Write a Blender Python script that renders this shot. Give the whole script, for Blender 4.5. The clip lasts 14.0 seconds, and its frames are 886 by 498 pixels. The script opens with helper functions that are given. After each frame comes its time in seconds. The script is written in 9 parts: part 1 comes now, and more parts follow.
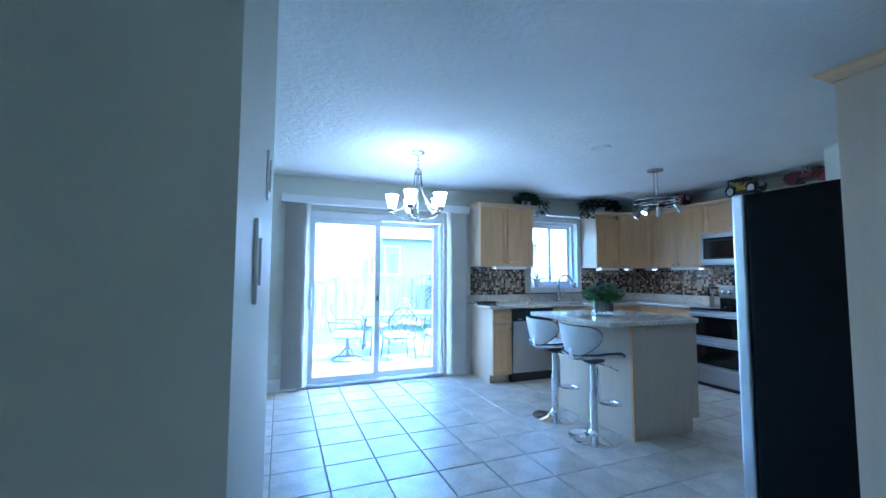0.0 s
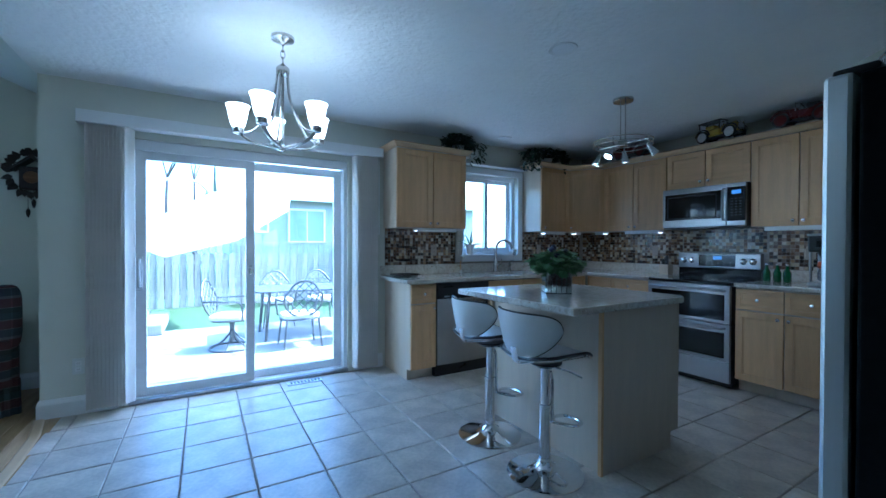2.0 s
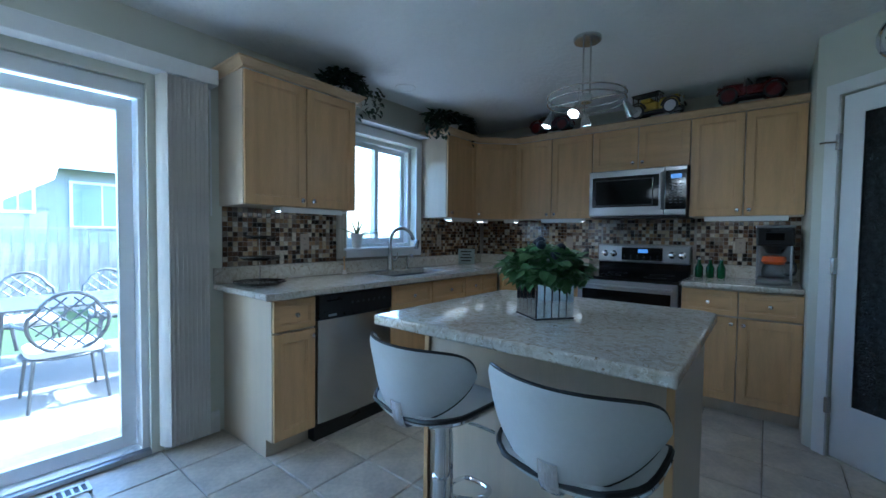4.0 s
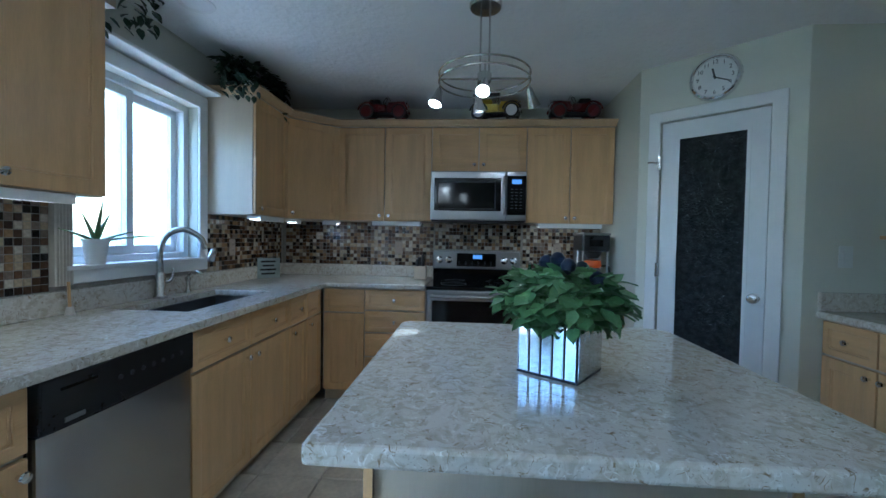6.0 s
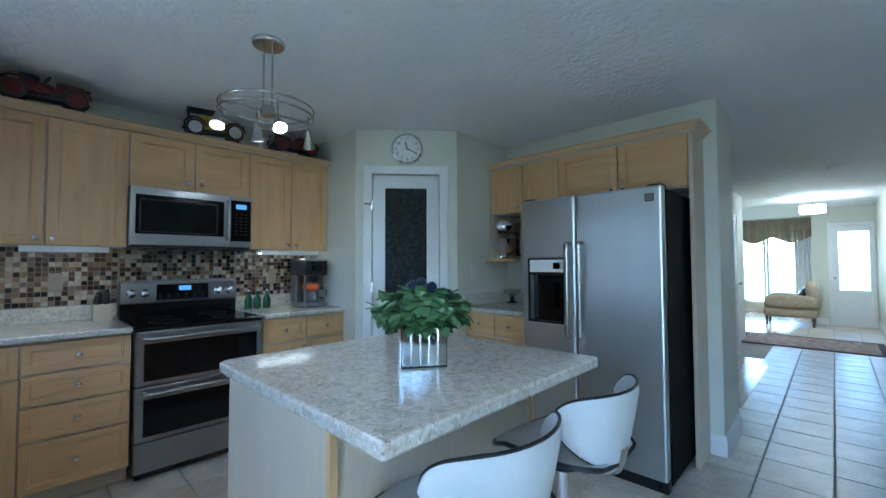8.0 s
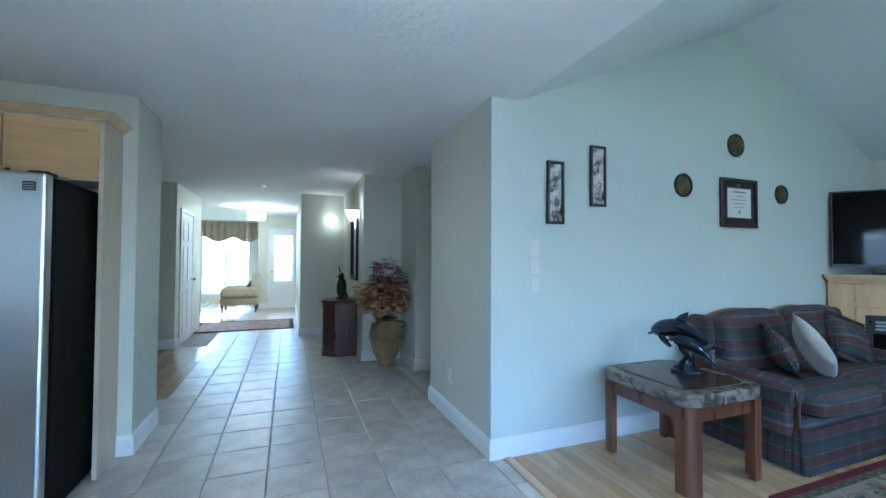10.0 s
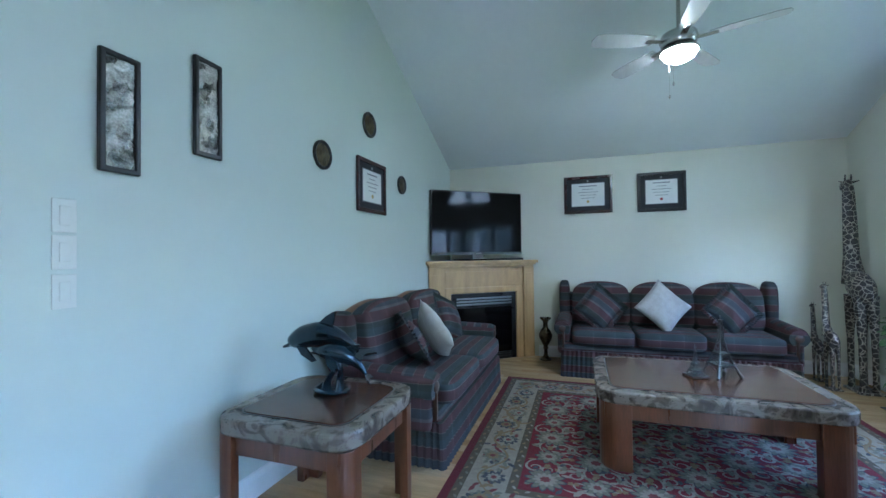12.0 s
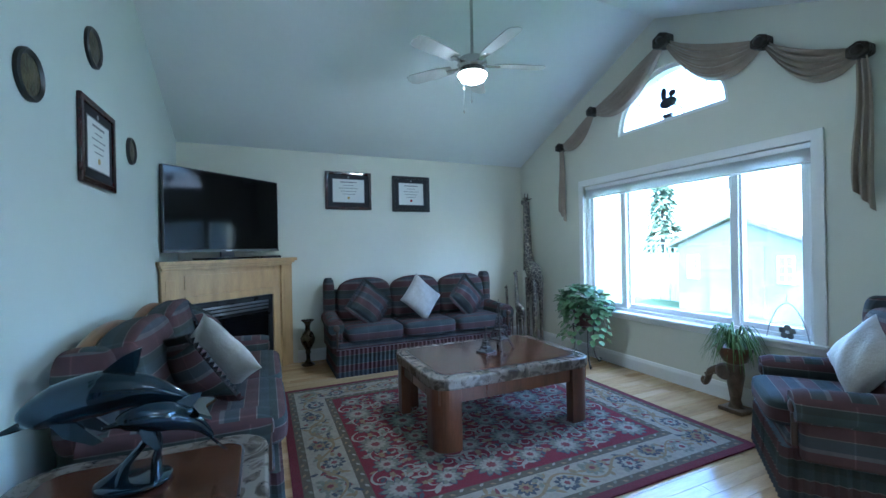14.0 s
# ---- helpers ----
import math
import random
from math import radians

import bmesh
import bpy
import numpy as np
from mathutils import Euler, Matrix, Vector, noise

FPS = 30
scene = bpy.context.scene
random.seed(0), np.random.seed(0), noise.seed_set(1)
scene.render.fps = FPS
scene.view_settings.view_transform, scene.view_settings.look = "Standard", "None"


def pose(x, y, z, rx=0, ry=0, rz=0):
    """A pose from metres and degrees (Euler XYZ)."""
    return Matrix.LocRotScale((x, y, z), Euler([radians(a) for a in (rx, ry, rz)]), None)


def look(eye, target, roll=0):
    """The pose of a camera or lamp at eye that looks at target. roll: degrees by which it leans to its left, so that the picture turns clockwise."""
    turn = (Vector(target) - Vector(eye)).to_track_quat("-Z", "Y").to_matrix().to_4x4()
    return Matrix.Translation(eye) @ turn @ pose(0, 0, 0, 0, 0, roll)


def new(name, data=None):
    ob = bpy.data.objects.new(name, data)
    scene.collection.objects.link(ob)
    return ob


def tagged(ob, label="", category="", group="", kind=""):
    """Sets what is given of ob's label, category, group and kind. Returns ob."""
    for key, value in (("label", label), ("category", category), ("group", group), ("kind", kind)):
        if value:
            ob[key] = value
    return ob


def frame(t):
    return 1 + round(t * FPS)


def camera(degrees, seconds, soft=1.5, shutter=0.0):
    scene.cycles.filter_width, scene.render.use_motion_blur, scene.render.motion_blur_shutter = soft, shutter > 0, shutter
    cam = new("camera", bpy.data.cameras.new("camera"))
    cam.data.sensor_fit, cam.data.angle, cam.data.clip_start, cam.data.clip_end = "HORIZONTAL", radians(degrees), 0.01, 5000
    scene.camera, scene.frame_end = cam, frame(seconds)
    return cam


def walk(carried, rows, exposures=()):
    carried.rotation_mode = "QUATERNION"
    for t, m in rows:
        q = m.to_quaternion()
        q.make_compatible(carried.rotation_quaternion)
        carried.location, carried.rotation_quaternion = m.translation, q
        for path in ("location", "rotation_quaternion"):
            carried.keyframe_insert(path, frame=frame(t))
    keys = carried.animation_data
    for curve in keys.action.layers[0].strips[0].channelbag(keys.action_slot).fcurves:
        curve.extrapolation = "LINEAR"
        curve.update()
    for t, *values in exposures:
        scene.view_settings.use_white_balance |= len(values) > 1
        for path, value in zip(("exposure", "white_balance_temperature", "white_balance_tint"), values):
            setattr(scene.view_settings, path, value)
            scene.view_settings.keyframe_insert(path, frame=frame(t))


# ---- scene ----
cam = camera(95.2, 14.0)
PATH = [
    (0, (0.714, 0.717, 1.285), (1.457, 2.569, 1.419), 0.2),
    (0.5, (0.947, 0.887, 1.286), (1.801, 2.691, 1.416), 0.2),
    (1, (1.147, 1.142, 1.272), (2.06, 2.919, 1.365), 0.2),
    (1.5, (1.324, 1.425, 1.26), (2.288, 3.177, 1.299), 0.2),
    (2, (1.48, 1.744, 1.246), (2.498, 3.465, 1.226), 0.2),
    (2.5, (1.61, 2.06, 1.248), (2.72, 3.722, 1.204), 0.2),
    (2.7, (1.666, 2.183, 1.251), (2.824, 3.813, 1.195), 0.3),
    (4.8, (2.173, 3.392, 1.261), (3.972, 4.263, 1.186), 1.1),
    (5, (2.231, 3.481, 1.264), (4.078, 4.244, 1.186), 1.3),
    (5.5, (2.347, 3.674, 1.269), (4.286, 4.16, 1.201), 1.2),
    (6, (2.396, 3.902, 1.281), (4.391, 4.038, 1.229), 1.0),
    (6.5, (2.407, 4.137, 1.288), (4.388, 3.859, 1.273), 0.7),
    (7, (2.414, 4.363, 1.298), (4.299, 3.695, 1.322), 0.5),
    (7.2, (2.414, 4.438, 1.289), (4.24, 3.624, 1.333), 0.3),
    (9.3, (2.103, 4.893, 1.343), (2.209, 2.897, 1.392), 0.2),
    (9.5, (2.045, 4.861, 1.345), (1.933, 2.864, 1.395), 0.2),
    (9.7, (2.013, 4.832, 1.339), (1.654, 2.865, 1.394), 0.3),
    (10, (1.953, 4.736, 1.337), (1.24, 2.868, 1.384), 0.3),
    (10.5, (1.787, 4.57, 1.327), (0.61, 2.953, 1.357), 0.4),
    (11, (1.594, 4.367, 1.316), (0.094, 3.044, 1.349), 0.1),
    (11.5, (1.404, 4.171, 1.288), (-0.328, 3.172, 1.32), -0.3),
    (12, (1.217, 3.964, 1.263), (-0.676, 3.319, 1.296), -0.7),
    (12.5, (1.069, 3.763, 1.258), (-0.911, 3.484, 1.29), -0.8),
    (13, (0.984, 3.565, 1.253), (-1.013, 3.675, 1.27), -0.9),
    (13.5, (0.961, 3.346, 1.263), (-0.973, 3.854, 1.262), -1.0),
    (14, (0.928, 3.125, 1.267), (-0.902, 3.931, 1.264), -1.1),
]
EXPOSURE = [(0.0, 4.7, 4050, 2), (0.5, 4.35, 4000, 0), (1.5, 3.8, 4150, 0), (2.5, 3.7, 4250, 1), (5.0, 3.75, 4750, 0), (6.5, 4.18, 4700, 0), (7.0, 4.18, 4780, 0), (9.5, 4.92, 4800, 0), (11.5, 4.92, 4950, 2), (14.0, 4.83, 4720, 2)]
walk(cam, [(t, look(eye, target, roll)) for t, eye, target, roll in PATH], EXPOSURE)

# ---- light ----
world = bpy.data.worlds.new("sky")
scene.world = world
world.use_nodes = True
_nt = world.node_tree
_sky = _nt.nodes.new("ShaderNodeTexSky")
_sky.sky_type, _sky.sun_disc = "NISHITA", False
_sky.sun_elevation, _sky.sun_rotation = radians(50), radians(97)
_sky.air_density, _sky.dust_density = 1.0, 2.0
_nt.links.new(_sky.outputs["Color"], _nt.nodes["Background"].inputs["Color"])
_nt.nodes["Background"].inputs["Strength"].default_value = 0.15
sun = new("sun", bpy.data.lights.new("sun", "SUN"))
sun.data.energy, sun.data.angle, sun.data.color = 1.7, radians(0.6), (1.0, 0.95, 0.88)
sun.matrix_world = look((10, -1.2, 12), (0, 0, 0))


def lamp(name, kind, place, energy, colour, size=0.05, target=None, spot=60):
    data = bpy.data.lights.new(name, kind)
    data.energy, data.color = energy, colour
    if kind == "SPOT":
        data.spot_size, data.spot_blend, data.shadow_soft_size = radians(spot), 0.5, size
    elif kind == "AREA":
        data.shape, data.size, data.size_y = "RECTANGLE", size[0], size[1]
    else:
        data.shadow_soft_size = size
    ob = new(name, data)
    ob.matrix_world = look(place, target or (place[0] + 0.0001, place[1], place[2] - 1))
    return ob


# ---- materials ----
def lin(c):
    return (c[0], c[1], c[2], 1.0)


def mat(name, col, rough=0.5, metal=0.0, var=0.12, scale=6.0, bump=0.0, bscale=80.0, col2=None, stretch=(1, 1, 1), coat=0.0,
        emit=None, strength=0.0, fine=None, sheen=0.0, space="Object", dist=0.01):
    """A surface with two scales of colour change and fine relief."""
    m = bpy.data.materials.new(name)
    m.use_nodes = True
    nt = m.node_tree
    n, l = nt.nodes, nt.links
    b = n["Principled BSDF"]
    tc = n.new("ShaderNodeTexCoord")
    mp = n.new("ShaderNodeMapping")
    mp.inputs["Scale"].default_value = stretch
    l.new(tc.outputs[space], mp.inputs["Vector"])
    big = n.new("ShaderNodeTexNoise")
    big.inputs["Scale"].default_value, big.inputs["Detail"].default_value = scale, 5
    l.new(mp.outputs[0], big.inputs["Vector"])
    small = n.new("ShaderNodeTexNoise")
    small.inputs["Scale"].default_value, small.inputs["Detail"].default_value = fine or scale * 9, 3
    l.new(mp.outputs[0], small.inputs["Vector"])
    add = n.new("ShaderNodeMath")
    add.operation = "MULTIPLY_ADD"
    l.new(small.outputs["Fac"], add.inputs[0])
    add.inputs[1].default_value = 0.45
    l.new(big.outputs["Fac"], add.inputs[2])
    ramp = n.new("ShaderNodeValToRGB")
    ramp.color_ramp.elements[0].position, ramp.color_ramp.elements[1].position = 0.5, 0.95
    c2 = col2 or tuple(max(0.0, c * (1 - 2 * var)) for c in col)
    ramp.color_ramp.elements[0].color, ramp.color_ramp.elements[1].color = lin(c2), lin(col)
    l.new(add.outputs[0], ramp.inputs["Fac"])
    l.new(ramp.outputs["Color"], b.inputs["Base Color"])
    rr = n.new("ShaderNodeMapRange")
    rr.inputs["To Min"].default_value, rr.inputs["To Max"].default_value = max(0.02, rough - 0.08), min(1.0, rough + 0.08)
    l.new(big.outputs["Fac"], rr.inputs["Value"])
    l.new(rr.outputs["Result"], b.inputs["Roughness"])
    b.inputs["Metallic"].default_value = metal
    b.inputs["Coat Weight"].default_value = coat
    b.inputs["Sheen Weight"].default_value = sheen
    if emit:
        b.inputs["Emission Color"].default_value, b.inputs["Emission Strength"].default_value = lin(emit), strength
    if bump:
        bn = n.new("ShaderNodeTexNoise")
        bn.inputs["Scale"].default_value, bn.inputs["Detail"].default_value = bscale, 4
        l.new(mp.outputs[0], bn.inputs["Vector"])
        bp = n.new("ShaderNodeBump")
        bp.inputs["Strength"].default_value, bp.inputs["Distance"].default_value = bump, dist
        l.new(bn.outputs["Fac"], bp.inputs["Height"])
        l.new(bp.outputs["Normal"], b.inputs["Normal"])
    return m


def palette(name, colours, rough=0.3, island=False, var=0.25, scale=30.0, bump=0.0, stretch=(1, 1, 1)):
    """A surface whose pieces take one of several colours each."""
    m = mat(name, (1, 1, 1), rough, var=var, scale=scale, bump=bump, stretch=stretch)
    nt = m.node_tree
    n, l = nt.nodes, nt.links
    b = n["Principled BSDF"]
    old = b.inputs["Base Color"].links[0].from_socket
    src = n.new("ShaderNodeNewGeometry").outputs["Random Per Island"] if island else n.new("ShaderNodeObjectInfo").outputs["Random"]
    ramp = n.new("ShaderNodeValToRGB")
    ramp.color_ramp.interpolation = "CONSTANT"
    el = ramp.color_ramp.elements
    for k, c in enumerate(colours):
        e = el[0] if k == 0 else el.new(k / len(colours))
        e.position, e.color = k / len(colours), lin(c)
    l.new(src, ramp.inputs["Fac"])
    mx = n.new("ShaderNodeMix")
    mx.data_type, mx.blend_type = "RGBA", "MULTIPLY"
    mx.inputs["Factor"].default_value = 1.0
    l.new(ramp.outputs["Color"], mx.inputs[6])
    l.new(old, mx.inputs[7])
    l.new(mx.outputs[2], b.inputs["Base Color"])
    return m


def stone(name, cols, scale=14.0, rough=0.15):
    """Polished stone: drifting veins over a pale ground, with dark flecks."""
    m = mat(name, cols[0], rough, var=0.06, scale=9)
    nt = m.node_tree
    n, l = nt.nodes, nt.links
    b = n["Principled BSDF"]
    tc = n.new("ShaderNodeTexCoord")
    warp = n.new("ShaderNodeTexNoise")
    warp.inputs["Scale"].default_value, warp.inputs["Detail"].default_value = scale * 0.6, 6
    warp.inputs["Distortion"].default_value = 1.6
    l.new(tc.outputs["Object"], warp.inputs["Vector"])
    r1 = n.new("ShaderNodeValToRGB")
    e = r1.color_ramp.elements
    e[0].position, e[0].color = 0.36, lin(cols[2])
    e[1].position, e[1].color = 0.62, lin(cols[0])
    mid = e.new(0.47)
    mid.color = lin(cols[1])
    mid2 = e.new(0.53)
    mid2.color = lin(cols[0])
    l.new(warp.outputs["Fac"], r1.inputs["Fac"])
    v = n.new("ShaderNodeTexNoise")
    v.inputs["Scale"].default_value, v.inputs["Detail"].default_value, v.inputs["Distortion"].default_value = scale * 2.4, 5, 2.4
    l.new(tc.outputs["Object"], v.inputs["Vector"])
    r2 = n.new("ShaderNodeValToRGB")
    r2.color_ramp.elements[0].position, r2.color_ramp.elements[0].color = 0.30, (1, 1, 1, 1)
    r2.color_ramp.elements[1].position, r2.color_ramp.elements[1].color = 0.38, (0, 0, 0, 1)
    l.new(v.outputs["Fac"], r2.inputs["Fac"])
    mx = n.new("ShaderNodeMix")
    mx.data_type = "RGBA"
    l.new(r2.outputs["Color"], mx.inputs["Factor"])
    l.new(r1.outputs["Color"], mx.inputs[6])
    mx.inputs[7].default_value = lin(cols[3])
    l.new(mx.outputs[2], b.inputs["Base Color"])
    return m


def glass(name, tint=(1, 1, 1), gloss=0.08, rough=0.0):
    m = bpy.data.materials.new(name)
    m.use_nodes = True
    nt = m.node_tree
    n, l = nt.nodes, nt.links
    n.remove(n["Principled BSDF"])
    t, g, mx = n.new("ShaderNodeBsdfTransparent"), n.new("ShaderNodeBsdfGlossy"), n.new("ShaderNodeMixShader")
    t.inputs["Color"].default_value = lin(tint)
    g.inputs["Roughness"].default_value = rough
    mx.inputs["Fac"].default_value = gloss
    l.new(t.outputs[0], mx.inputs[1])
    l.new(g.outputs[0], mx.inputs[2])
    l.new(mx.outputs[0], n["Material Output"].inputs["Surface"])
    return m


M_WALL = mat("painted wall", (0.66, 0.655, 0.565), 0.55, var=0.02, scale=1.2, bump=0.08, bscale=220)
# the south wall's bluish daylight is mixed into this copy of the wall colour
M_WALL2 = mat("bluish daylit wall", (0.60, 0.655, 0.62), 0.55, var=0.02, scale=1.2, bump=0.08, bscale=220)
M_CEIL = mat("textured ceiling", (0.88, 0.88, 0.875), 0.8, var=0.02, scale=3, bump=0.5, bscale=26, dist=0.02)
M_CEIL2 = mat("smooth vault paint", (0.78, 0.81, 0.82), 0.7, var=0.02, scale=2, bump=0.15, bscale=60)
M_TRIM = mat("white trim paint", (0.80, 0.80, 0.79), 0.35, var=0.03, scale=4, bump=0.03)
M_DOORW = mat("white door paint", (0.78, 0.79, 0.80), 0.38, var=0.03, scale=3, bump=0.03)
M_VINYL = mat("white vinyl", (0.82, 0.83, 0.84), 0.3, var=0.03, scale=4)
M_MAPLE = mat("maple cabinet", (0.68, 0.43, 0.20), 0.34, var=0.09, scale=3.2, stretch=(7, 7, 0.8), bump=0.03, bscale=40)
M_MAPLE_X = mat("maple cabinet cross grain", (0.68, 0.43, 0.20), 0.34, var=0.09, scale=3.2, stretch=(0.8, 7, 7), bump=0.03, bscale=40)
M_MELAMINE = mat("pale cabinet side", (0.60, 0.50, 0.37), 0.4, var=0.05, scale=3, stretch=(6, 6, 0.7), bump=0.02)
M_CROWN = mat("crown moulding maple", (0.62, 0.44, 0.25), 0.4, var=0.06, scale=3, stretch=(1, 1, 5))
M_STEEL = mat("brushed steel", (0.36, 0.36, 0.37), 0.27, metal=1.0, var=0.012, scale=4, stretch=(1, 1, 60), bump=0.02, bscale=30)
M_STEELV = mat("brushed steel sheet", (0.60, 0.625, 0.64), 0.34, metal=1.0, var=0.02, scale=2, stretch=(60, 60, 1), bump=0.02, bscale=30)
M_STEELD = mat("darker steel sheet", (0.50, 0.49, 0.475), 0.26, metal=1.0, var=0.01)
for _m, _r in ((M_STEEL, 0.27), (M_STEELV, 0.33), (M_STEELD, 0.22)):
    for _n in _m.node_tree.nodes:
        if _n.type == "MAP_RANGE":
            _n.inputs["To Min"].default_value, _n.inputs["To Max"].default_value = _r, _r + 0.02
        if _n.type == "BUMP":
            _n.inputs["Strength"].default_value = 0.003
M_CHROME = mat("chrome", (0.78, 0.78, 0.79), 0.07, metal=1.0, var=0.02)
M_NICKEL = mat("satin nickel", (0.55, 0.54, 0.52), 0.25, metal=1.0, var=0.05)
M_BLACK = mat("black plastic", (0.012, 0.012, 0.014), 0.3, var=0.2, scale=20)
M_BLACKG = mat("black glass", (0.006, 0.006, 0.007), 0.06, var=0.1)
M_BLACKG.node_tree.nodes["Principled BSDF"].inputs["Specular IOR Level"].default_value = 0.3
M_BLACKSIDE = mat("black textured steel", (0.005, 0.0055, 0.006), 0.5, var=0.2, scale=40, bump=0.25, bscale=400)
M_BLACKSIDE.node_tree.nodes["Principled BSDF"].inputs["Specular IOR Level"].default_value = 0.06
M_QUARTZ = stone("cream quartz", ((0.62, 0.58, 0.51), (0.56, 0.51, 0.43), (0.48, 0.43, 0.35), (0.30, 0.26, 0.20)), 40, 0.08)


def flakes(m, col, scale, width):
    """Short thin flakes scattered over a stone."""
    nt = m.node_tree
    n, l = nt.nodes, nt.links
    b = n["Principled BSDF"]
    old = b.inputs["Base Color"].links[0].from_socket
    tc = n.new("ShaderNodeTexCoord")
    w = n.new("ShaderNodeTexNoise")
    w.inputs["Scale"].default_value, w.inputs["Detail"].default_value, w.inputs["Distortion"].default_value = scale, 2.0, 1.2
    l.new(tc.outputs["Object"], w.inputs["Vector"])
    band = n.new("ShaderNodeMath")
    band.operation = "COMPARE"
    l.new(w.outputs["Fac"], band.inputs[0])
    band.inputs[1].default_value, band.inputs[2].default_value = 0.5, width
    k = n.new("ShaderNodeTexNoise")
    k.inputs["Scale"].default_value, k.inputs["Detail"].default_value = scale * 1.4, 2.0
    l.new(tc.outputs["Object"], k.inputs["Vector"])
    r = n.new("ShaderNodeMapRange")
    r.inputs["From Min"].default_value, r.inputs["From Max"].default_value = 0.50, 0.64
    l.new(k.outputs["Fac"], r.inputs["Value"])
    f = n.new("ShaderNodeMath")
    f.operation = "MULTIPLY"
    l.new(band.outputs[0], f.inputs[0])
    l.new(r.outputs["Result"], f.inputs[1])
    mx = n.new("ShaderNodeMix")
    mx.data_type = "RGBA"
    l.new(f.outputs[0], mx.inputs["Factor"])
    l.new(old, mx.inputs[6])
    mx.inputs[7].default_value = lin(col)
    l.new(mx.outputs[2], b.inputs["Base Color"])


flakes(M_QUARTZ, (0.27, 0.20, 0.12), 26, 0.016)
flakes(M_QUARTZ, (0.76, 0.74, 0.69), 31, 0.022)
M_GROUT = mat("floor grout", (0.42, 0.37, 0.30), 0.9, var=0.15, scale=30, bump=0.2)
M_MGROUT = mat("mosaic grout", (0.30, 0.27, 0.23), 0.85, var=0.15, scale=40, bump=0.2)
M_TILE = palette("ceramic floor tile", ((0.66, 0.59, 0.49), (0.70, 0.625, 0.52), (0.62, 0.55, 0.455), (0.67, 0.595, 0.485)), 0.35, var=0.2, scale=5, bump=0.06)
M_TILE_J = palette("ceramic floor tile far", ((0.66, 0.59, 0.49), (0.70, 0.625, 0.52), (0.62, 0.55, 0.455)), 0.37, island=True, var=0.2, scale=5, bump=0.06)
MOSAIC = ((0.045, 0.026, 0.018), (0.46, 0.37, 0.25), (0.14, 0.080, 0.045), (0.02, 0.016, 0.015), (0.30, 0.19, 0.10), (0.55, 0.48, 0.38), (0.09, 0.05, 0.03), (0.22, 0.17, 0.13))
M_MOSAIC = palette("mosaic tile", MOSAIC, 0.16, var=0.2, scale=60)
M_MOSAIC_J = palette("mosaic tile joined", MOSAIC, 0.16, island=True, var=0.2, scale=60)
PLANK = ((0.55, 0.38, 0.20), (0.60, 0.42, 0.23), (0.50, 0.33, 0.165), (0.57, 0.40, 0.22), (0.63, 0.46, 0.27))
M_PLANK = palette("maple floor plank", PLANK, 0.15, var=0.16, scale=3, stretch=(8, 0.9, 1), bump=0.03)
M_PLANK_J = palette("maple floor plank far", PLANK, 0.15, island=True, var=0.16, scale=3, stretch=(8, 0.9, 1), bump=0.03)
M_GLASS = glass("window glass", (0.97, 0.985, 1.0), 0.06)
M_WHITEGLOW = mat("lit opal glass", (0.85, 0.85, 0.84), 0.3, var=0.02, emit=(1.0, 0.93, 0.82), strength=0.52)
M_BULB = mat("lit bulb", (0.9, 0.9, 0.9), 0.3, var=0.02, emit=(1.0, 0.95, 0.88), strength=12.0)
M_STRIP = mat("lit strip", (0.9, 0.9, 0.9), 0.3, var=0.02, emit=(1.0, 0.90, 0.76), strength=0.35)


# ---- mesh helpers ----
def finish(name, bm, material, smooth=False, bevel=0.0, angle=40):
    me = bpy.data.meshes.new(name)
    bmesh.ops.recalc_face_normals(bm, faces=bm.faces)
    for f in bm.faces:
        f.smooth = bool(smooth)
    bm.to_mesh(me)
    bm.free()
    me.materials.append(material)
    if smooth and not smooth == "all":
        me.set_sharp_from_angle(angle=radians(angle))
    ob = new(name, me)
    if bevel:
        md = ob.modifiers.new("bevel", "BEVEL")
        md.width, md.segments, md.limit_method, md.angle_limit = bevel, 2, "ANGLE", radians(40)
    return ob


def part(name, bm, material, parent, label="", smooth=False, bevel=0.0):
    ob = finish(name, bm, material, smooth, bevel)
    ob.parent = parent
    return tagged(ob, label=label)


def thing(name, label, category, loc=(0, 0, 0), rz=0.0, group=""):
    ob = new(name)
    ob.empty_display_size = 0.1
    ob.matrix_basis = pose(*loc, 0, 0, rz)
    return tagged(ob, label, category, group)


def solid(name, bm, material, label, category, group="", smooth=False, bevel=0.0, loc=None, rz=0.0):
    ob = finish(name, bm, material, smooth, bevel)
    if loc:
        ob.matrix_basis = pose(*loc, 0, 0, rz)
    return tagged(ob, label, category, group)


def structure(name, bm, material, label, bevel=0.0, smooth=False):
    return tagged(finish(name, bm, material, smooth, bevel), label=label, kind="structure")


def B():
    return bmesh.new()


def box(bm, x0, y0, z0, x1, y1, z1, bev=0.0, seg=2):
    g = bmesh.ops.create_cube(bm, size=1.0)
    c = Matrix.Translation(((x0 + x1) / 2, (y0 + y1) / 2, (z0 + z1) / 2)) @ Matrix.Diagonal((abs(x1 - x0), abs(y1 - y0), abs(z1 - z0), 1))
    bmesh.ops.transform(bm, matrix=c, verts=g["verts"])
    if bev:
        es = list({e for v in g["verts"] for e in v.link_edges})
        bmesh.ops.bevel(bm, geom=es, offset=bev, segments=seg, profile=0.5, affect="EDGES")
    return bm


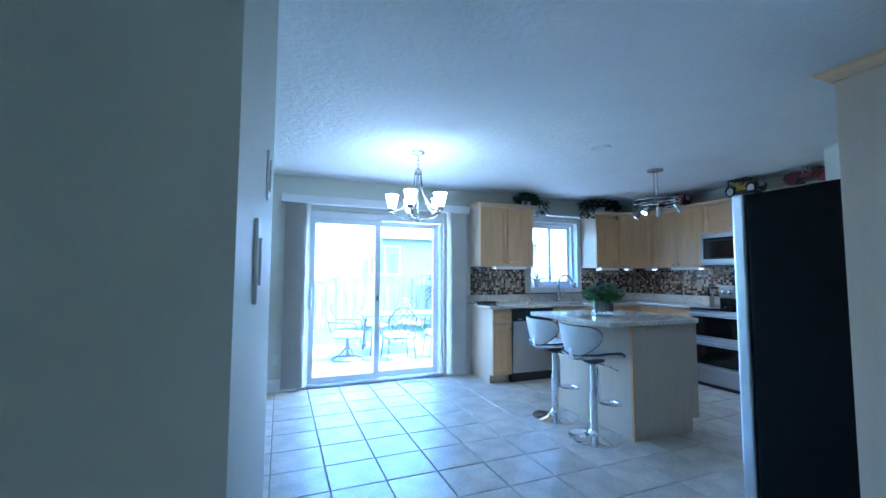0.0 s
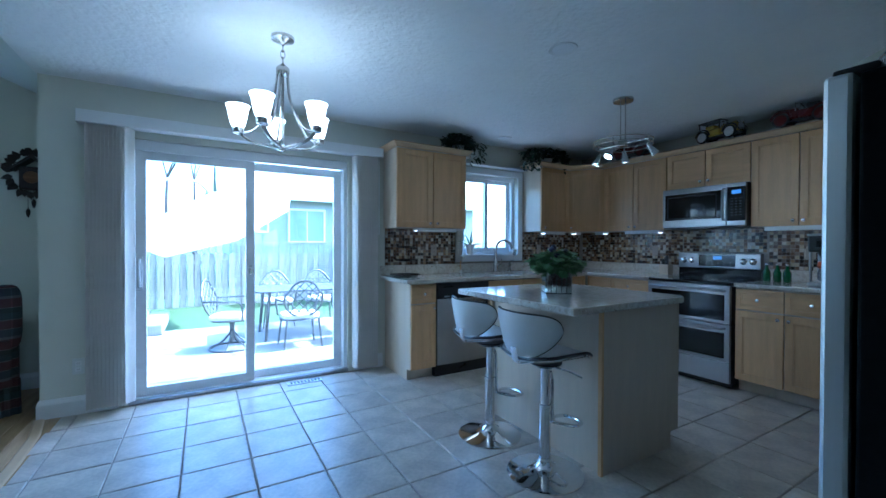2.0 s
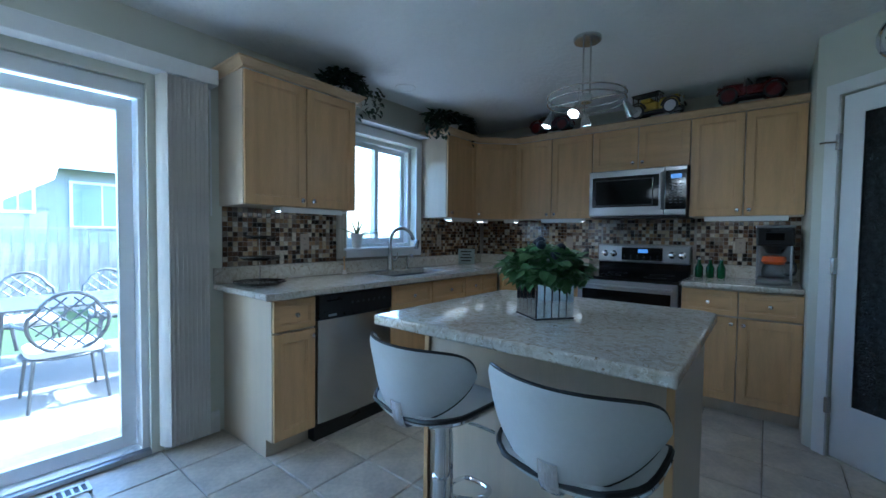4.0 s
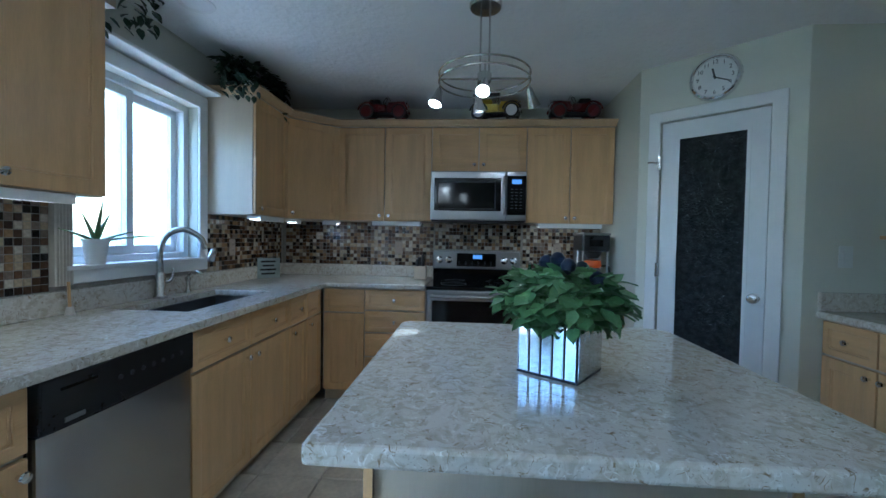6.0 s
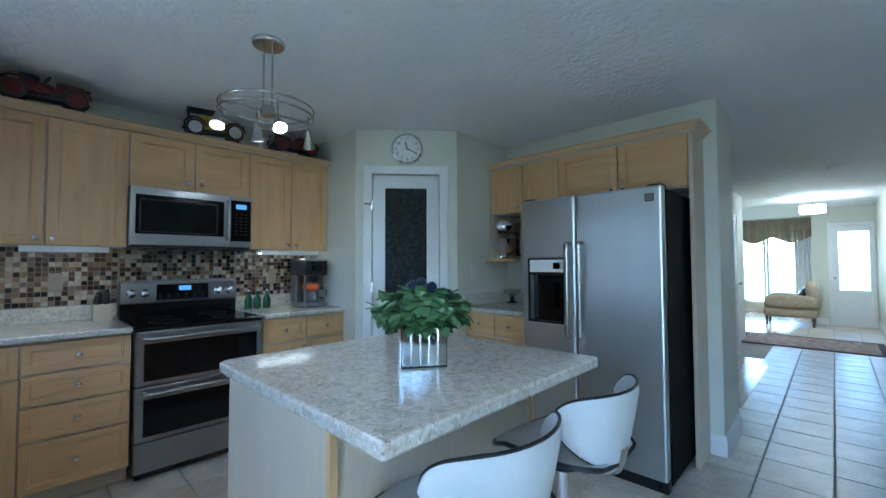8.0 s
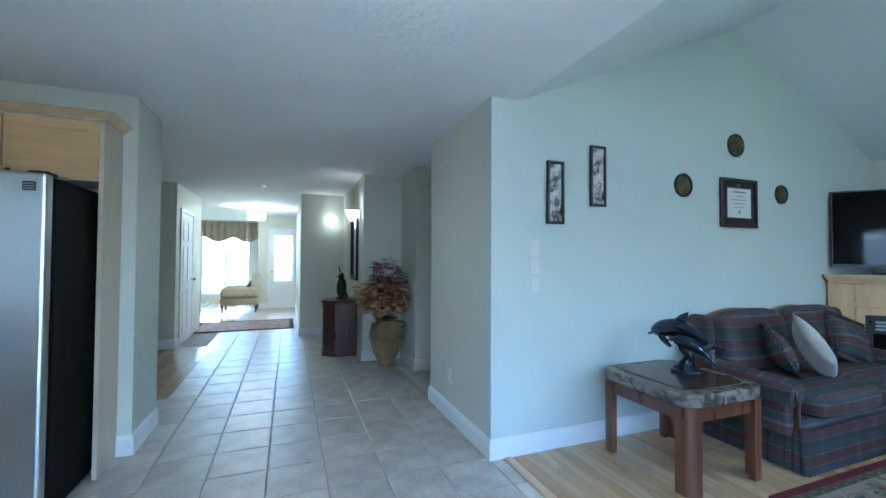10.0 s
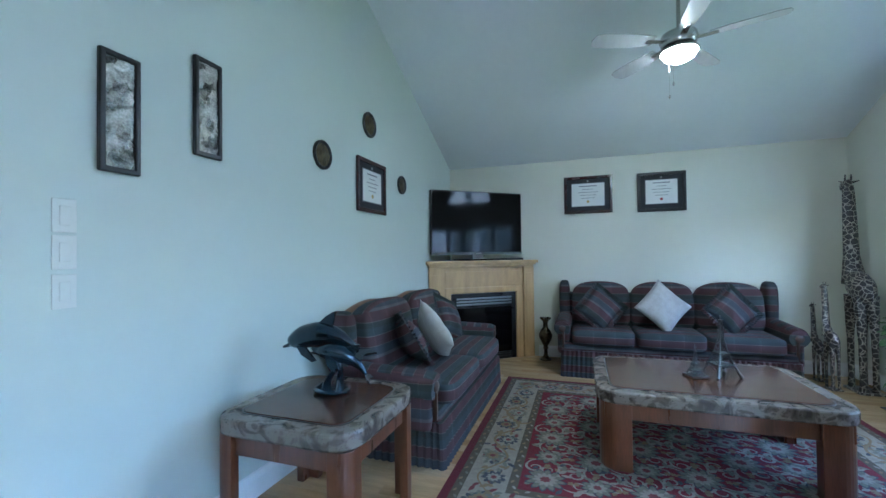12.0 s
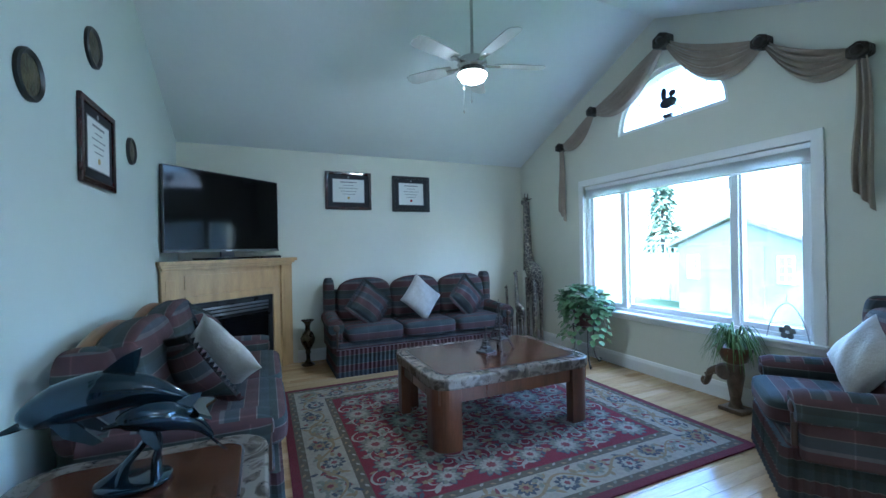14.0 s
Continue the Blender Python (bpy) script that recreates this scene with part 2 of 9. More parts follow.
def lathe(bm, prof, seg=24, m=Matrix(), caps=True):
    """prof: (radius, height) from the bottom up."""
    rings = []
    for r, z in prof:
        rings.append([bm.verts.new(m @ Vector((r * math.cos(2 * math.pi * k / seg), r * math.sin(2 * math.pi * k / seg), z))) for k in range(seg)])
    for a, b in zip(rings, rings[1:]):
        for k in range(seg):
            bm.faces.new((a[k], a[(k + 1) % seg], b[(k + 1) % seg], b[k]))
    if caps:
        bm.faces.new(rings[0][::-1])
        bm.faces.new(rings[-1])
    return bm


def tube(bm, pts, r, seg=8, closed=False, flat=None):
    """A round bar along pts; r a number or one radius a point; flat: (a, b) scales of the section's two axes."""
    pts = [Vector(p) for p in pts]
    n = len(pts)
    rs = [r] * n if isinstance(r, (int, float)) else list(r)
    fa, fb = flat or (1, 1)
    rings, side = [], None
    for k, p in enumerate(pts):
        if closed:
            d = pts[(k + 1) % n] - pts[k - 1]
        else:
            d = pts[min(k + 1, n - 1)] - pts[max(k - 1, 0)]
        d.normalize()
        if side is None:
            up = Vector((0, 0, 1)) if abs(d.z) < 0.9 else Vector((1, 0, 0))
            side = d.cross(up).normalized()
        else:
            side = (side - d * side.dot(d)).normalized()
        o = d.cross(side)
        rings.append([bm.verts.new(p + rs[k] * (side * fa * math.cos(2 * math.pi * j / seg) + o * fb * math.sin(2 * math.pi * j / seg))) for j in range(seg)])
    pairs = list(zip(rings, rings[1:])) + ([(rings[-1], rings[0])] if closed else [])
    for a, b in pairs:
        for j in range(seg):
            bm.faces.new((a[j], a[(j + 1) % seg], b[(j + 1) % seg], b[j]))
    if not closed:
        bm.faces.new(rings[0][::-1])
        bm.faces.new(rings[-1])
    return bm


def bez(pts, n=8):
    """A smooth line through pts."""
    pts = [Vector(p) for p in pts]
    out = []
    for i in range(len(pts) - 1):
        p0, p1, p2, p3 = pts[max(i - 1, 0)], pts[i], pts[i + 1], pts[min(i + 2, len(pts) - 1)]
        for k in range(n):
            t = k / n
            out.append(0.5 * ((2 * p1) + (p2 - p0) * t + (2 * p0 - 5 * p1 + 4 * p2 - p3) * t * t + (3 * p1 - p0 - 3 * p2 + p3) * t ** 3))
    out.append(pts[-1])
    return out


def prism(bm, loop, to3, w0, w1, holes=()):
    """A plate between w0 and w1 with an outline and holes in (u, v); to3(u, v, w) lays it into space."""
    edges = []
    for lp in (loop, *holes):
        vs = [bm.verts.new(Vector(to3(u, v, w0))) for u, v in lp]
        edges += [bm.edges.new((vs[k], vs[(k + 1) % len(vs)])) for k in range(len(vs))]
    g = bmesh.ops.triangle_fill(bm, edges=edges, use_beauty=True, use_dissolve=False)
    faces = [f for f in g["geom"] if isinstance(f, bmesh.types.BMFace)]
    ext = bmesh.ops.extrude_face_region(bm, geom=faces)
    d = Vector(to3(0, 0, w1)) - Vector(to3(0, 0, w0))
    bmesh.ops.translate(bm, vec=d, verts=[v for v in ext["geom"] if isinstance(v, bmesh.types.BMVert)])
    return bm


def rect(u0, v0, u1, v1):
    return [(u0, v0), (u1, v0), (u1, v1), (u0, v1)]


XZ = lambda u, v, w: (u, w, v)
YZ = lambda u, v, w: (w, u, v)
XY = lambda u, v, w: (u, v, w)


def sweep_profile(bm, prof, path, closed=False):
    """A moulding: prof (out, up) swept along path (x, y), out to the left of the way."""
    path = [Vector((p[0], p[1])) for p in path]
    n, rings = len(path), []
    for k, p in enumerate(path):
        a = (path[k] - path[k - 1]).normalized() if k or closed else (path[1] - path[0]).normalized()
        b = (path[(k + 1) % n] - path[k]).normalized() if k < n - 1 or closed else a
        na, nb = Vector((-a.y, a.x)), Vector((-b.y, b.x))
        nn = (na + nb).normalized()
        s = 1.0 / max(0.3, nn.dot(na))
        rings.append([bm.verts.new((p.x + nn.x * o * s, p.y + nn.y * o * s, u)) for o, u in prof])
    m = len(prof)
    for a, b in list(zip(rings, rings[1:])) + ([(rings[-1], rings[0])] if closed else []):
        for j in range(m):
            bm.faces.new((a[j], a[(j + 1) % m], b[(j + 1) % m], b[j]))
    if not closed:
        bm.faces.new(rings[0][::-1])
        bm.faces.new(rings[-1])
    return bm


# ---- the shell ----
NY, EX, SY, WX, LY, CZ = 5.64, 6.03, 2.31, -3.965, 6.53, 2.44
LX, RIDGE, RZ = 0.47, -1.75, 3.40

bm = B()
box(bm, -4.3, -9.2, -0.16, 6.4, 6.8, -0.012)
structure("floor_base", bm, M_GROUT, "grey mortar bed under tiles and planks")

structure("wall_north", prism(B(), rect(0.48, -0.012, 6.23, 2.6), XZ, NY, NY + 0.2, [rect(0.98, 0.0, 2.70, 2.06), rect(4.03, 1.13, 4.86, 2.08)]),
          M_WALL, "cream painted kitchen wall with patio door and window openings")
structure("wall_return", box(B(), 0.48, NY + 0.2, -0.012, 0.70, LY + 0.2, 2.6), M_WALL, "cream painted return wall beside the patio")
arch = [(-1.65 + 0.55 * math.cos(math.pi * k / 24), 2.395 + 0.525 * math.sin(math.pi * k / 24)) for k in range(25)]
structure("wall_north_living", prism(B(), [(WX - 0.2, -0.012), (0.48, -0.012), (0.48, CZ + 0.03), (RIDGE, RZ + 0.1), (WX - 0.2, CZ + 0.03)], XZ, LY, LY + 0.2,
          [rect(-2.73, 0.55, -0.57, 1.95), arch]), M_WALL, "cream painted gable wall with wide window and arched window")
structure("wall_west", box(B(), WX - 0.2, SY - 0.2, -0.012, WX, LY, 2.6), M_WALL, "cream painted living room end wall")
structure("wall_south_living", prism(B(), [(WX, -0.012), (0.68, -0.012), (0.68, CZ), (LX, CZ), (RIDGE, RZ + 0.06), (WX, CZ + 0.02)], XZ, SY - 0.12, SY),
          M_WALL2, "painted gable wall behind the loveseat, tinted with bluish daylight")
structure("wall_hall_west", box(B(), 0.48, 1.08, -0.012, 0.68, SY - 0.12, CZ), M_WALL, "cream painted hall wall end")
structure("wall_corridor_north", box(B(), -2.2, SY - 0.24, -0.012, 0.48, SY - 0.12, CZ), M_WALL, "cream painted corridor wall")
structure("wall_corridor_end", box(B(), -2.32, -0.06, -0.012, -2.2, SY - 0.12, CZ), M_WALL, "cream painted corridor end wall")
structure("wall_corridor_south", box(B(), -2.2, -0.02, -0.012, 0.53, 0.10, CZ), M_WALL, "cream painted corridor wall with a door")
structure("wall_alcove", box(B(), 0.41, -0.58, -0.012, 0.53, -0.02, CZ), M_WALL, "cream painted alcove side")
structure("wall_alcove_back", box(B(), 0.41, -0.70, -0.012, 1.04, -0.58, CZ), M_WALL, "cream painted alcove back")
structure("wall_hall_niche", box(B(), 0.92, -2.60, -0.012, 1.04, -0.70, CZ), M_WALL, "cream painted hall wall with a mirror")
structure("wall_hall_step", box(B(), 0.92, -2.72, -0.012, 1.76, -2.60, CZ), M_WALL, "cream painted wall with a sconce")
structure("wall_entry_west", box(B(), 1.64, -6.9, -0.012, 1.76, -2.72, CZ), M_WALL, "cream painted entry wall")
structure("wall_entry_south", prism(B(), rect(1.64, -0.012, 2.70, CZ), XZ, -7.02, -6.9, [rect(1.80, 0.0, 2.42, 2.05)]), M_WALL, "cream painted wall round the front door")
structure("wall_front_return", box(B(), 2.58, -8.9, -0.012, 2.70, -7.02, CZ), M_WALL, "cream painted front room return")
structure("wall_front", prism(B(), rect(2.58, -0.012, 6.2, CZ), XZ, -9.02, -8.9, [rect(2.85, 0.25, 5.3, 2.1)]), M_WALL, "cream painted front wall with a wide window")
structure("wall_front_east", box(B(), 6.03, -8.9, -0.012, 6.23, 0.85, CZ), M_WALL, "cream painted outer wall")
structure("wall_dining_south", box(B(), 3.50, -2.34, -0.012, 6.03, -2.22, CZ), M_WALL, "cream painted dining room wall")
structure("wall_hall_east", box(B(), 3.50, -4.0, -0.012, 3.62, -2.34, CZ), M_WALL, "cream painted hall wall with a white door")
structure("wall_south_kitchen", box(B(), 2.93, 0.85, -0.012, 6.03, 1.40, CZ), M_WALL, "cream painted wall block behind the fridge")
structure("wall_pantry_west", box(B(), 4.68, 1.40, -0.012, 4.80, 2.13, CZ), M_WALL, "cream painted pantry side wall")
structure("wall_pantry_north", box(B(), 5.25, 2.65, -0.012, 6.03, 2.77, CZ), M_WALL, "cream painted wall beside the cabinets")
structure("wall_east", box(B(), EX, 0.85, -0.012, EX + 0.2, NY, 2.6), M_WALL, "cream painted range wall")

# the pantry's slanting wall, in its own frame: u along it from the range side, v up
PA, PB = Vector((5.25, 2.77, 0)), Vector((4.68, 2.13, 0))
PD = (PB - PA).normalized()
PN = Vector((-PD.y, PD.x, 0)) if Vector((-PD.y, PD.x, 0)).dot(Vector((-1, 1, 0))) > 0 else Vector((PD.y, -PD.x, 0))
PLEN = (PB - PA).length
PANTRY = lambda u, v, w: tuple(PA + PD * u + PN * w + Vector((0, 0, v)))
structure("wall_pantry", prism(B(), rect(0.0, -0.012, PLEN, CZ), PANTRY, -0.11, 0.0, [rect(0.135, 0.0, 0.705, 2.06)]), M_WALL, "cream painted slanting pantry wall")

bm = prism(B(), [(LX, LY + 0.2), (LX, SY - 0.12), (-2.4, SY - 0.12), (-2.4, -9.1), (6.4, -9.1), (6.4, 6.0), (0.7, 6.0), (0.7, LY + 0.2)], XY, CZ, CZ + 0.12)
structure("ceiling", bm, M_CEIL, "white stippled flat ceiling")
bm = prism(B(), [(WX - 0.2, CZ - 0.115), (RIDGE, RZ), (LX, CZ), (LX, CZ + 0.15), (RIDGE, RZ + 0.15), (WX - 0.2, CZ + 0.035)], XZ, SY - 0.2, LY + 0.2)
structure("ceiling_vault", bm, M_CEIL2, "white painted vaulted ceiling")

# baseboards
BASE = [(0, 0), (0.016, 0), (0.016, 0.10), (0.012, 0.115), (0.007, 0.13), (0, 0.135)]


def baseboard(path):
    structure("baseboard", sweep_profile(B(), BASE, path), M_TRIM, "white painted moulded baseboard")


baseboard([(0.98 - 0.06, NY), (0.48, NY), (0.48, LY), (WX, LY), (WX, 3.45)])
baseboard([(-2.95, SY), (0.68, SY), (0.68, 1.08), (0.48, 1.08)])
baseboard([(3.06, NY), (2.76, NY)])
baseboard([(0.20, 0.10), (0.53, 0.10), (0.53, -0.58), (1.04, -0.58), (1.04, -2.60), (1.76, -2.60), (1.76, -6.9)])
baseboard([(2.93, 0.85), (2.93, 1.40), (3.07, 1.40)])
baseboard([(6.0, 0.85), (2.93, 0.85)])
baseboard([(3.50, -2.42), (3.50, -2.22), (6.03, -2.22)])
baseboard([(2.48, -6.9), (2.70, -6.9)])


# ---- openings: patio door, windows, pantry door ----
def casing(parent, u0, v0, u1, v1, wid, to3, w0, w1, sill=True, label="white painted casing"):
    """Trim boards round an opening, mitred into one frame."""
    outer = rect(u0 - wid, v0 - (wid if sill else 0), u1 + wid, v1 + wid)
    if sill:
        bm = prism(B(), outer, to3, w0, w1, [rect(u0, v0, u1, v1)])
    else:
        bm = prism(B(), [(u0 - wid, v0), (u0, v0), (u0, v1), (u1, v1), (u1, v0), (u1 + wid, v0), (u1 + wid, v1 + wid), (u0 - wid, v1 + wid)], to3, w0, w1)
    return part("casing", bm, M_TRIM, parent, label, bevel=0.004)


def sash(parent, u0, v0, u1, v1, wid, to3, w0, w1, pane=True, name="sash", material=None):
    s = part(name, prism(B(), rect(u0, v0, u1, v1), to3, w0, w1, [rect(u0 + wid, v0 + wid, u1 - wid, v1 - wid)]), material or M_VINYL, parent, bevel=0.004)
    if pane:
        c = (w0 + w1) / 2
        g = part("pane", prism(B(), rect(u0 + wid, v0 + wid, u1 - wid, v1 - wid), to3, c - 0.003, c + 0.003), M_GLASS, s, "clear glass pane")
        g.visible_shadow = False
    return s


pd = tagged(thing("patio_door", "white vinyl sliding patio door with clear glass", "door"), kind="structure")
part("frame", prism(B(), rect(0.98, 0.0, 2.70, 2.06), XZ, NY + 0.03, NY + 0.17, [rect(1.015, 0.035, 2.665, 2.02)]), M_VINYL, pd, bevel=0.004)
s1 = sash(pd, 1.02, 0.04, 1.87, 1.98, 0.07, XZ, NY + 0.05, NY + 0.09)
s2 = sash(pd, 1.80, 0.04, 2.66, 1.98, 0.07, XZ, NY + 0.105, NY + 0.145)
part("head_rail", box(B(), 1.0, NY + 0.02, 1.975, 2.68, NY + 0.05, 2.05), M_VINYL, pd, bevel=0.003)
bm = tube(B(), bez([(1.045, NY + 0.05, 1.12), (1.045, NY + 0.005, 1.10), (1.045, NY - 0.012, 1.02), (1.045, NY + 0.005, 0.93), (1.045, NY + 0.05, 0.91)], 5), 0.011, 8)
part("handle", bm, M_VINYL, s1, "white pull handle", smooth=True)
part("lock_plate", box(B(), 1.022, NY + 0.04, 0.88, 1.068, NY + 0.052, 1.15, 0.004), M_VINYL, s1)
part("latch", box(B(), 1.822, NY + 0.04, 0.98, 1.85, NY + 0.052, 1.06, 0.004), M_NICKEL, s1)
part("threshold", box(B(), 0.98, NY - 0.015, 0.0, 2.70, NY + 0.03, 0.035, 0.008), M_STEEL, pd, "aluminium threshold")

vb = thing("vertical_blind", "cream fabric vertical blinds drawn open under a white valance", "blind")
part("valance", box(B(), 0.70, NY - 0.11, 2.115, 3.03, NY - 0.001, 2.205, 0.004), M_TRIM, vb, "white boxed valance", bevel=0.003)
M_BLIND = mat("woven blind fabric", (0.72, 0.68, 0.62), 0.85, var=0.06, scale=30, bump=0.2, bscale=300, stretch=(1, 1, 0.2))
slat = prism(B(), [(-0.045 + 0.09 * k / 6, 0.006 * math.sin(math.pi * k / 6)) for k in range(7)] + [(0.045 - 0.09 * k / 6, 0.006 * math.sin(math.pi * (6 - k) / 6) + 0.0022) for k in range(7)], XY, 0.04, 2.12)
first = part("slat", slat, M_BLIND, vb)
first.matrix_basis = pose(0.775, NY - 0.055, 0, 0, 0, 52)
for x0, count, rz in ((0.775, 11, 52), (2.755, 10, 108)):
    for k in range(count):
        if x0 < 1 and k == 0:
            continue
        o = new("slat", first.data)
        o.parent = vb
        o.matrix_basis = pose(x0 + 0.0225 * k, NY - 0.055, 0, 0, 0, rz + random.uniform(-5, 5))
part("wand", tube(B(), [(3.0, NY - 0.06, 2.1), (3.005, NY - 0.05, 1.35)], 0.005, 6), M_VINYL, vb)

UBW = 1.41
kw = tagged(thing("window_1", "white vinyl slider window over the sink", "window"), kind="structure")
casing(kw, 4.03, 1.13, 4.86, 2.08, 0.075, XZ, NY - 0.02, NY - 0.001)
part("frame", prism(B(), rect(4.03, 1.13, 4.86, 2.08), XZ, NY + 0.06, NY + 0.18, [rect(4.07, 1.17, 4.82, 2.04)]), M_VINYL, kw, bevel=0.003)
sash(kw, 4.07, 1.17, 4.46, 2.04, 0.045, XZ, NY + 0.075, NY + 0.105)
sash(kw, 4.42, 1.17, 4.82, 2.04, 0.045, XZ, NY + 0.11, NY + 0.14)
part("window_sill", box(B(), 4.0, NY - 0.035, 1.115, 4.89, NY + 0.07, 1.135, 0.004), M_TRIM, kw)
part("fluted_post", prism(B(), [(3.947, NY - 0.001), (3.947, NY - 0.03)] + [q for k in range(5) for q in ((3.952 + 0.014 * k, NY - 0.034), (3.958 + 0.014 * k, NY - 0.024), (3.962 + 0.014 * k, NY - 0.034))] + [(4.026, NY - 0.03), (4.026, NY - 0.001)], XY, 1.053, UBW), mat("cream fluted trim", (0.62, 0.58, 0.50), 0.45), kw, "cream fluted trim post")
part("head_shelf", box(B(), 3.98, NY - 0.12, 2.165, 4.92, NY - 0.001, 2.185, 0.004), M_TRIM, kw, "narrow white shelf above the window")

M_FROST = mat("patterned pantry glass", (0.06, 0.068, 0.075), 0.07, var=0.3, scale=30, bump=1.0, bscale=85, dist=0.03)
dr = tagged(thing("door_1", "white painted pantry door with dark patterned glass", "door"), kind="structure")
casing(dr, 0.135, 0.0, 0.705, 2.06, 0.07, PANTRY, 0.001, 0.018, sill=False)
leaf = part("door_leaf", prism(B(), rect(0.14, 0.008, 0.70, 2.055), PANTRY, -0.045, -0.008, [rect(0.235, 0.32, 0.605, 1.95)]), M_DOORW, dr, bevel=0.004)
part("glass_panel", prism(B(), rect(0.235, 0.32, 0.605, 1.95), PANTRY, -0.032, -0.022), M_FROST, leaf, "dark patterned privacy glass")
part("glass_bead", prism(B(), rect(0.225, 0.31, 0.615, 1.96), PANTRY, -0.008, -0.002, [rect(0.245, 0.33, 0.595, 1.94)]), M_DOORW, leaf)
kp = Matrix.Translation(PANTRY(0.652, 0.97, -0.008)) @ PN.to_track_quat("Z", "Y").to_matrix().to_4x4()
part("door_knob", lathe(B(), [(0.028, 0), (0.028, 0.006), (0.011, 0.012), (0.011, 0.03), (0.024, 0.038), (0.029, 0.052), (0.024, 0.064), (0.01, 0.069)], 20, kp), M_NICKEL, leaf, "satin nickel knob", smooth=True)
for z in (1.8, 1.1, 0.3):
    part("hinge", prism(B(), rect(0.128, z - 0.045, 0.146, z + 0.045), PANTRY, -0.006, 0.022), M_NICKEL, dr)
bm = tube(B(), [PANTRY(0.13, 1.80, 0.02), PANTRY(0.10, 1.80, 0.06), PANTRY(0.08, 1.80, 0.065)], 0.006, 6)
part("door_stop", bm, M_NICKEL, dr)

# ---- kitchen cabinets ----
KNOB = [(0.006, 0), (0.006, 0.012), (0.013, 0.016), (0.0155, 0.022), (0.013, 0.028), (0.005, 0.031)]
TOFRONT = Matrix.Rotation(radians(90), 4, "X")


def knob(parent, x, y, z):
    part("knob", lathe(B(), KNOB, 12, Matrix.Translation((x, y, z)) @ TOFRONT), M_CHROME, parent, "polished chrome knob", smooth=True)


def panel_front(name, parent, x0, z0, x1, z1, y, knobs=(), rail=0.055, m=None):
    """A framed door or drawer front whose face looks along -y."""
    g = 0.004
    x0, z0, x1, z1 = x0 + g, z0 + g, x1 - g, z1 - g
    r = min(rail, (z1 - z0) * 0.28)
    bm = prism(B(), rect(x0, z0, x1, z1), XZ, y - 0.019, y, [rect(x0 + r, z0 + r, x1 - r, z1 - r)])
    a = bmesh.ops.create_cube(bm, size=1.0)["verts"]
    bmesh.ops.transform(bm, verts=a, matrix=Matrix.Translation(((x0 + x1) / 2, y - 0.0075, (z0 + z1) / 2)) @ Matrix.Diagonal((x1 - x0 - 2 * r, 0.009, z1 - z0 - 2 * r, 1)))
    # stepped bead inside the frame
    s = 0.009
    prism(bm, rect(x0 + r, z0 + r, x1 - r, z1 - r), XZ, y - 0.0155, y - 0.002, [rect(x0 + r + s, z0 + r + s, x1 - r - s, z1 - r - s)])
    d = part(name, bm, m or (M_MAPLE if z1 - z0 > x1 - x0 else M_MAPLE_X), parent, bevel=0.003)
    for kx, kz in knobs:
        knob(d, kx, y - 0.019, kz)
    return d


def cabinet(label, loc, rz, w, d, z0, z1, doors=(), drawers=(), toe=True, group="", body=None, name="base_cabinet", top=None):
    """x along its width, back at y 0, front at -d. doors and drawers: (x0, z0, x1, z1, knobs)."""
    c = thing(name, label, "cabinet", loc, rz, group)
    bm = B()
    box(bm, 0.0, -d + 0.02, z0 + (0.1 if toe else 0), w, -0.004, top or z1)
    if toe:
        box(bm, 0.0, -d + 0.085, z0, w, -0.004, z0 + 0.1)
    part("body", bm, body or M_MELAMINE, c)
    for a in doors:
        panel_front("door", c, *a[:4], -d + 0.0195, a[4])
    for a in drawers:
        panel_front("drawer", c, *a[:4], -d + 0.0195, a[4], rail=0.035)
    return c


CT = 0.895      # underside of the worktops
# north run, base
cabinet("maple base cabinet with one drawer and one door", (3.09, NY, 0), 0, 0.265, 0.61, 0, CT,
        [(0.0, 0.10, 0.265, 0.70, [(0.235, 0.66)])], [(0.0, 0.705, 0.265, 0.885, [(0.1325, 0.795)])], group="base cabinets")
cabinet("maple sink base cabinet with paired doors and two drawer fronts", (3.965, NY, 0), 0, 0.90, 0.61, 0, CT,
        [(0.0, 0.10, 0.45, 0.70, [(0.41, 0.655)]), (0.45, 0.10, 0.90, 0.70, [(0.49, 0.655)])],
        [(0.0, 0.705, 0.45, 0.885, [(0.225, 0.795)]), (0.45, 0.705, 0.90, 0.885, [(0.675, 0.795)])], group="base cabinets", top=0.69)
cabinet("narrow maple base cabinet beside the corner", (4.865, NY, 0), 0, 0.545, 0.61, 0, CT,
        [(0.0, 0.10, 0.27, 0.70, [(0.04, 0.655)]), (0.27, 0.10, 0.54, 0.70, [(0.31, 0.655)])],
        [(0.0, 0.705, 0.27, 0.885, [(0.135, 0.795)]), (0.27, 0.705, 0.54, 0.885, [])], group="base cabinets")
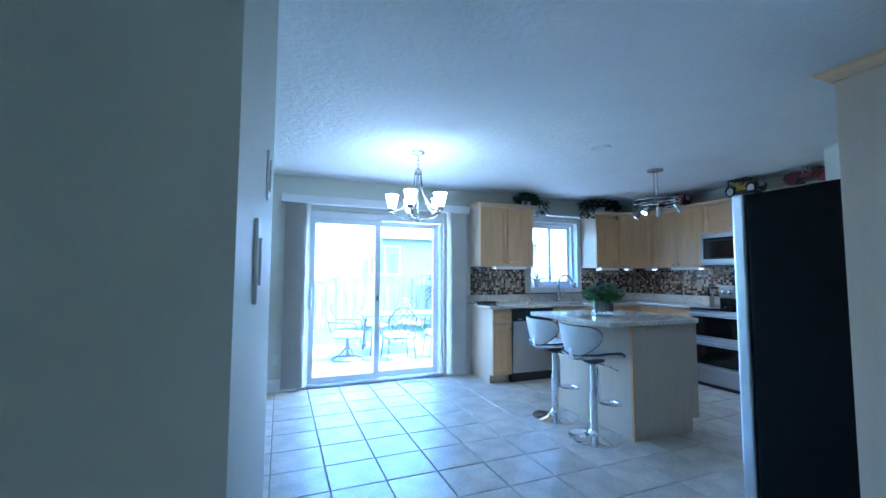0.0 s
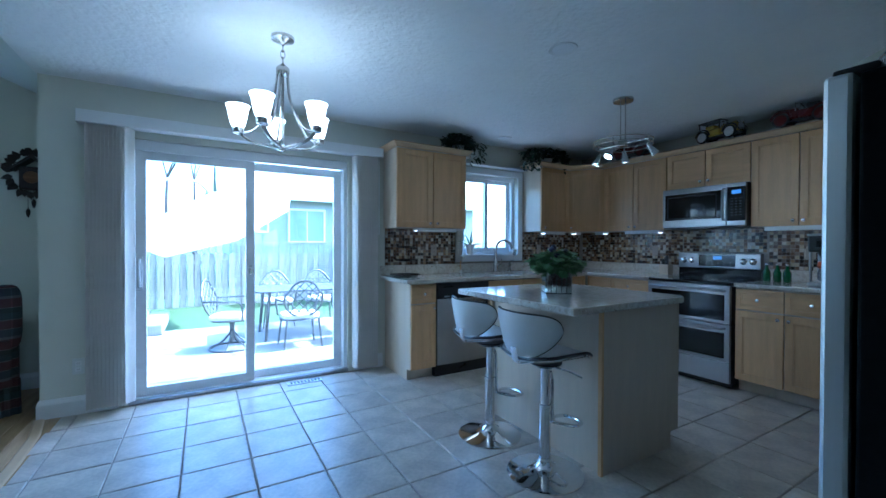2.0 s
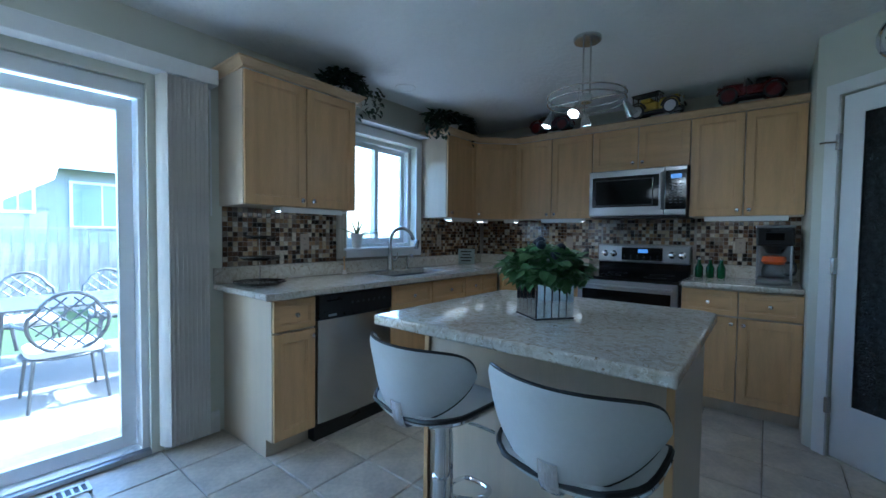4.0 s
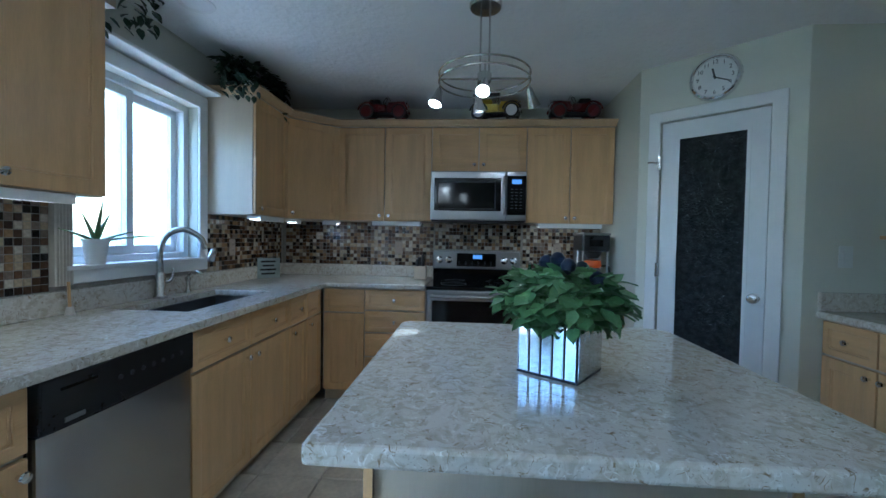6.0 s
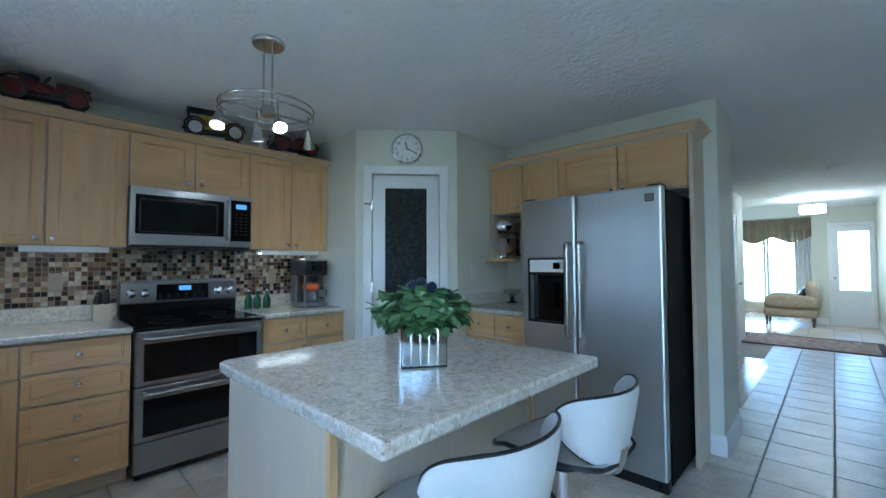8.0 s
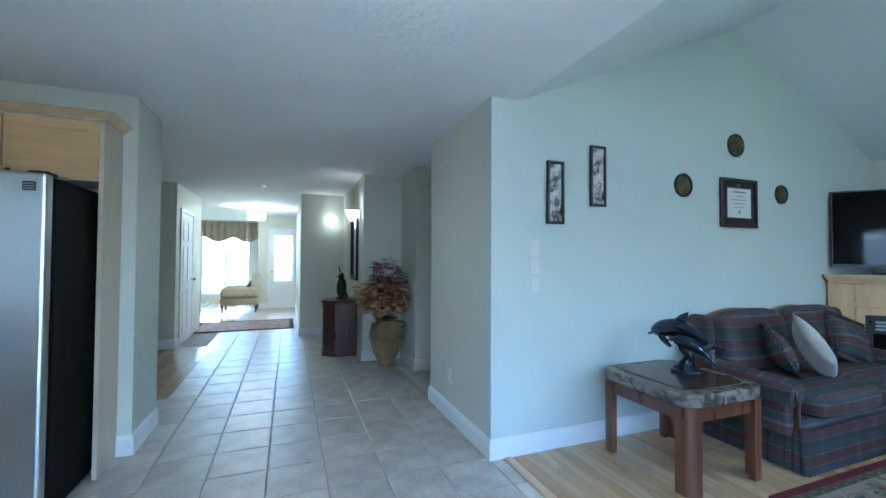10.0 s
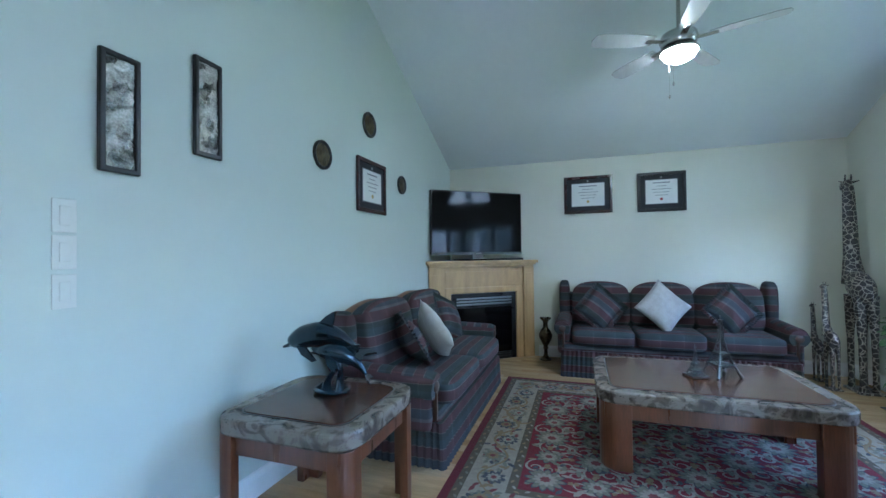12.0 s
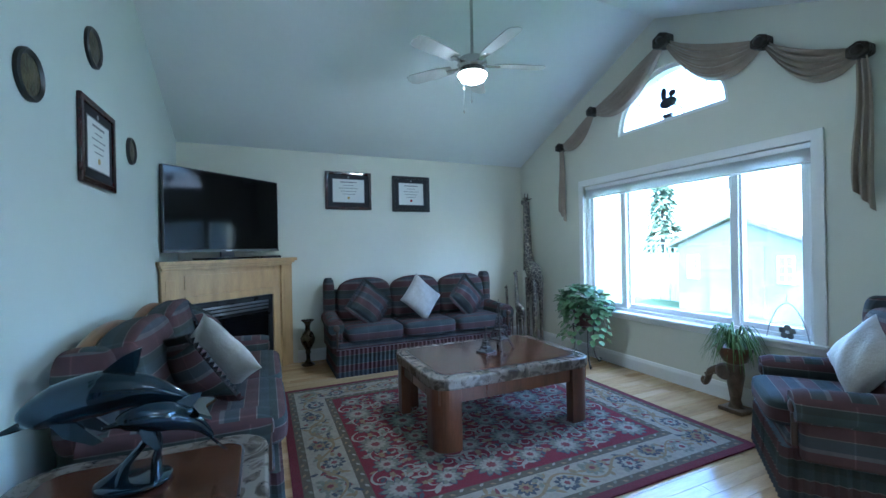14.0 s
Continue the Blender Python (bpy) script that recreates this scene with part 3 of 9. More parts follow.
# east run, base: local x runs towards the pantry
cabinet("maple corner base cabinet with a plain door", (EX, 5.03, 0), -90, 0.33, 0.61, 0, CT,
        [(0.01, 0.10, 0.33, 0.70, [])], [(0.01, 0.705, 0.33, 0.885, [])], group="base cabinets")
cabinet("maple drawer base with four drawers", (EX, 4.70, 0), -90, 0.465, 0.61, 0, CT, (),
        [(0, 0.725, 0.465, 0.885, [(0.23, 0.805)]), (0, 0.555, 0.465, 0.72, [(0.23, 0.638)]), (0, 0.37, 0.465, 0.55, [(0.23, 0.46)]), (0, 0.10, 0.465, 0.365, [(0.23, 0.235)])], group="base cabinets")
cabinet("maple base cabinet with two drawers over two doors", (EX, 3.46, 0), -90, 0.69, 0.61, 0, CT,
        [(0, 0.10, 0.345, 0.70, [(0.31, 0.655)]), (0.345, 0.10, 0.69, 0.70, [(0.38, 0.655)])],
        [(0, 0.705, 0.345, 0.885, [(0.17, 0.795)]), (0.345, 0.705, 0.69, 0.885, [(0.52, 0.795)])], group="base cabinets")
# uppers
UB, UT = 1.415, 2.185
cabinet("maple wall cabinet with two doors", (3.07, NY, 0), 0, 0.80, 0.335, UB, UT,
        [(0.0, UB, 0.40, UT, [(0.36, 1.46)]), (0.40, UB, 0.80, UT, [(0.44, 1.46)])], toe=False, group="wall cabinets", name="wall_cabinet")
cabinet("maple wall cabinet with one door beside the window", (4.945, NY, 0), 0, 0.475, 0.335, UB, UT,
        [(0.0, UB, 0.475, UT, [(0.05, 1.46)])], toe=False, group="wall cabinets", name="wall_cabinet")
cabinet("maple wall cabinet with two doors", (EX, 5.005, 0), -90, 0.775, 0.335, UB, UT,
        [(0.0, UB, 0.387, UT, [(0.35, 1.46)]), (0.387, UB, 0.775, UT, [(0.425, 1.46)])], toe=False, group="wall cabinets", name="wall_cabinet")
cabinet("short maple wall cabinet above the microwave", (EX, 4.23, 0), -90, 0.765, 0.335, 1.824, UT,
        [(0.0, 1.824, 0.382, UT, [(0.345, 1.88)]), (0.382, 1.824, 0.765, UT, [(0.42, 1.88)])], toe=False, group="wall cabinets", name="wall_cabinet")
cabinet("maple wall cabinet with two doors", (EX, 3.465, 0), -90, 0.69, 0.335, UB, UT,
        [(0.0, UB, 0.345, UT, [(0.31, 1.46)]), (0.345, UB, 0.69, UT, [(0.38, 1.46)])], toe=False, group="wall cabinets", name="wall_cabinet")
# the slanting corner cabinet
cc = thing("wall_cabinet", "maple corner wall cabinet with a slanting door", "cabinet", group="wall cabinets")
part("body", prism(B(), [(5.424, NY - 0.003), (5.424, 5.328), (5.717, 5.009), (EX - 0.003, 5.009), (EX - 0.003, NY - 0.003)], XY, UB, UT), M_MELAMINE, cc)
cdir = Vector((5.717 - 5.424, 5.009 - 5.328, 0))
cd = panel_front("door", cc, 0.0, UB, cdir.length, UT, 0.0, [(0.04, 1.46)])
cd.matrix_basis = pose(5.424, 5.328, 0, 0, 0, math.degrees(math.atan2(cdir.y, cdir.x)))
# south block: faces +y
cabinet("maple base cabinet with two drawers over two doors beside the fridge", (4.675, 1.405, 0), 180, 0.60, 0.62, 0, CT,
        [(0, 0.10, 0.30, 0.70, [(0.265, 0.655)]), (0.30, 0.10, 0.60, 0.70, [(0.335, 0.655)])],
        [(0, 0.705, 0.30, 0.885, [(0.15, 0.795)]), (0.30, 0.705, 0.60, 0.885, [(0.45, 0.795)])], group="base cabinets")
sc = cabinet("maple wall cabinet with an open shelf below it", (4.66, 1.405, 0), 180, 0.345, 0.28, 1.75, UT - 0.02,
             [(0.0, 1.755, 0.345, UT - 0.02, [(0.305, 1.80)])], toe=False, group="wall cabinets", name="wall_cabinet")
bm = B()
box(bm, 0.0, -0.28, 1.315, 0.02, -0.004, 1.75)
box(bm, 0.325, -0.28, 1.315, 0.345, -0.004, 1.75)
box(bm, 0.02, -0.012, 1.335, 0.325, -0.004, 1.75)
part("niche", bm, M_MELAMINE, sc)
part("shelf", box(B(), -0.01, -0.36, 1.315, 0.324, -0.013, 1.335), M_MAPLE_X, sc, bevel=0.003)
cabinet("maple cabinet above the fridge with three doors", (4.312, 1.405, 0), 180, 1.272, 0.28, 1.80, UT - 0.02,
        [(0.0, 1.805, 0.34, UT - 0.02, []), (0.345, 1.805, 0.815, UT - 0.02, [(0.775, 1.845)]), (0.815, 1.805, 1.272, UT - 0.02, [(0.855, 1.845)])], toe=False, group="wall cabinets", name="wall_cabinet")
solid("end_board", box(B(), 3.012, 1.405, 0.0, 3.036, 1.705, UT - 0.02), M_MELAMINE, "tall pale maple end board beside the fridge", "board", bevel=0.002)

CROWN = [(0.0, 0.0), (0.012, 0.0), (0.016, 0.010), (0.030, 0.019), (0.044, 0.034), (0.052, 0.037), (0.052, 0.048), (0.0, 0.048)]


def crown(path, z):
    bm = sweep_profile(B(), [(o, u + z) for o, u in CROWN], path)
    solid("crown_moulding", bm, M_CROWN, "maple crown moulding along the cabinet tops", "moulding", "crown mouldings")


crown([(3.07, NY - 0.01), (3.07, NY - 0.336), (3.87, NY - 0.336), (3.87, NY - 0.01)][::-1], UT + 0.001)
crown([(EX - 0.336, 2.775), (EX - 0.336, 5.012), (5.42, NY - 0.336), (4.945, NY - 0.336), (4.945, NY - 0.01)], UT + 0.001)
crown([(4.66, 1.707), (3.01, 1.707), (3.01, 1.42)][::-1], UT - 0.019)

# worktops
SINK = rect(4.14, 5.17, 4.86, 5.52)
bm = prism(B(), [(3.03, NY - 0.002), (3.03, 4.99), (5.385, 4.99), (5.385, 4.235), (EX - 0.002, 4.235), (EX - 0.002, NY - 0.002)], XY, CT, 0.93, [SINK])
wt = solid("worktop", bm, M_QUARTZ, "cream quartz L-shaped worktop with a sink cut-out", "worktop", "worktops", bevel=0.008)
solid("worktop", box(B(), 5.385, 2.775, CT, EX - 0.002, 3.457, 0.93), M_QUARTZ, "short cream quartz worktop beside the range", "worktop", "worktops", bevel=0.008)
solid("worktop", box(B(), 4.078, 1.405, CT, 4.678, 2.06, 0.93), M_QUARTZ, "short dark-veined quartz worktop beside the fridge", "worktop", "worktops", bevel=0.008)
for e in ((3.03, NY - 0.022, EX - 0.024, NY - 0.002), (EX - 0.022, 4.235, EX - 0.002, NY - 0.002), (EX - 0.022, 2.775, EX - 0.002, 3.457), (4.10, 1.405, 4.655, 1.425), (4.656, 1.405, 4.678, 2.05)):
    solid("upstand", box(B(), e[0], e[1], 0.931, e[2], e[3], 1.03), M_QUARTZ, "cream quartz upstand along the wall", "upstand", "upstands", bevel=0.003)

sk = thing("sink", "undermount stainless steel sink bowl", "sink")
bm = prism(B(), rect(4.12, 5.15, 4.88, 5.54), XY, 0.876, 0.894, [rect(4.15, 5.18, 4.85, 5.51)])
box(bm, 4.13, 5.16, 0.70, 4.15, 5.53, 0.876)
box(bm, 4.85, 5.16, 0.70, 4.87, 5.53, 0.876)
box(bm, 4.15, 5.16, 0.70, 4.85, 5.18, 0.876)
box(bm, 4.15, 5.51, 0.70, 4.85, 5.53, 0.876)
box(bm, 4.15, 5.18, 0.70, 4.85, 5.51, 0.715)
part("bowl", bm, mat("dull sink steel", (0.20, 0.20, 0.205), 0.42, metal=1.0, var=0.08, scale=20), sk, "dull steel bowl")
part("drain", lathe(B(), [(0.045, 0.716), (0.045, 0.719), (0.03, 0.717)], 20, Matrix.Translation((4.5, 5.34, 0))), M_CHROME, sk, smooth=True)


def faucet():
    f = thing("faucet", "brushed nickel gooseneck kitchen faucet", "faucet", (4.485, 5.585, 0.93))
    part("base", lathe(B(), [(0.034, 0), (0.034, 0.012), (0.027, 0.02), (0.025, 0.13), (0.018, 0.14)], 20), M_NICKEL, f, smooth=True)
    part("spout", tube(B(), bez([(0, 0, 0.12), (0, 0, 0.26), (0.015, -0.03, 0.345), (0.045, -0.10, 0.375), (0.075, -0.17, 0.335), (0.085, -0.20, 0.27)], 7), 0.0165, 12), M_NICKEL, f, smooth=True)
    part("spray_head", lathe(B(), [(0.013, 0.075), (0.018, 0.065), (0.021, 0.01), (0.018, 0.0)][::-1], 16, Matrix.Translation((0.0925, -0.222, 0.20)) @ Matrix.Rotation(radians(18), 4, "X")), M_NICKEL, f, smooth=True)
    part("lever", tube(B(), bez([(0.02, 0, 0.085), (0.055, -0.01, 0.088), (0.075, -0.012, 0.12), (0.078, -0.012, 0.155)], 5), [0.009] * 10 + [0.006] * 6, 10), M_NICKEL, f, smooth=True)


faucet()
sd = thing("soap_dispenser", "brushed nickel soap dispenser beside the faucet", "dispenser", (4.70, 5.585, 0.93))
part("body", lathe(B(), [(0.02, 0), (0.02, 0.01), (0.012, 0.02), (0.011, 0.07), (0.016, 0.075), (0.016, 0.095)], 16), M_NICKEL, sd, smooth=True)
part("spout", tube(B(), bez([(0, 0, 0.09), (0, -0.02, 0.125), (0, -0.06, 0.13), (0, -0.085, 0.112)], 5), 0.007, 8), M_NICKEL, sd, smooth=True)

# ---- appliances ----
dw = thing("dishwasher", "stainless steel dishwasher with a black control strip", "dishwasher", (3.36, NY, 0))
part("body", box(B(), 0.0, -0.58, 0.0, 0.60, -0.02, CT - 0.002), M_BLACK, dw)
part("door", prism(B(), [(0.594, -0.581)] + [(0.594 - 0.588 * k / 16, -0.612 - 0.013 * math.sin(math.pi * k / 16) ** 0.6) for k in range(17)] + [(0.006, -0.581)], XY, 0.115, 0.735), M_STEELD, dw, "bowed brushed stainless steel door", smooth=True)
cp = part("control_panel", box(B(), 0.006, -0.625, 0.738, 0.594, -0.581, 0.885, 0.006), M_BLACK, dw, "black control strip")
for k in range(7):
    part("button", lathe(B(), [(0.008, 0), (0.008, 0.003), (0.006, 0.004)], 10, Matrix.Translation((0.25 + 0.045 * k, -0.625, 0.82)) @ TOFRONT), mat("dark grey button", (0.06, 0.06, 0.065), 0.35) if k == 0 else bpy.data.materials["dark grey button"], cp)
part("vent_slot", box(B(), 0.06, -0.6275, 0.845, 0.17, -0.625, 0.853), M_BLACKG, cp)
part("badge", box(B(), 0.07, -0.628, 0.752, 0.13, -0.6225, 0.766, 0.001), M_STEEL, cp, "small steel badge")
part("toe_plate", box(B(), 0.006, -0.555, 0.0, 0.594, -0.54, 0.11), M_BLACK, dw)

M_DISPLAY = mat("blue display", (0.01, 0.02, 0.05), 0.2, emit=(0.25, 0.5, 1.0), strength=0.04)
rg = thing("range", "stainless steel range with black glass double oven", "range", (EX, 4.23, 0), -90)
part("body", box(B(), 0.003, -0.62, 0.03, 0.757, -0.02, 0.90), M_BLACK, rg)
part("cooktop", box(B(), 0.001, -0.645, 0.902, 0.759, -0.02, 0.925, 0.006), M_BLACKG, rg, "black glass cooktop")
for bx, by, br in ((0.2, -0.18, 0.08), (0.56, -0.18, 0.09), (0.2, -0.46, 0.1), (0.56, -0.46, 0.08)):
    part("burner_ring", lathe(B(), [(br, 0.9252), (br, 0.9258), (br - 0.004, 0.926), (br - 0.004, 0.9252)], 32, Matrix.Translation((bx, by, 0)), caps=False), bpy.data.materials["dark grey button"], rg)
part("back_riser", box(B(), 0.004, -0.095, 0.926, 0.756, -0.026, 1.018, 0.004), M_BLACKG, rg, "black glass riser")
bk = part("back_panel", box(B(), 0.0, -0.10, 1.02, 0.76, -0.024, 1.175, 0.01), M_STEEL, rg, "stainless control panel")
part("panel_glass", box(B(), 0.21, -0.1035, 1.04, 0.55, -0.10, 1.155, 0.002), M_BLACKG, bk)
part("display", box(B(), 0.35, -0.105, 1.108, 0.43, -0.103, 1.142), M_DISPLAY, bk, "blue lit clock display")
for r in range(3):
    for k in range(6):
        part("key_mark", box(B(), 0.225 + 0.055 * k, -0.1046, 1.052 + 0.014 * r, 0.24 + 0.055 * k, -0.1034, 1.056 + 0.014 * r), bpy.data.materials["dark grey button"], bk)
for kx in (0.06, 0.14, 0.62, 0.70):
    part("control_knob", lathe(B(), [(0.03, 0), (0.03, 0.006), (0.024, 0.01), (0.021, 0.032), (0.015, 0.036)], 20, Matrix.Translation((kx, -0.10, 1.095)) @ TOFRONT), M_CHROME, bk, "steel control knob", smooth=True)


def oven_door(z0, z1, hz):
    d = part("oven_door", box(B(), 0.006, -0.655, z0, 0.754, -0.62, z1, 0.008), M_STEEL, rg, "stainless oven door")
    part("oven_window", box(B(), 0.05, -0.6585, z0 + 0.03, 0.71, -0.655, z1 - (0.075 if hz else 0.04), 0.003), M_BLACKG, d, "black oven glass")
    if hz:
        part("handle", tube(B(), [(0.05, -0.655, hz), (0.05, -0.70, hz), (0.06, -0.705, hz), (0.70, -0.705, hz), (0.71, -0.70, hz), (0.71, -0.655, hz)], 0.0125, 10), M_STEEL, d, "steel bar handle", smooth=True)


oven_door(0.565, 0.895, 0.855)
oven_door(0.235, 0.56, 0.525)
part("warming_drawer", box(B(), 0.006, -0.655, 0.05, 0.754, -0.62, 0.23, 0.008), M_STEEL, rg)
part("plinth", box(B(), 0.02, -0.60, 0.0, 0.74, -0.58, 0.05), M_BLACK, rg)

mw = thing("microwave", "stainless steel over-the-range microwave", "microwave", (EX, 4.23, 0), -90)
part("body", box(B(), 0.002, -0.37, 1.425, 0.758, -0.004, 1.82), M_BLACK, mw)
dd = part("door", box(B(), 0.0, -0.40, 1.43, 0.60, -0.371, 1.82, 0.006), M_STEEL, mw, "stainless steel door")
part("window", box(B(), 0.03, -0.4035, 1.505, 0.56, -0.40, 1.765, 0.004), M_BLACKG, dd, "black glass window")
part("window_frame", prism(B(), rect(0.05, 1.515, 0.52, 1.74), XZ, -0.4055, -0.4035, [rect(0.06, 1.525, 0.51, 1.73)]), M_BLACK, dd)
part("handle", tube(B(), bez([(0.585, -0.40, 1.49), (0.585, -0.435, 1.50), (0.585, -0.445, 1.63), (0.585, -0.435, 1.76), (0.585, -0.40, 1.77)], 5), 0.011, 10), M_STEEL, dd, "vertical steel handle", smooth=True)
kp2 = part("control_panel", box(B(), 0.603, -0.40, 1.43, 0.758, -0.371, 1.82, 0.006), M_STEEL, mw, "steel framed control panel")
part("keypad", box(B(), 0.608, -0.403, 1.475, 0.754, -0.40, 1.785, 0.002), M_BLACKG, kp2, "black keypad")
part("display", box(B(), 0.645, -0.4045, 1.72, 0.72, -0.403, 1.755), M_DISPLAY, kp2)
for r in range(7):
    for k in range(3):
        part("key_mark", box(B(), 0.637 + 0.035 * k, -0.4042, 1.525 + 0.025 * r, 0.655 + 0.035 * k, -0.403, 1.531 + 0.025 * r), bpy.data.materials["dark grey button"], kp2)
part("underside", box(B(), 0.01, -0.39, 1.417, 0.75, -0.03, 1.4245), M_BLACK, mw)

fr = thing("fridge", "stainless steel side-by-side fridge with an ice dispenser", "fridge", (3.985, 1.53, 0), 180)
part("cabinet_body", box(B(), 0.005, -0.60, 0.03, 0.925, -0.01, 1.735, 0.01), M_BLACKSIDE, fr, "black textured sides")
part("grille", box(B(), 0.01, -0.64, 0.0, 0.92, -0.58, 0.075, 0.01), M_BLACK, fr, "black base grille")
# the freezer door has an opening for the dispenser
fd = part("freezer_door", prism(B(), rect(0.005, 0.08, 0.405, 1.745), XZ, -0.68, -0.61, [rect(0.055, 0.90, 0.345, 1.33)]), M_STEELV, fr, "brushed steel freezer door", bevel=0.014)
gd = part("fridge_door", box(B(), 0.411, -0.68, 0.08, 0.925, -0.61, 1.745), M_STEELV, fr, "brushed steel fridge door", bevel=0.014)
dp = part("dispenser", prism(B(), rect(0.05, 0.895, 0.35, 1.335), XZ, -0.684, -0.672, [rect(0.065, 0.91, 0.335, 1.22)]), M_BLACK, fd, "black water and ice dispenser", bevel=0.003)
bm = B()
box(bm, 0.056, -0.612, 0.905, 0.344, -0.609, 1.33)
box(bm, 0.056, -0.675, 0.902, 0.344, -0.612, 0.912)
part("recess", bm, M_BLACKG, fd)
part("dispenser_panel", box(B(), 0.07, -0.688, 1.24, 0.33, -0.6845, 1.325, 0.002), M_VINYL, fd, "silver control panel")
part("dispenser_screen", box(B(), 0.25, -0.690, 1.262, 0.30, -0.688, 1.305), M_BLACKG, fd)
part("lever", box(B(), 0.16, -0.65, 0.99, 0.24, -0.635, 1.16, 0.008), M_BLACKG, fd)
for dr_, hx in ((fd, 0.368), (gd, 0.452)):
    part("handle", tube(B(), bez([(hx, -0.68, 1.43), (hx, -0.725, 1.425), (hx, -0.735, 1.36), (hx, -0.735, 0.9), (hx, -0.725, 0.83), (hx, -0.68, 0.825)], 5), 0.0145, 10, flat=(1.15, 0.85)), M_NICKEL, dr_, "vertical steel bar handle", smooth=True)
part("badge", box(B(), 0.835, -0.683, 1.655, 0.885, -0.68, 1.70, 0.001), M_BLACK, gd, "small dark badge")
for k in range(3):
    part("badge_bar", box(B(), 0.84, -0.684, 1.662 + 0.012 * k, 0.88, -0.683, 1.668 + 0.012 * k), M_STEEL, gd)
for hx in (0.05, 0.88):
    part("hinge_cover", box(B(), hx - 0.04, -0.66, 1.737, hx + 0.04, -0.56, 1.758, 0.008), M_BLACK, fr)

# ---- island and stools ----
il = thing("kitchen_island", "pale maple kitchen island with an overhanging quartz top", "island")
part("body", box(B(), 3.33, 3.19, 0.10, 4.03, 4.12, CT - 0.001), M_MELAMINE, il, "pale panelled island body")
part("plinth", box(B(), 3.33, 3.19, 0.0, 3.96, 4.12, 0.10), M_MELAMINE, il)
for y0, y1 in ((3.17, 3.19), (4.12, 4.14)):
    part("end_panel", prism(B(), [(3.315, 0.0), (3.965, 0.0), (3.965, 0.10), (4.045, 0.10), (4.045, CT - 0.001), (3.315, CT - 0.001)], XZ, y0, y1), M_MELAMINE, il, "pale maple end panel", bevel=0.002)
part("edge_strip", box(B(), 3.312, 3.168, 0.0, 3.330, 3.190, CT - 0.001), M_MAPLE, il)
part("edge_strip", box(B(), 3.312, 4.12, 0.0, 3.330, 4.142, CT - 0.001), M_MAPLE, il)
idoor = new("door_set")
idoor.parent = il
idoor.matrix_basis = pose(4.03, 3.19, 0, 0, 0, 90)
for a in ((0.0, 0.10, 0.465, 0.89, [(0.425, 0.80)]), (0.465, 0.10, 0.93, 0.89, [(0.505, 0.80)])):
    d = panel_front("door", il, *a[:4], 0.0, a[4])
    d.matrix_basis = pose(4.05, 3.19, 0, 0, 0, 90)
bpy.data.objects.remove(idoor)
bm = prism(B(), [(3.045, 3.125), (4.02, 3.125), (4.07, 3.175), (4.07, 4.15), (4.04, 4.18), (3.045, 4.18)], XY, CT, 0.935)
part("top", bm, M_QUARTZ, il, "polished cream quartz top", bevel=0.008)

M_LEATHER = mat("white leatherette", (0.60, 0.605, 0.60), 0.42, var=0.04, scale=8, bump=0.06, bscale=250)
M_PIPING = mat("black piping", (0.012, 0.012, 0.014), 0.4, var=0.1)


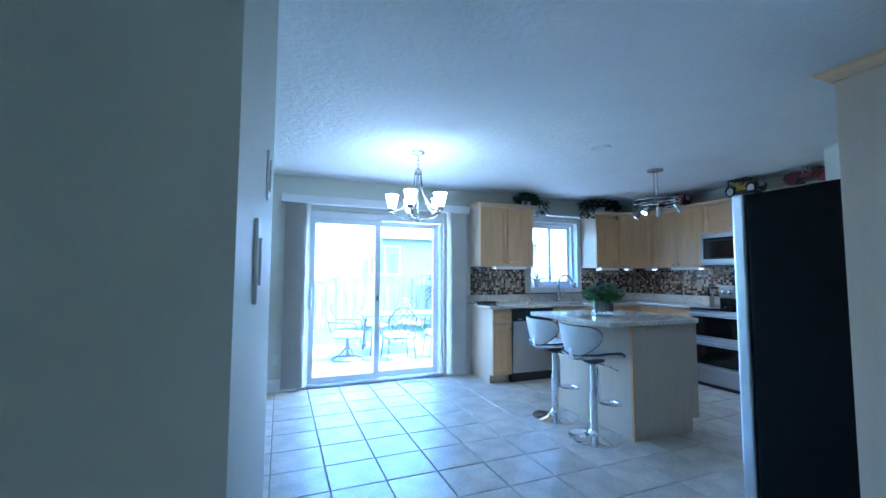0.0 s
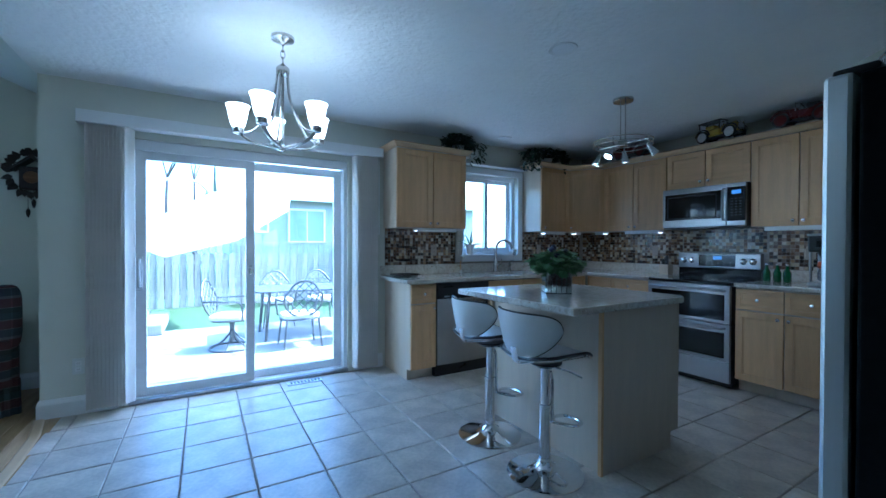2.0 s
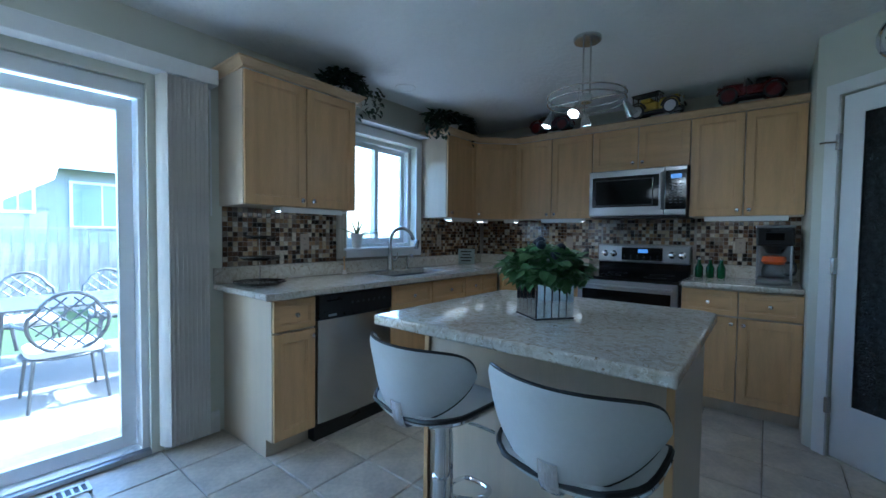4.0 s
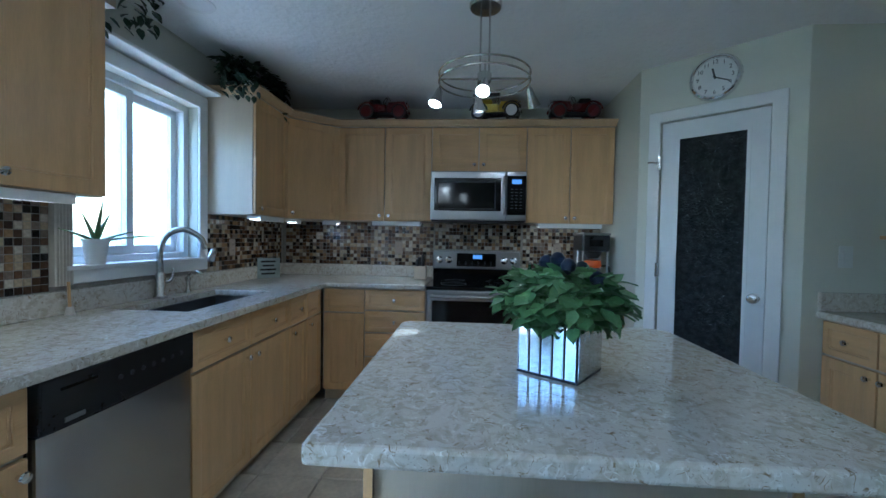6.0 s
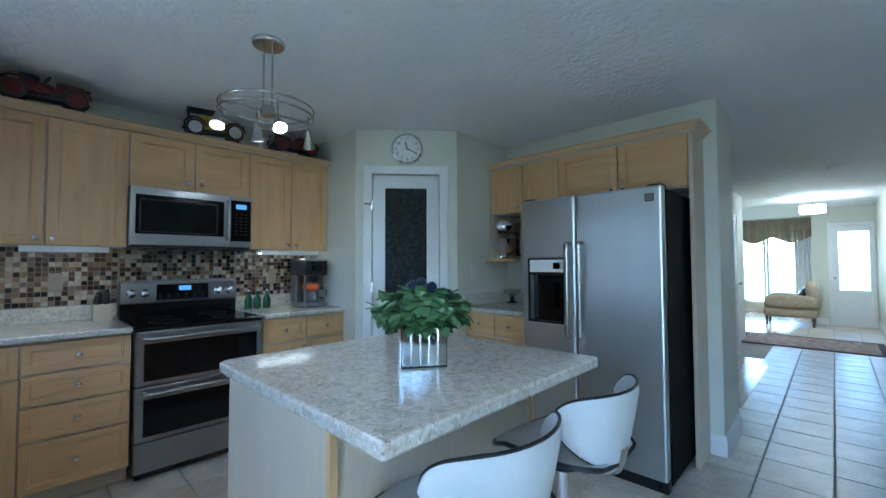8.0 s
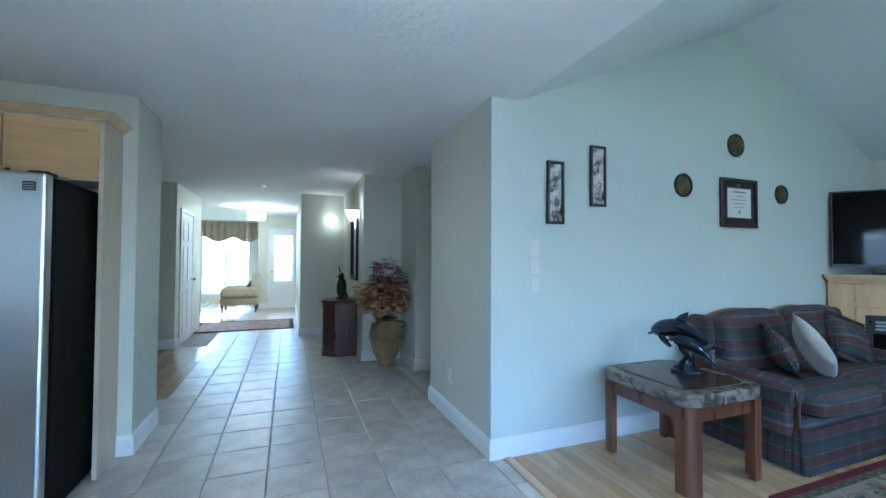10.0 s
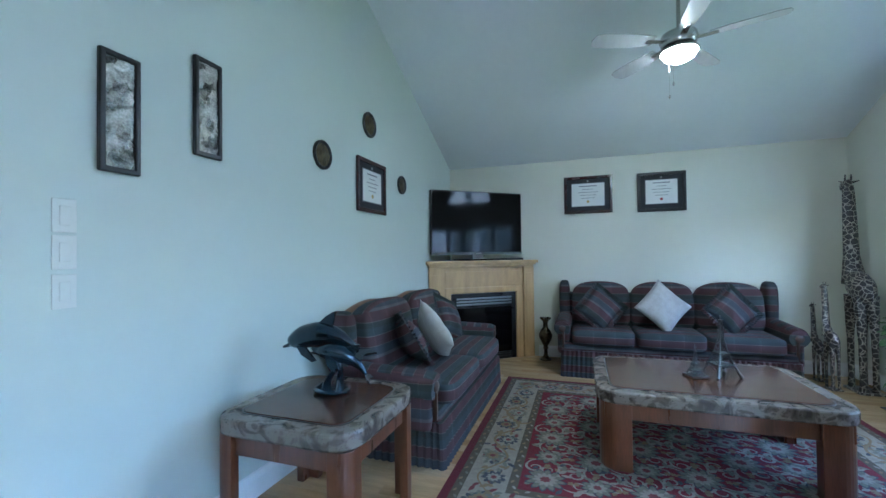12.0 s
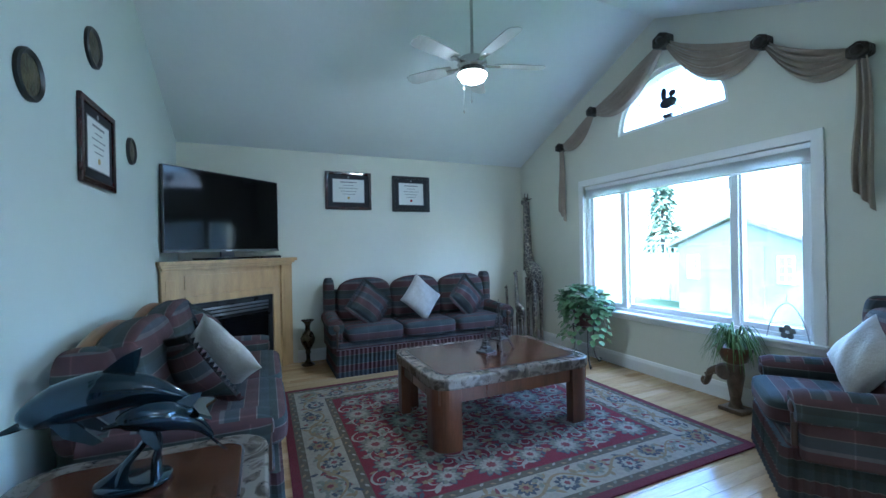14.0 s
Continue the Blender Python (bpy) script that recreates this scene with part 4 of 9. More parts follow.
def stool(loc, rz):
    """Faces +x: the back curves round the -x side."""
    s = thing("bar_stool", "white leatherette bar stool with chrome gas-lift base", "stool", loc, rz, "stools at the island")
    part("base", lathe(B(), [(0.205, 0.0), (0.205, 0.006), (0.19, 0.012), (0.10, 0.026), (0.055, 0.042), (0.034, 0.07), (0.034, 0.09)], 40), M_CHROME, s, "polished chrome disc base", smooth=True)
    part("column", lathe(B(), [(0.031, 0.085), (0.031, 0.36), (0.033, 0.362), (0.033, 0.38), (0.025, 0.382), (0.025, 0.61)], 24), M_CHROME, s, "chrome column", smooth=True)
    part("footrest", tube(B(), bez([(0.035, 0.0, 0.55), (0.05, 0.0, 0.50), (0.052, 0, 0.30), (0.07, 0.0, 0.265), (0.14, -0.07, 0.255), (0.215, -0.06, 0.25), (0.23, 0.0, 0.25), (0.215, 0.06, 0.25), (0.14, 0.07, 0.255), (0.075, 0.02, 0.262)], 5), 0.010, 8), M_CHROME, s, "chrome footrest loop", smooth=True)
    part("lever", tube(B(), [(0.03, -0.02, 0.585), (0.08, -0.09, 0.57), (0.12, -0.15, 0.545)], 0.006, 8), M_CHROME, s, smooth=True)
    part("mount", lathe(B(), [(0.05, 0.585), (0.09, 0.607), (0.09, 0.615)], 20), M_BLACK, s)

    # seat: a shallow dish that curls down at the front
    def seat_z(x, y):
        f = max(0.0, x - 0.10)
        return 0.648 + 0.045 * (y / 0.2) ** 2 * (1 if x < 0.1 else max(0, 1 - f * 6)) + 0.35 * max(0.0, -0.12 - x) ** 1.2 - 0.9 * f * f
    bm = B()
    NX, NYs = 14, 12
    for side, dz in ((1, 0.018), (-1, -0.018)):
        g = []
        for i in range(NX + 1):
            x = -0.20 + 0.41 * i / NX
            hw = 0.205 * math.sqrt(max(0.02, 1 - (abs(x - 0.0) / 0.235) ** 3.2))
            g.append([bm.verts.new((x, hw * (2 * j / NYs - 1), seat_z(x, hw * (2 * j / NYs - 1)) + dz * (1 - 0.75 * (abs(2 * j / NYs - 1)) ** 4))) for j in range(NYs + 1)])
        for i in range(NX):
            for j in range(NYs):
                bm.faces.new((g[i][j], g[i + 1][j], g[i + 1][j + 1], g[i][j + 1]))
        if side == 1:
            rim_t = g
        else:
            rim_b = g
    ring = lambda g: [g[i][0] for i in range(NX + 1)] + [g[NX][j] for j in range(1, NYs + 1)] + [g[i][NYs] for i in range(NX - 1, -1, -1)] + [g[0][j] for j in range(NYs - 1, 0, -1)]
    rt, rb = ring(rim_t), ring(rim_b)
    edge = [(a.co + b.co) / 2 for a, b in zip(rt, rb)]
    for k in range(len(rt)):
        bm.faces.new((rt[k], rt[(k + 1) % len(rt)], rb[(k + 1) % len(rb)], rb[k]))
    st = part("seat", bm, M_LEATHER, s, "white padded seat", smooth=True)
    part("piping", tube(B(), edge, 0.0085, 6, closed=True), M_PIPING, st, "black piping", smooth=True)
    part("seat_frame", tube(B(), [(p.x, p.y, p.z - 0.014) for p in edge[:NX + 1]], 0.007, 6), M_CHROME, st, smooth=True)

    # back: a bent shell round the rear, lower in the middle at its foot
    bm = B()
    NA, NH = 28, 8
    gs = []
    for off in (0.012, -0.012):
        g = []
        for i in range(NA + 1):
            u = math.sin(math.pi / 2 * (2 * i / NA - 1))
            a = radians(180 + 62 * u)
            e = min(abs(u), 0.9985)
            lo, hi = 0.825 - 0.17 * (1 - e ** 1.7) ** 0.62, 0.825 + 0.08 * (1 - e ** 6) ** 0.5
            col = []
            for j in range(NH + 1):
                t = j / NH
                z = lo + (hi - lo) * t
                r = 0.208 + 0.045 * (z - 0.66) / 0.24 + off * (1 - 0.7 * (2 * t - 1) ** 6)
                col.append(bm.verts.new((r * math.cos(a) * 1.0 + 0.01, r * math.sin(a) * 1.08, z)))
            g.append(col)
        for i in range(NA):
            for j in range(NH):
                bm.faces.new((g[i][j], g[i + 1][j], g[i + 1][j + 1], g[i][j + 1]))
        gs.append(g)
    rim = lambda g: [g[i][0] for i in range(NA + 1)] + [g[NA][j] for j in range(1, NH + 1)] + [g[i][NH] for i in range(NA - 1, -1, -1)] + [g[0][j] for j in range(NH - 1, 0, -1)]
    ra, rb = rim(gs[0]), rim(gs[1])
    edge = [(a.co + b.co) / 2 for a, b in zip(ra, rb)]
    for k in range(len(ra)):
        bm.faces.new((ra[k], ra[(k + 1) % len(ra)], rb[(k + 1) % len(rb)], rb[k]))
    bk_ = part("backrest", bm, M_LEATHER, s, "curved white padded backrest", smooth=True)
    part("piping", tube(B(), edge, 0.005, 6, closed=True), M_PIPING, bk_, "black piping", smooth=True)
    part("bracket", tube(B(), bez([(-0.08, 0, 0.63), (-0.19, 0, 0.632), (-0.215, 0, 0.68), (-0.222, 0, 0.72)], 4), 0.012, 8, flat=(2.2, 0.5)), M_CHROME, s, smooth=True)
    return s


stool((3.10, 3.87, 0), -4)
stool((3.085, 3.355, 0), -2)


# ---- light fixtures ----
ch = thing("chandelier", "brushed nickel chandelier with five lit opal shades", "chandelier", (1.875, 4.235, 0.0))
part("canopy", lathe(B(), [(0.008, 2.395), (0.022, 2.412), (0.062, 2.424), (0.064, 2.4395)], 28), M_NICKEL, ch, smooth=True)
zc = 2.395
for k in range(3):
    ring_ = [(0.012 * math.cos(a), 0.0, zc - 0.018 + 0.024 * math.sin(a)) if k % 2 else (0.0, 0.012 * math.cos(a), zc - 0.018 + 0.024 * math.sin(a)) for a in [2 * math.pi * j / 12 for j in range(12)]]
    part("chain_link", tube(B(), ring_, 0.003, 6, closed=True), M_NICKEL, ch, smooth=True)
    zc -= 0.036
part("stem", lathe(B(), [(0.007, 1.79), (0.007, 2.24)], 12), M_NICKEL, ch, smooth=True)
part("collar", lathe(B(), [(0.03, 2.225), (0.036, 2.235), (0.036, 2.26), (0.028, 2.27), (0.012, 2.285)], 20), M_NICKEL, ch, smooth=True)
part("finial", lathe(B(), [(0.004, 1.782), (0.014, 1.790), (0.02, 1.80), (0.014, 1.82)], 20), M_NICKEL, ch, smooth=True)
for k in range(5):
    a = radians(20 + 72 * k)
    c, s_ = math.cos(a), math.sin(a)
    P3 = lambda r, z: (r * c, r * s_, z)
    part("arm", tube(B(), bez([P3(0.03, 2.235), P3(0.045, 2.10), P3(0.085, 2.0), P3(0.15, 1.90), P3(0.225, 1.872)], 6), 0.0085, 8, flat=(1.3, 0.7)), M_NICKEL, ch, smooth=True)
    part("arm", tube(B(), bez([P3(0.015, 1.80), P3(0.09, 1.81), P3(0.17, 1.83), P3(0.235, 1.875)], 6), 0.0095, 8, flat=(1.5, 0.7)), M_NICKEL, ch, smooth=True)
    m = Matrix.Translation(P3(0.237, 0.005))
    cup = part("cup", lathe(B(), [(0.01, 1.86), (0.03, 1.868), (0.032, 1.895), (0.025, 1.90)], 18, m), M_NICKEL, ch, smooth=True)
    prof = [(0.027, 1.897), (0.037, 1.915), (0.047, 1.955), (0.053, 1.995), (0.063, 2.022), (0.060, 2.022), (0.050, 1.995), (0.041, 1.955), (0.034, 1.917), (0.002, 1.905)]
    part("shade", lathe(B(), prof, 26, m), M_WHITEGLOW, cup, "flared opal glass shade", smooth="all")

pl = thing("pendant_light", "brushed nickel ring pendant with four swivel spotlights", "pendant", (4.43, 3.85, 0))
part("canopy", lathe(B(), [(0.02, 2.415), (0.075, 2.418), (0.08, 2.425), (0.08, 2.4395)], 32), M_NICKEL, pl, smooth=True)
for o in (-0.022, 0.022):
    part("rod", lathe(B(), [(0.005, 2.09), (0.005, 2.42)], 10, Matrix.Translation((0, o, 0))), M_NICKEL, pl, smooth=True)
for z in (2.095, 2.058):
    part("ring", tube(B(), [(0.225 * math.cos(2 * math.pi * k / 48), 0.225 * math.sin(2 * math.pi * k / 48), z) for k in range(48)], 0.0045, 6, closed=True), M_NICKEL, pl, smooth=True)
part("cross_bar", tube(B(), [(0, -0.225, 2.076), (0, 0.225, 2.076)], 0.006, 8), M_NICKEL, pl, smooth=True)
part("hub", lathe(B(), [(0.03, 2.055), (0.035, 2.06), (0.035, 2.10), (0.02, 2.11)], 20), M_NICKEL, pl, smooth=True)
for (hx, hy), d in (((0.0, 0.222), (-0.35, 0.25, -1)), ((0.0, -0.222), (0.5, -0.35, -0.8)), ((-0.12, 0.0), (-0.6, 0.12, -0.8)), ((0.06, 0.03), (0.1, -0.1, -1))):
    part("drop", tube(B(), [(hx, hy, 2.11), (hx, hy, 2.03)], 0.0045, 6), M_NICKEL, pl, smooth=True)
    dv = Vector(d).normalized()
    mm = Matrix.Translation((hx, hy, 2.02)) @ dv.to_track_quat("Z", "Y").to_matrix().to_4x4()
    hd = part("spot_head", lathe(B(), [(0.010, -0.012), (0.016, 0.0), (0.020, 0.03), (0.031, 0.075), (0.034, 0.085), (0.031, 0.085), (0.018, 0.035), (0.001, 0.03)], 20, mm), M_NICKEL, pl, "nickel spotlight head", smooth=True)
    part("bulb", lathe(B(), [(0.024, 0.066), (0.020, 0.072), (0.002, 0.074)], 16, mm), M_BULB, hd, "lit halogen bulb")

for k, (x, y) in enumerate(((3.36, 3.5), (4.37, 5.30))):
    dl = thing("downlight", "round white recessed ceiling light", "downlight", (x, y, 0), group="downlights")
    part("trim_ring", lathe(B(), [(0.062, 2.4385), (0.085, 2.434), (0.087, 2.4395)], 32, caps=False), M_TRIM, dl, smooth=True)
    part("lens", lathe(B(), [(0.001, 2.4365), (0.063, 2.4372), (0.063, 2.4395)], 28), M_VINYL, dl, smooth=True)

for x0, x1, y0, y1 in ((3.30, 3.76, NY - 0.30, NY - 0.24), (5.02, 5.36, NY - 0.31, NY - 0.25), (5.52, 5.60, 5.30, 5.36)):
    us = thing("under_cabinet_light", "slim white lit strip under a wall cabinet", "light", group="under-cabinet lights")
    part("housing", box(B(), x0, y0 - 0.015, UB - 0.024, x1, y1 + 0.015, UB - 0.001, 0.003), M_TRIM, us)
    part("lip", box(B(), x0, y0 - 0.022, UB - 0.036, x1, y0 - 0.016, UB - 0.001, 0.002), M_TRIM, us, "white front lip")
    part("diffuser", box(B(), x0 + 0.01, y0, UB - 0.031, x1 - 0.01, y1, UB - 0.0242), M_STRIP, us, "glowing warm diffuser")
for y0, y1 in ((4.32, 4.72), (2.86, 3.36), (5.02, 5.14)):
    us = thing("under_cabinet_light", "slim white lit strip under a wall cabinet", "light", group="under-cabinet lights")
    part("housing", box(B(), EX - 0.325, y0, UB - 0.024, EX - 0.22, y1, UB - 0.001, 0.003), M_TRIM, us)
    part("lip", box(B(), EX - 0.332, y0, UB - 0.036, EX - 0.326, y1, UB - 0.001, 0.002), M_TRIM, us, "white front lip")
    part("diffuser", box(B(), EX - 0.31, y0 + 0.01, UB - 0.031, EX - 0.235, y1 - 0.01, UB - 0.0242), M_STRIP, us, "glowing warm diffuser")

# ---- things in the kitchen ----
M_LEAF = mat("green leaf", (0.19, 0.33, 0.14), 0.45, col2=(0.075, 0.17, 0.06), scale=14, coat=0.1)
M_LEAF2 = mat("dark ivy leaf", (0.02, 0.055, 0.022), 0.5, col2=(0.007, 0.02, 0.01), scale=14)
M_LEAF3 = mat("variegated leaf", (0.18, 0.29, 0.13), 0.45, col2=(0.06, 0.15, 0.05), scale=12, coat=0.1)
M_LEAF4 = mat("strap leaf", (0.20, 0.30, 0.10), 0.45, col2=(0.05, 0.12, 0.03), scale=14)
M_STEM = mat("green stem", (0.06, 0.09, 0.03), 0.6)


def leaf(bm, p, d, up, ln, wd, bend=0.25):
    """One pointed leaf of six faces from p along d."""
    d = Vector(d).normalized()
    s = d.cross(Vector(up)).normalized() if abs(d.dot(Vector(up).normalized())) < 0.98 else Vector((1, 0, 0))
    n = s.cross(d).normalized()
    prof = ((0.0, 0.06), (0.28, 0.5), (0.62, 0.42), (1.0, 0.02))
    rows = []
    for t, w in prof:
        c = Vector(p) + d * (ln * t) - n * (bend * ln * t * t)
        rows.append((bm.verts.new(c - s * wd * w + n * wd * 0.12), bm.verts.new(c), bm.verts.new(c + s * wd * w + n * wd * 0.12)))
    for a, b in zip(rows, rows[1:]):
        bm.faces.new((a[0], a[1], b[1], b[0]))
        bm.faces.new((a[1], a[2], b[2], b[1]))


def bush(bm, centre, rx, ry, rz, count, ln, wd, rnd, low=-0.5, droop=0.3):
    for _ in range(count):
        a, h = rnd.uniform(0, 2 * math.pi), rnd.uniform(low, 1.0)
        q = math.sqrt(max(0.0, 1 - h * h)) * rnd.uniform(0.55, 1.05)
        p = Vector(centre) + Vector((rx * q * math.cos(a), ry * q * math.sin(a), rz * h * rnd.uniform(0.6, 1.05)))
        d = Vector((math.cos(a) + rnd.uniform(-0.7, 0.7), math.sin(a) + rnd.uniform(-0.7, 0.7), rnd.uniform(-droop, 0.6)))
        leaf(bm, p, d, (rnd.uniform(-0.4, 0.4), rnd.uniform(-0.4, 0.4), 1), ln * rnd.uniform(0.65, 1.2), wd * rnd.uniform(0.7, 1.15))


# island planter: a box of mirror slats with artificial foliage and blue buds
rnd = random.Random(3)
M_MIRROR = mat("antiqued mirror slat", (0.72, 0.74, 0.75), 0.08, metal=1.0, var=0.08, scale=30)
vp = thing("planter", "mirrored box planter with green foliage and blue buds", "planter", (3.485, 3.66, 0.935), 54)
W2 = 0.078
part("box_body", prism(B(), rect(-W2, -W2, W2, W2), XY, 0.004, 0.135, [rect(-W2 + 0.008, -W2 + 0.008, W2 - 0.008, W2 - 0.008)]), M_BLACK, vp)
part("base_rim", box(B(), -W2 - 0.004, -W2 - 0.004, 0.0, W2 + 0.004, W2 + 0.004, 0.006), M_BLACK, vp, "dark base rim")
for sd_ in range(4):
    for k in range(5):
        bm = box(B(), -W2 + 0.0315 * k + 0.001, -W2 - 0.006, 0.006, -W2 + 0.0315 * (k + 1) - 0.0015, -W2 - 0.001, 0.138, 0.002, 1)
        bmesh.ops.transform(bm, matrix=Matrix.Rotation(radians(90 * sd_), 4, "Z"), verts=bm.verts)
        part("slat", bm, M_MIRROR, vp, "bevelled mirror slat")
bm = B()
bush(bm, (0, 0, 0.19), 0.15, 0.15, 0.08, 620, 0.046, 0.05, rnd, low=-0.75, droop=0.9)
part("foliage", bm, M_LEAF, vp, "dense green leaves", smooth="all")
bm = B()
bush(bm, (0, 0, 0.195), 0.155, 0.155, 0.085, 130, 0.05, 0.036, rnd, low=-0.5, droop=0.6)
part("light_foliage", bm, M_LEAF3, vp, "paler leaf tips", smooth="all")
M_BUD = mat("blue bud", (0.012, 0.022, 0.06), 0.35, var=0.2)
for a, r, z in ((0.4, 0.04, 0.285), (2.3, 0.05, 0.28), (4.1, 0.06, 0.27), (5.2, 0.09, 0.25), (3.0, 0.10, 0.25), (1.4, 0.02, 0.295)):
    part("bud", lathe(B(), [(0.004, -0.02), (0.018, -0.008), (0.02, 0.006), (0.012, 0.018), (0.002, 0.022)], 10, Matrix.Translation((r * math.cos(a), r * math.sin(a), z))), M_BUD, vp, "dark blue bud", smooth=True)
M_SILVER = mat("silver berry", (0.6, 0.62, 0.64), 0.3, var=0.1)
for k in range(7):
    a = k * 0.9
    part("berry", lathe(B(), [(0.002, -0.007), (0.007, 0), (0.002, 0.007)], 8, Matrix.Translation((0.135 * math.cos(a), 0.135 * math.sin(a), 0.21 + 0.02 * math.sin(3 * a)))), M_SILVER, vp, "small silver berry", smooth=True)

# ivy pots on the cabinet tops
for loc, rx, sd_ in (((3.86, NY - 0.19, UT + 0.05), 0.16, 5), ((5.16, NY - 0.21, UT + 0.05), 0.36, 6)):
    r_ = random.Random(sd_)
    iv = thing("ivy_plant", "trailing dark ivy in a white pot on a cabinet", "plant", loc, group="ivy plants")
    part("pot", lathe(B(), [(0.05, 0.0), (0.065, 0.08), (0.07, 0.085), (0.06, 0.085)], 20), M_TRIM, iv, "white pot", smooth=True)
    part("shelf_board", box(B(), -0.12, -0.10, -0.049, 0.10, 0.15, -0.001), M_MELAMINE, iv)
    bm = B()
    bush(bm, (0, 0, 0.12), rx, 0.13, 0.10, 380, 0.055, 0.04, r_, low=-0.6, droop=0.8)
    for k in range(14):
        a = r_.uniform(-math.pi, 0)
        x, y = rx * 0.8 * math.cos(a), 0.17 * math.sin(a)
        if sd_ == 5 and k > 4:
            x, y = 0.14 + r_.uniform(0.0, 0.14), r_.uniform(-0.2, 0.05)
        if sd_ == 6 and k > 4:
            x, y = -0.25 - r_.uniform(0.0, 0.2), r_.uniform(-0.2, 0.0)
        for j in range(7):
            leaf(bm, (x + r_.uniform(-0.02, 0.02), y + r_.uniform(-0.02, 0.02), 0.10 - 0.03 * j * (1.0 if abs(x) > 0.16 else 0.3)), (r_.uniform(-1, 1), r_.uniform(-1, 0.3), -0.4), (0, 0, 1), 0.045, 0.034)
    part("foliage", bm, M_LEAF2, iv, "dark ivy leaves", smooth="all")

# toy cars on the cabinet tops
M_RED = mat("red toy paint", (0.13, 0.012, 0.014), 0.28, var=0.2)
M_YEL = mat("yellow toy paint", (0.55, 0.38, 0.03), 0.35, var=0.2)


def toy_car(loc, rz, colour, kind):
    tc_ = thing("toy_car", f"{kind} model vintage car on the cabinet top", "toy car", loc, rz, "model cars")
    tc_.scale = (1.3, 1.3, 1.3)
    part("chassis", box(B(), -0.15, -0.035, 0.03, 0.15, 0.035, 0.045, 0.006), M_BLACK, tc_)
    bm = B()
    box(bm, 0.02, -0.035, 0.045, 0.14, 0.035, 0.10, 0.012)
    box(bm, -0.14, -0.045, 0.045, 0.02, 0.045, 0.095, 0.012)
    part("body", bm, colour, tc_)
    part("seat", box(B(), -0.09, -0.04, 0.095, -0.02, 0.04, 0.125, 0.01), M_BLACK if kind != "yellow" else colour, tc_)
    part("windscreen", prism(B(), rect(-0.04, 0.09, 0.04, 0.145), YZ, 0.028, 0.032, [rect(-0.034, 0.097, 0.034, 0.139)]), M_CHROME, tc_)
    part("radiator", box(B(), 0.14, -0.028, 0.05, 0.15, 0.028, 0.10, 0.004), M_CHROME, tc_)
    if kind == "yellow":
        part("roof", box(B(), -0.14, -0.045, 0.15, 0.03, 0.045, 0.158, 0.003), M_BLACK, tc_)
        for x in (-0.13, 0.02):
            for y in (-0.04, 0.04):
                part("post", box(B(), x - 0.003, y - 0.003, 0.09, x + 0.003, y + 0.003, 0.151), M_BLACK, tc_)
    part("bonnet", lathe(B(), [(0.004, 0.02), (0.030, 0.03), (0.034, 0.13), (0.004, 0.135)], 14, Matrix.Translation((0, 0, 0.088)) @ Matrix.Rotation(radians(90), 4, "Y")), colour, tc_, smooth=True)
    part("steering_wheel", tube(B(), [(0.005 + 0.012 * math.sin(a), 0.022 * math.cos(a), 0.125 + 0.018 * math.sin(a)) for a in [2 * math.pi * k / 14 for k in range(14)]], 0.002, 5, closed=True), M_BLACK, tc_)
    for y in (-0.03, 0.03):
        part("lamp", lathe(B(), [(0.004, -0.012), (0.013, 0.0), (0.013, 0.006)], 12, Matrix.Translation((0.148, y, 0.105)) @ Matrix.Rotation(radians(90), 4, "Y")), M_CHROME, tc_, smooth=True)
    for x in (-0.10, 0.10):
        for y in (-0.052, 0.052):
            part("mudguard", tube(B(), [(x + 0.054 * math.cos(math.pi * (0.05 + 0.9 * k / 10)), y, 0.046 + 0.054 * math.sin(math.pi * (0.05 + 0.9 * k / 10))) for k in range(11)], 0.006, 6), colour if kind != "yellow" else M_BLACK, tc_, smooth=True)
            mm = Matrix.Translation((x, y, 0.0455)) @ TOFRONT
            w = part("wheel", lathe(B(), [(0.032, -0.007), (0.044, -0.006), (0.045, 0.0), (0.044, 0.006), (0.032, 0.007)], 20, mm), M_BLACK, tc_, smooth=True)
            part("rim", lathe(B(), [(0.004, -0.009), (0.034, -0.0075), (0.034, 0.0075), (0.004, 0.009)], 14, mm), M_CHROME if kind != "red" else colour, w, smooth=True)


TOPZ = UT + 0.051
toy_car((EX - 0.325, 4.63, TOPZ), -90, M_RED, "red")
toy_car((EX - 0.325, 3.72, TOPZ), -100, M_YEL, "yellow")
toy_car((EX - 0.325, 3.10, TOPZ), 90, M_RED, "red")
solid("cabinet_top_board", box(B(), EX - 0.334, 2.78, UT + 0.001, EX - 0.004, 4.99, TOPZ - 0.002), M_MELAMINE, "pale board behind the crown moulding", "board")

# counter things
M_DARKTRAY = mat("dark lacquer tray", (0.02, 0.02, 0.022), 0.25, var=0.2)
tr = thing("tiered_tray", "three-tier dark serving tray on the worktop", "tray", (3.215, 5.42, 0.93))
part("stem", lathe(B(), [(0.004, 0.0), (0.004, 0.36)], 8), M_CHROME, tr, smooth=True)
for z, r in ((0.0, 0.16), (0.15, 0.125), (0.28, 0.095)):
    part("tray", lathe(B(), [(r * 0.75, z + 0.002), (r, z + 0.018), (r, z + 0.022), (r * 0.95, z + 0.02), (r * 0.74, z + 0.008)], 8, Matrix.Translation((0, 0, 0.002))), M_DARKTRAY, tr, "dark octagonal tray")
M_GREENG = mat("green bottle glass", (0.01, 0.09, 0.02), 0.08, var=0.2, coat=0.3)
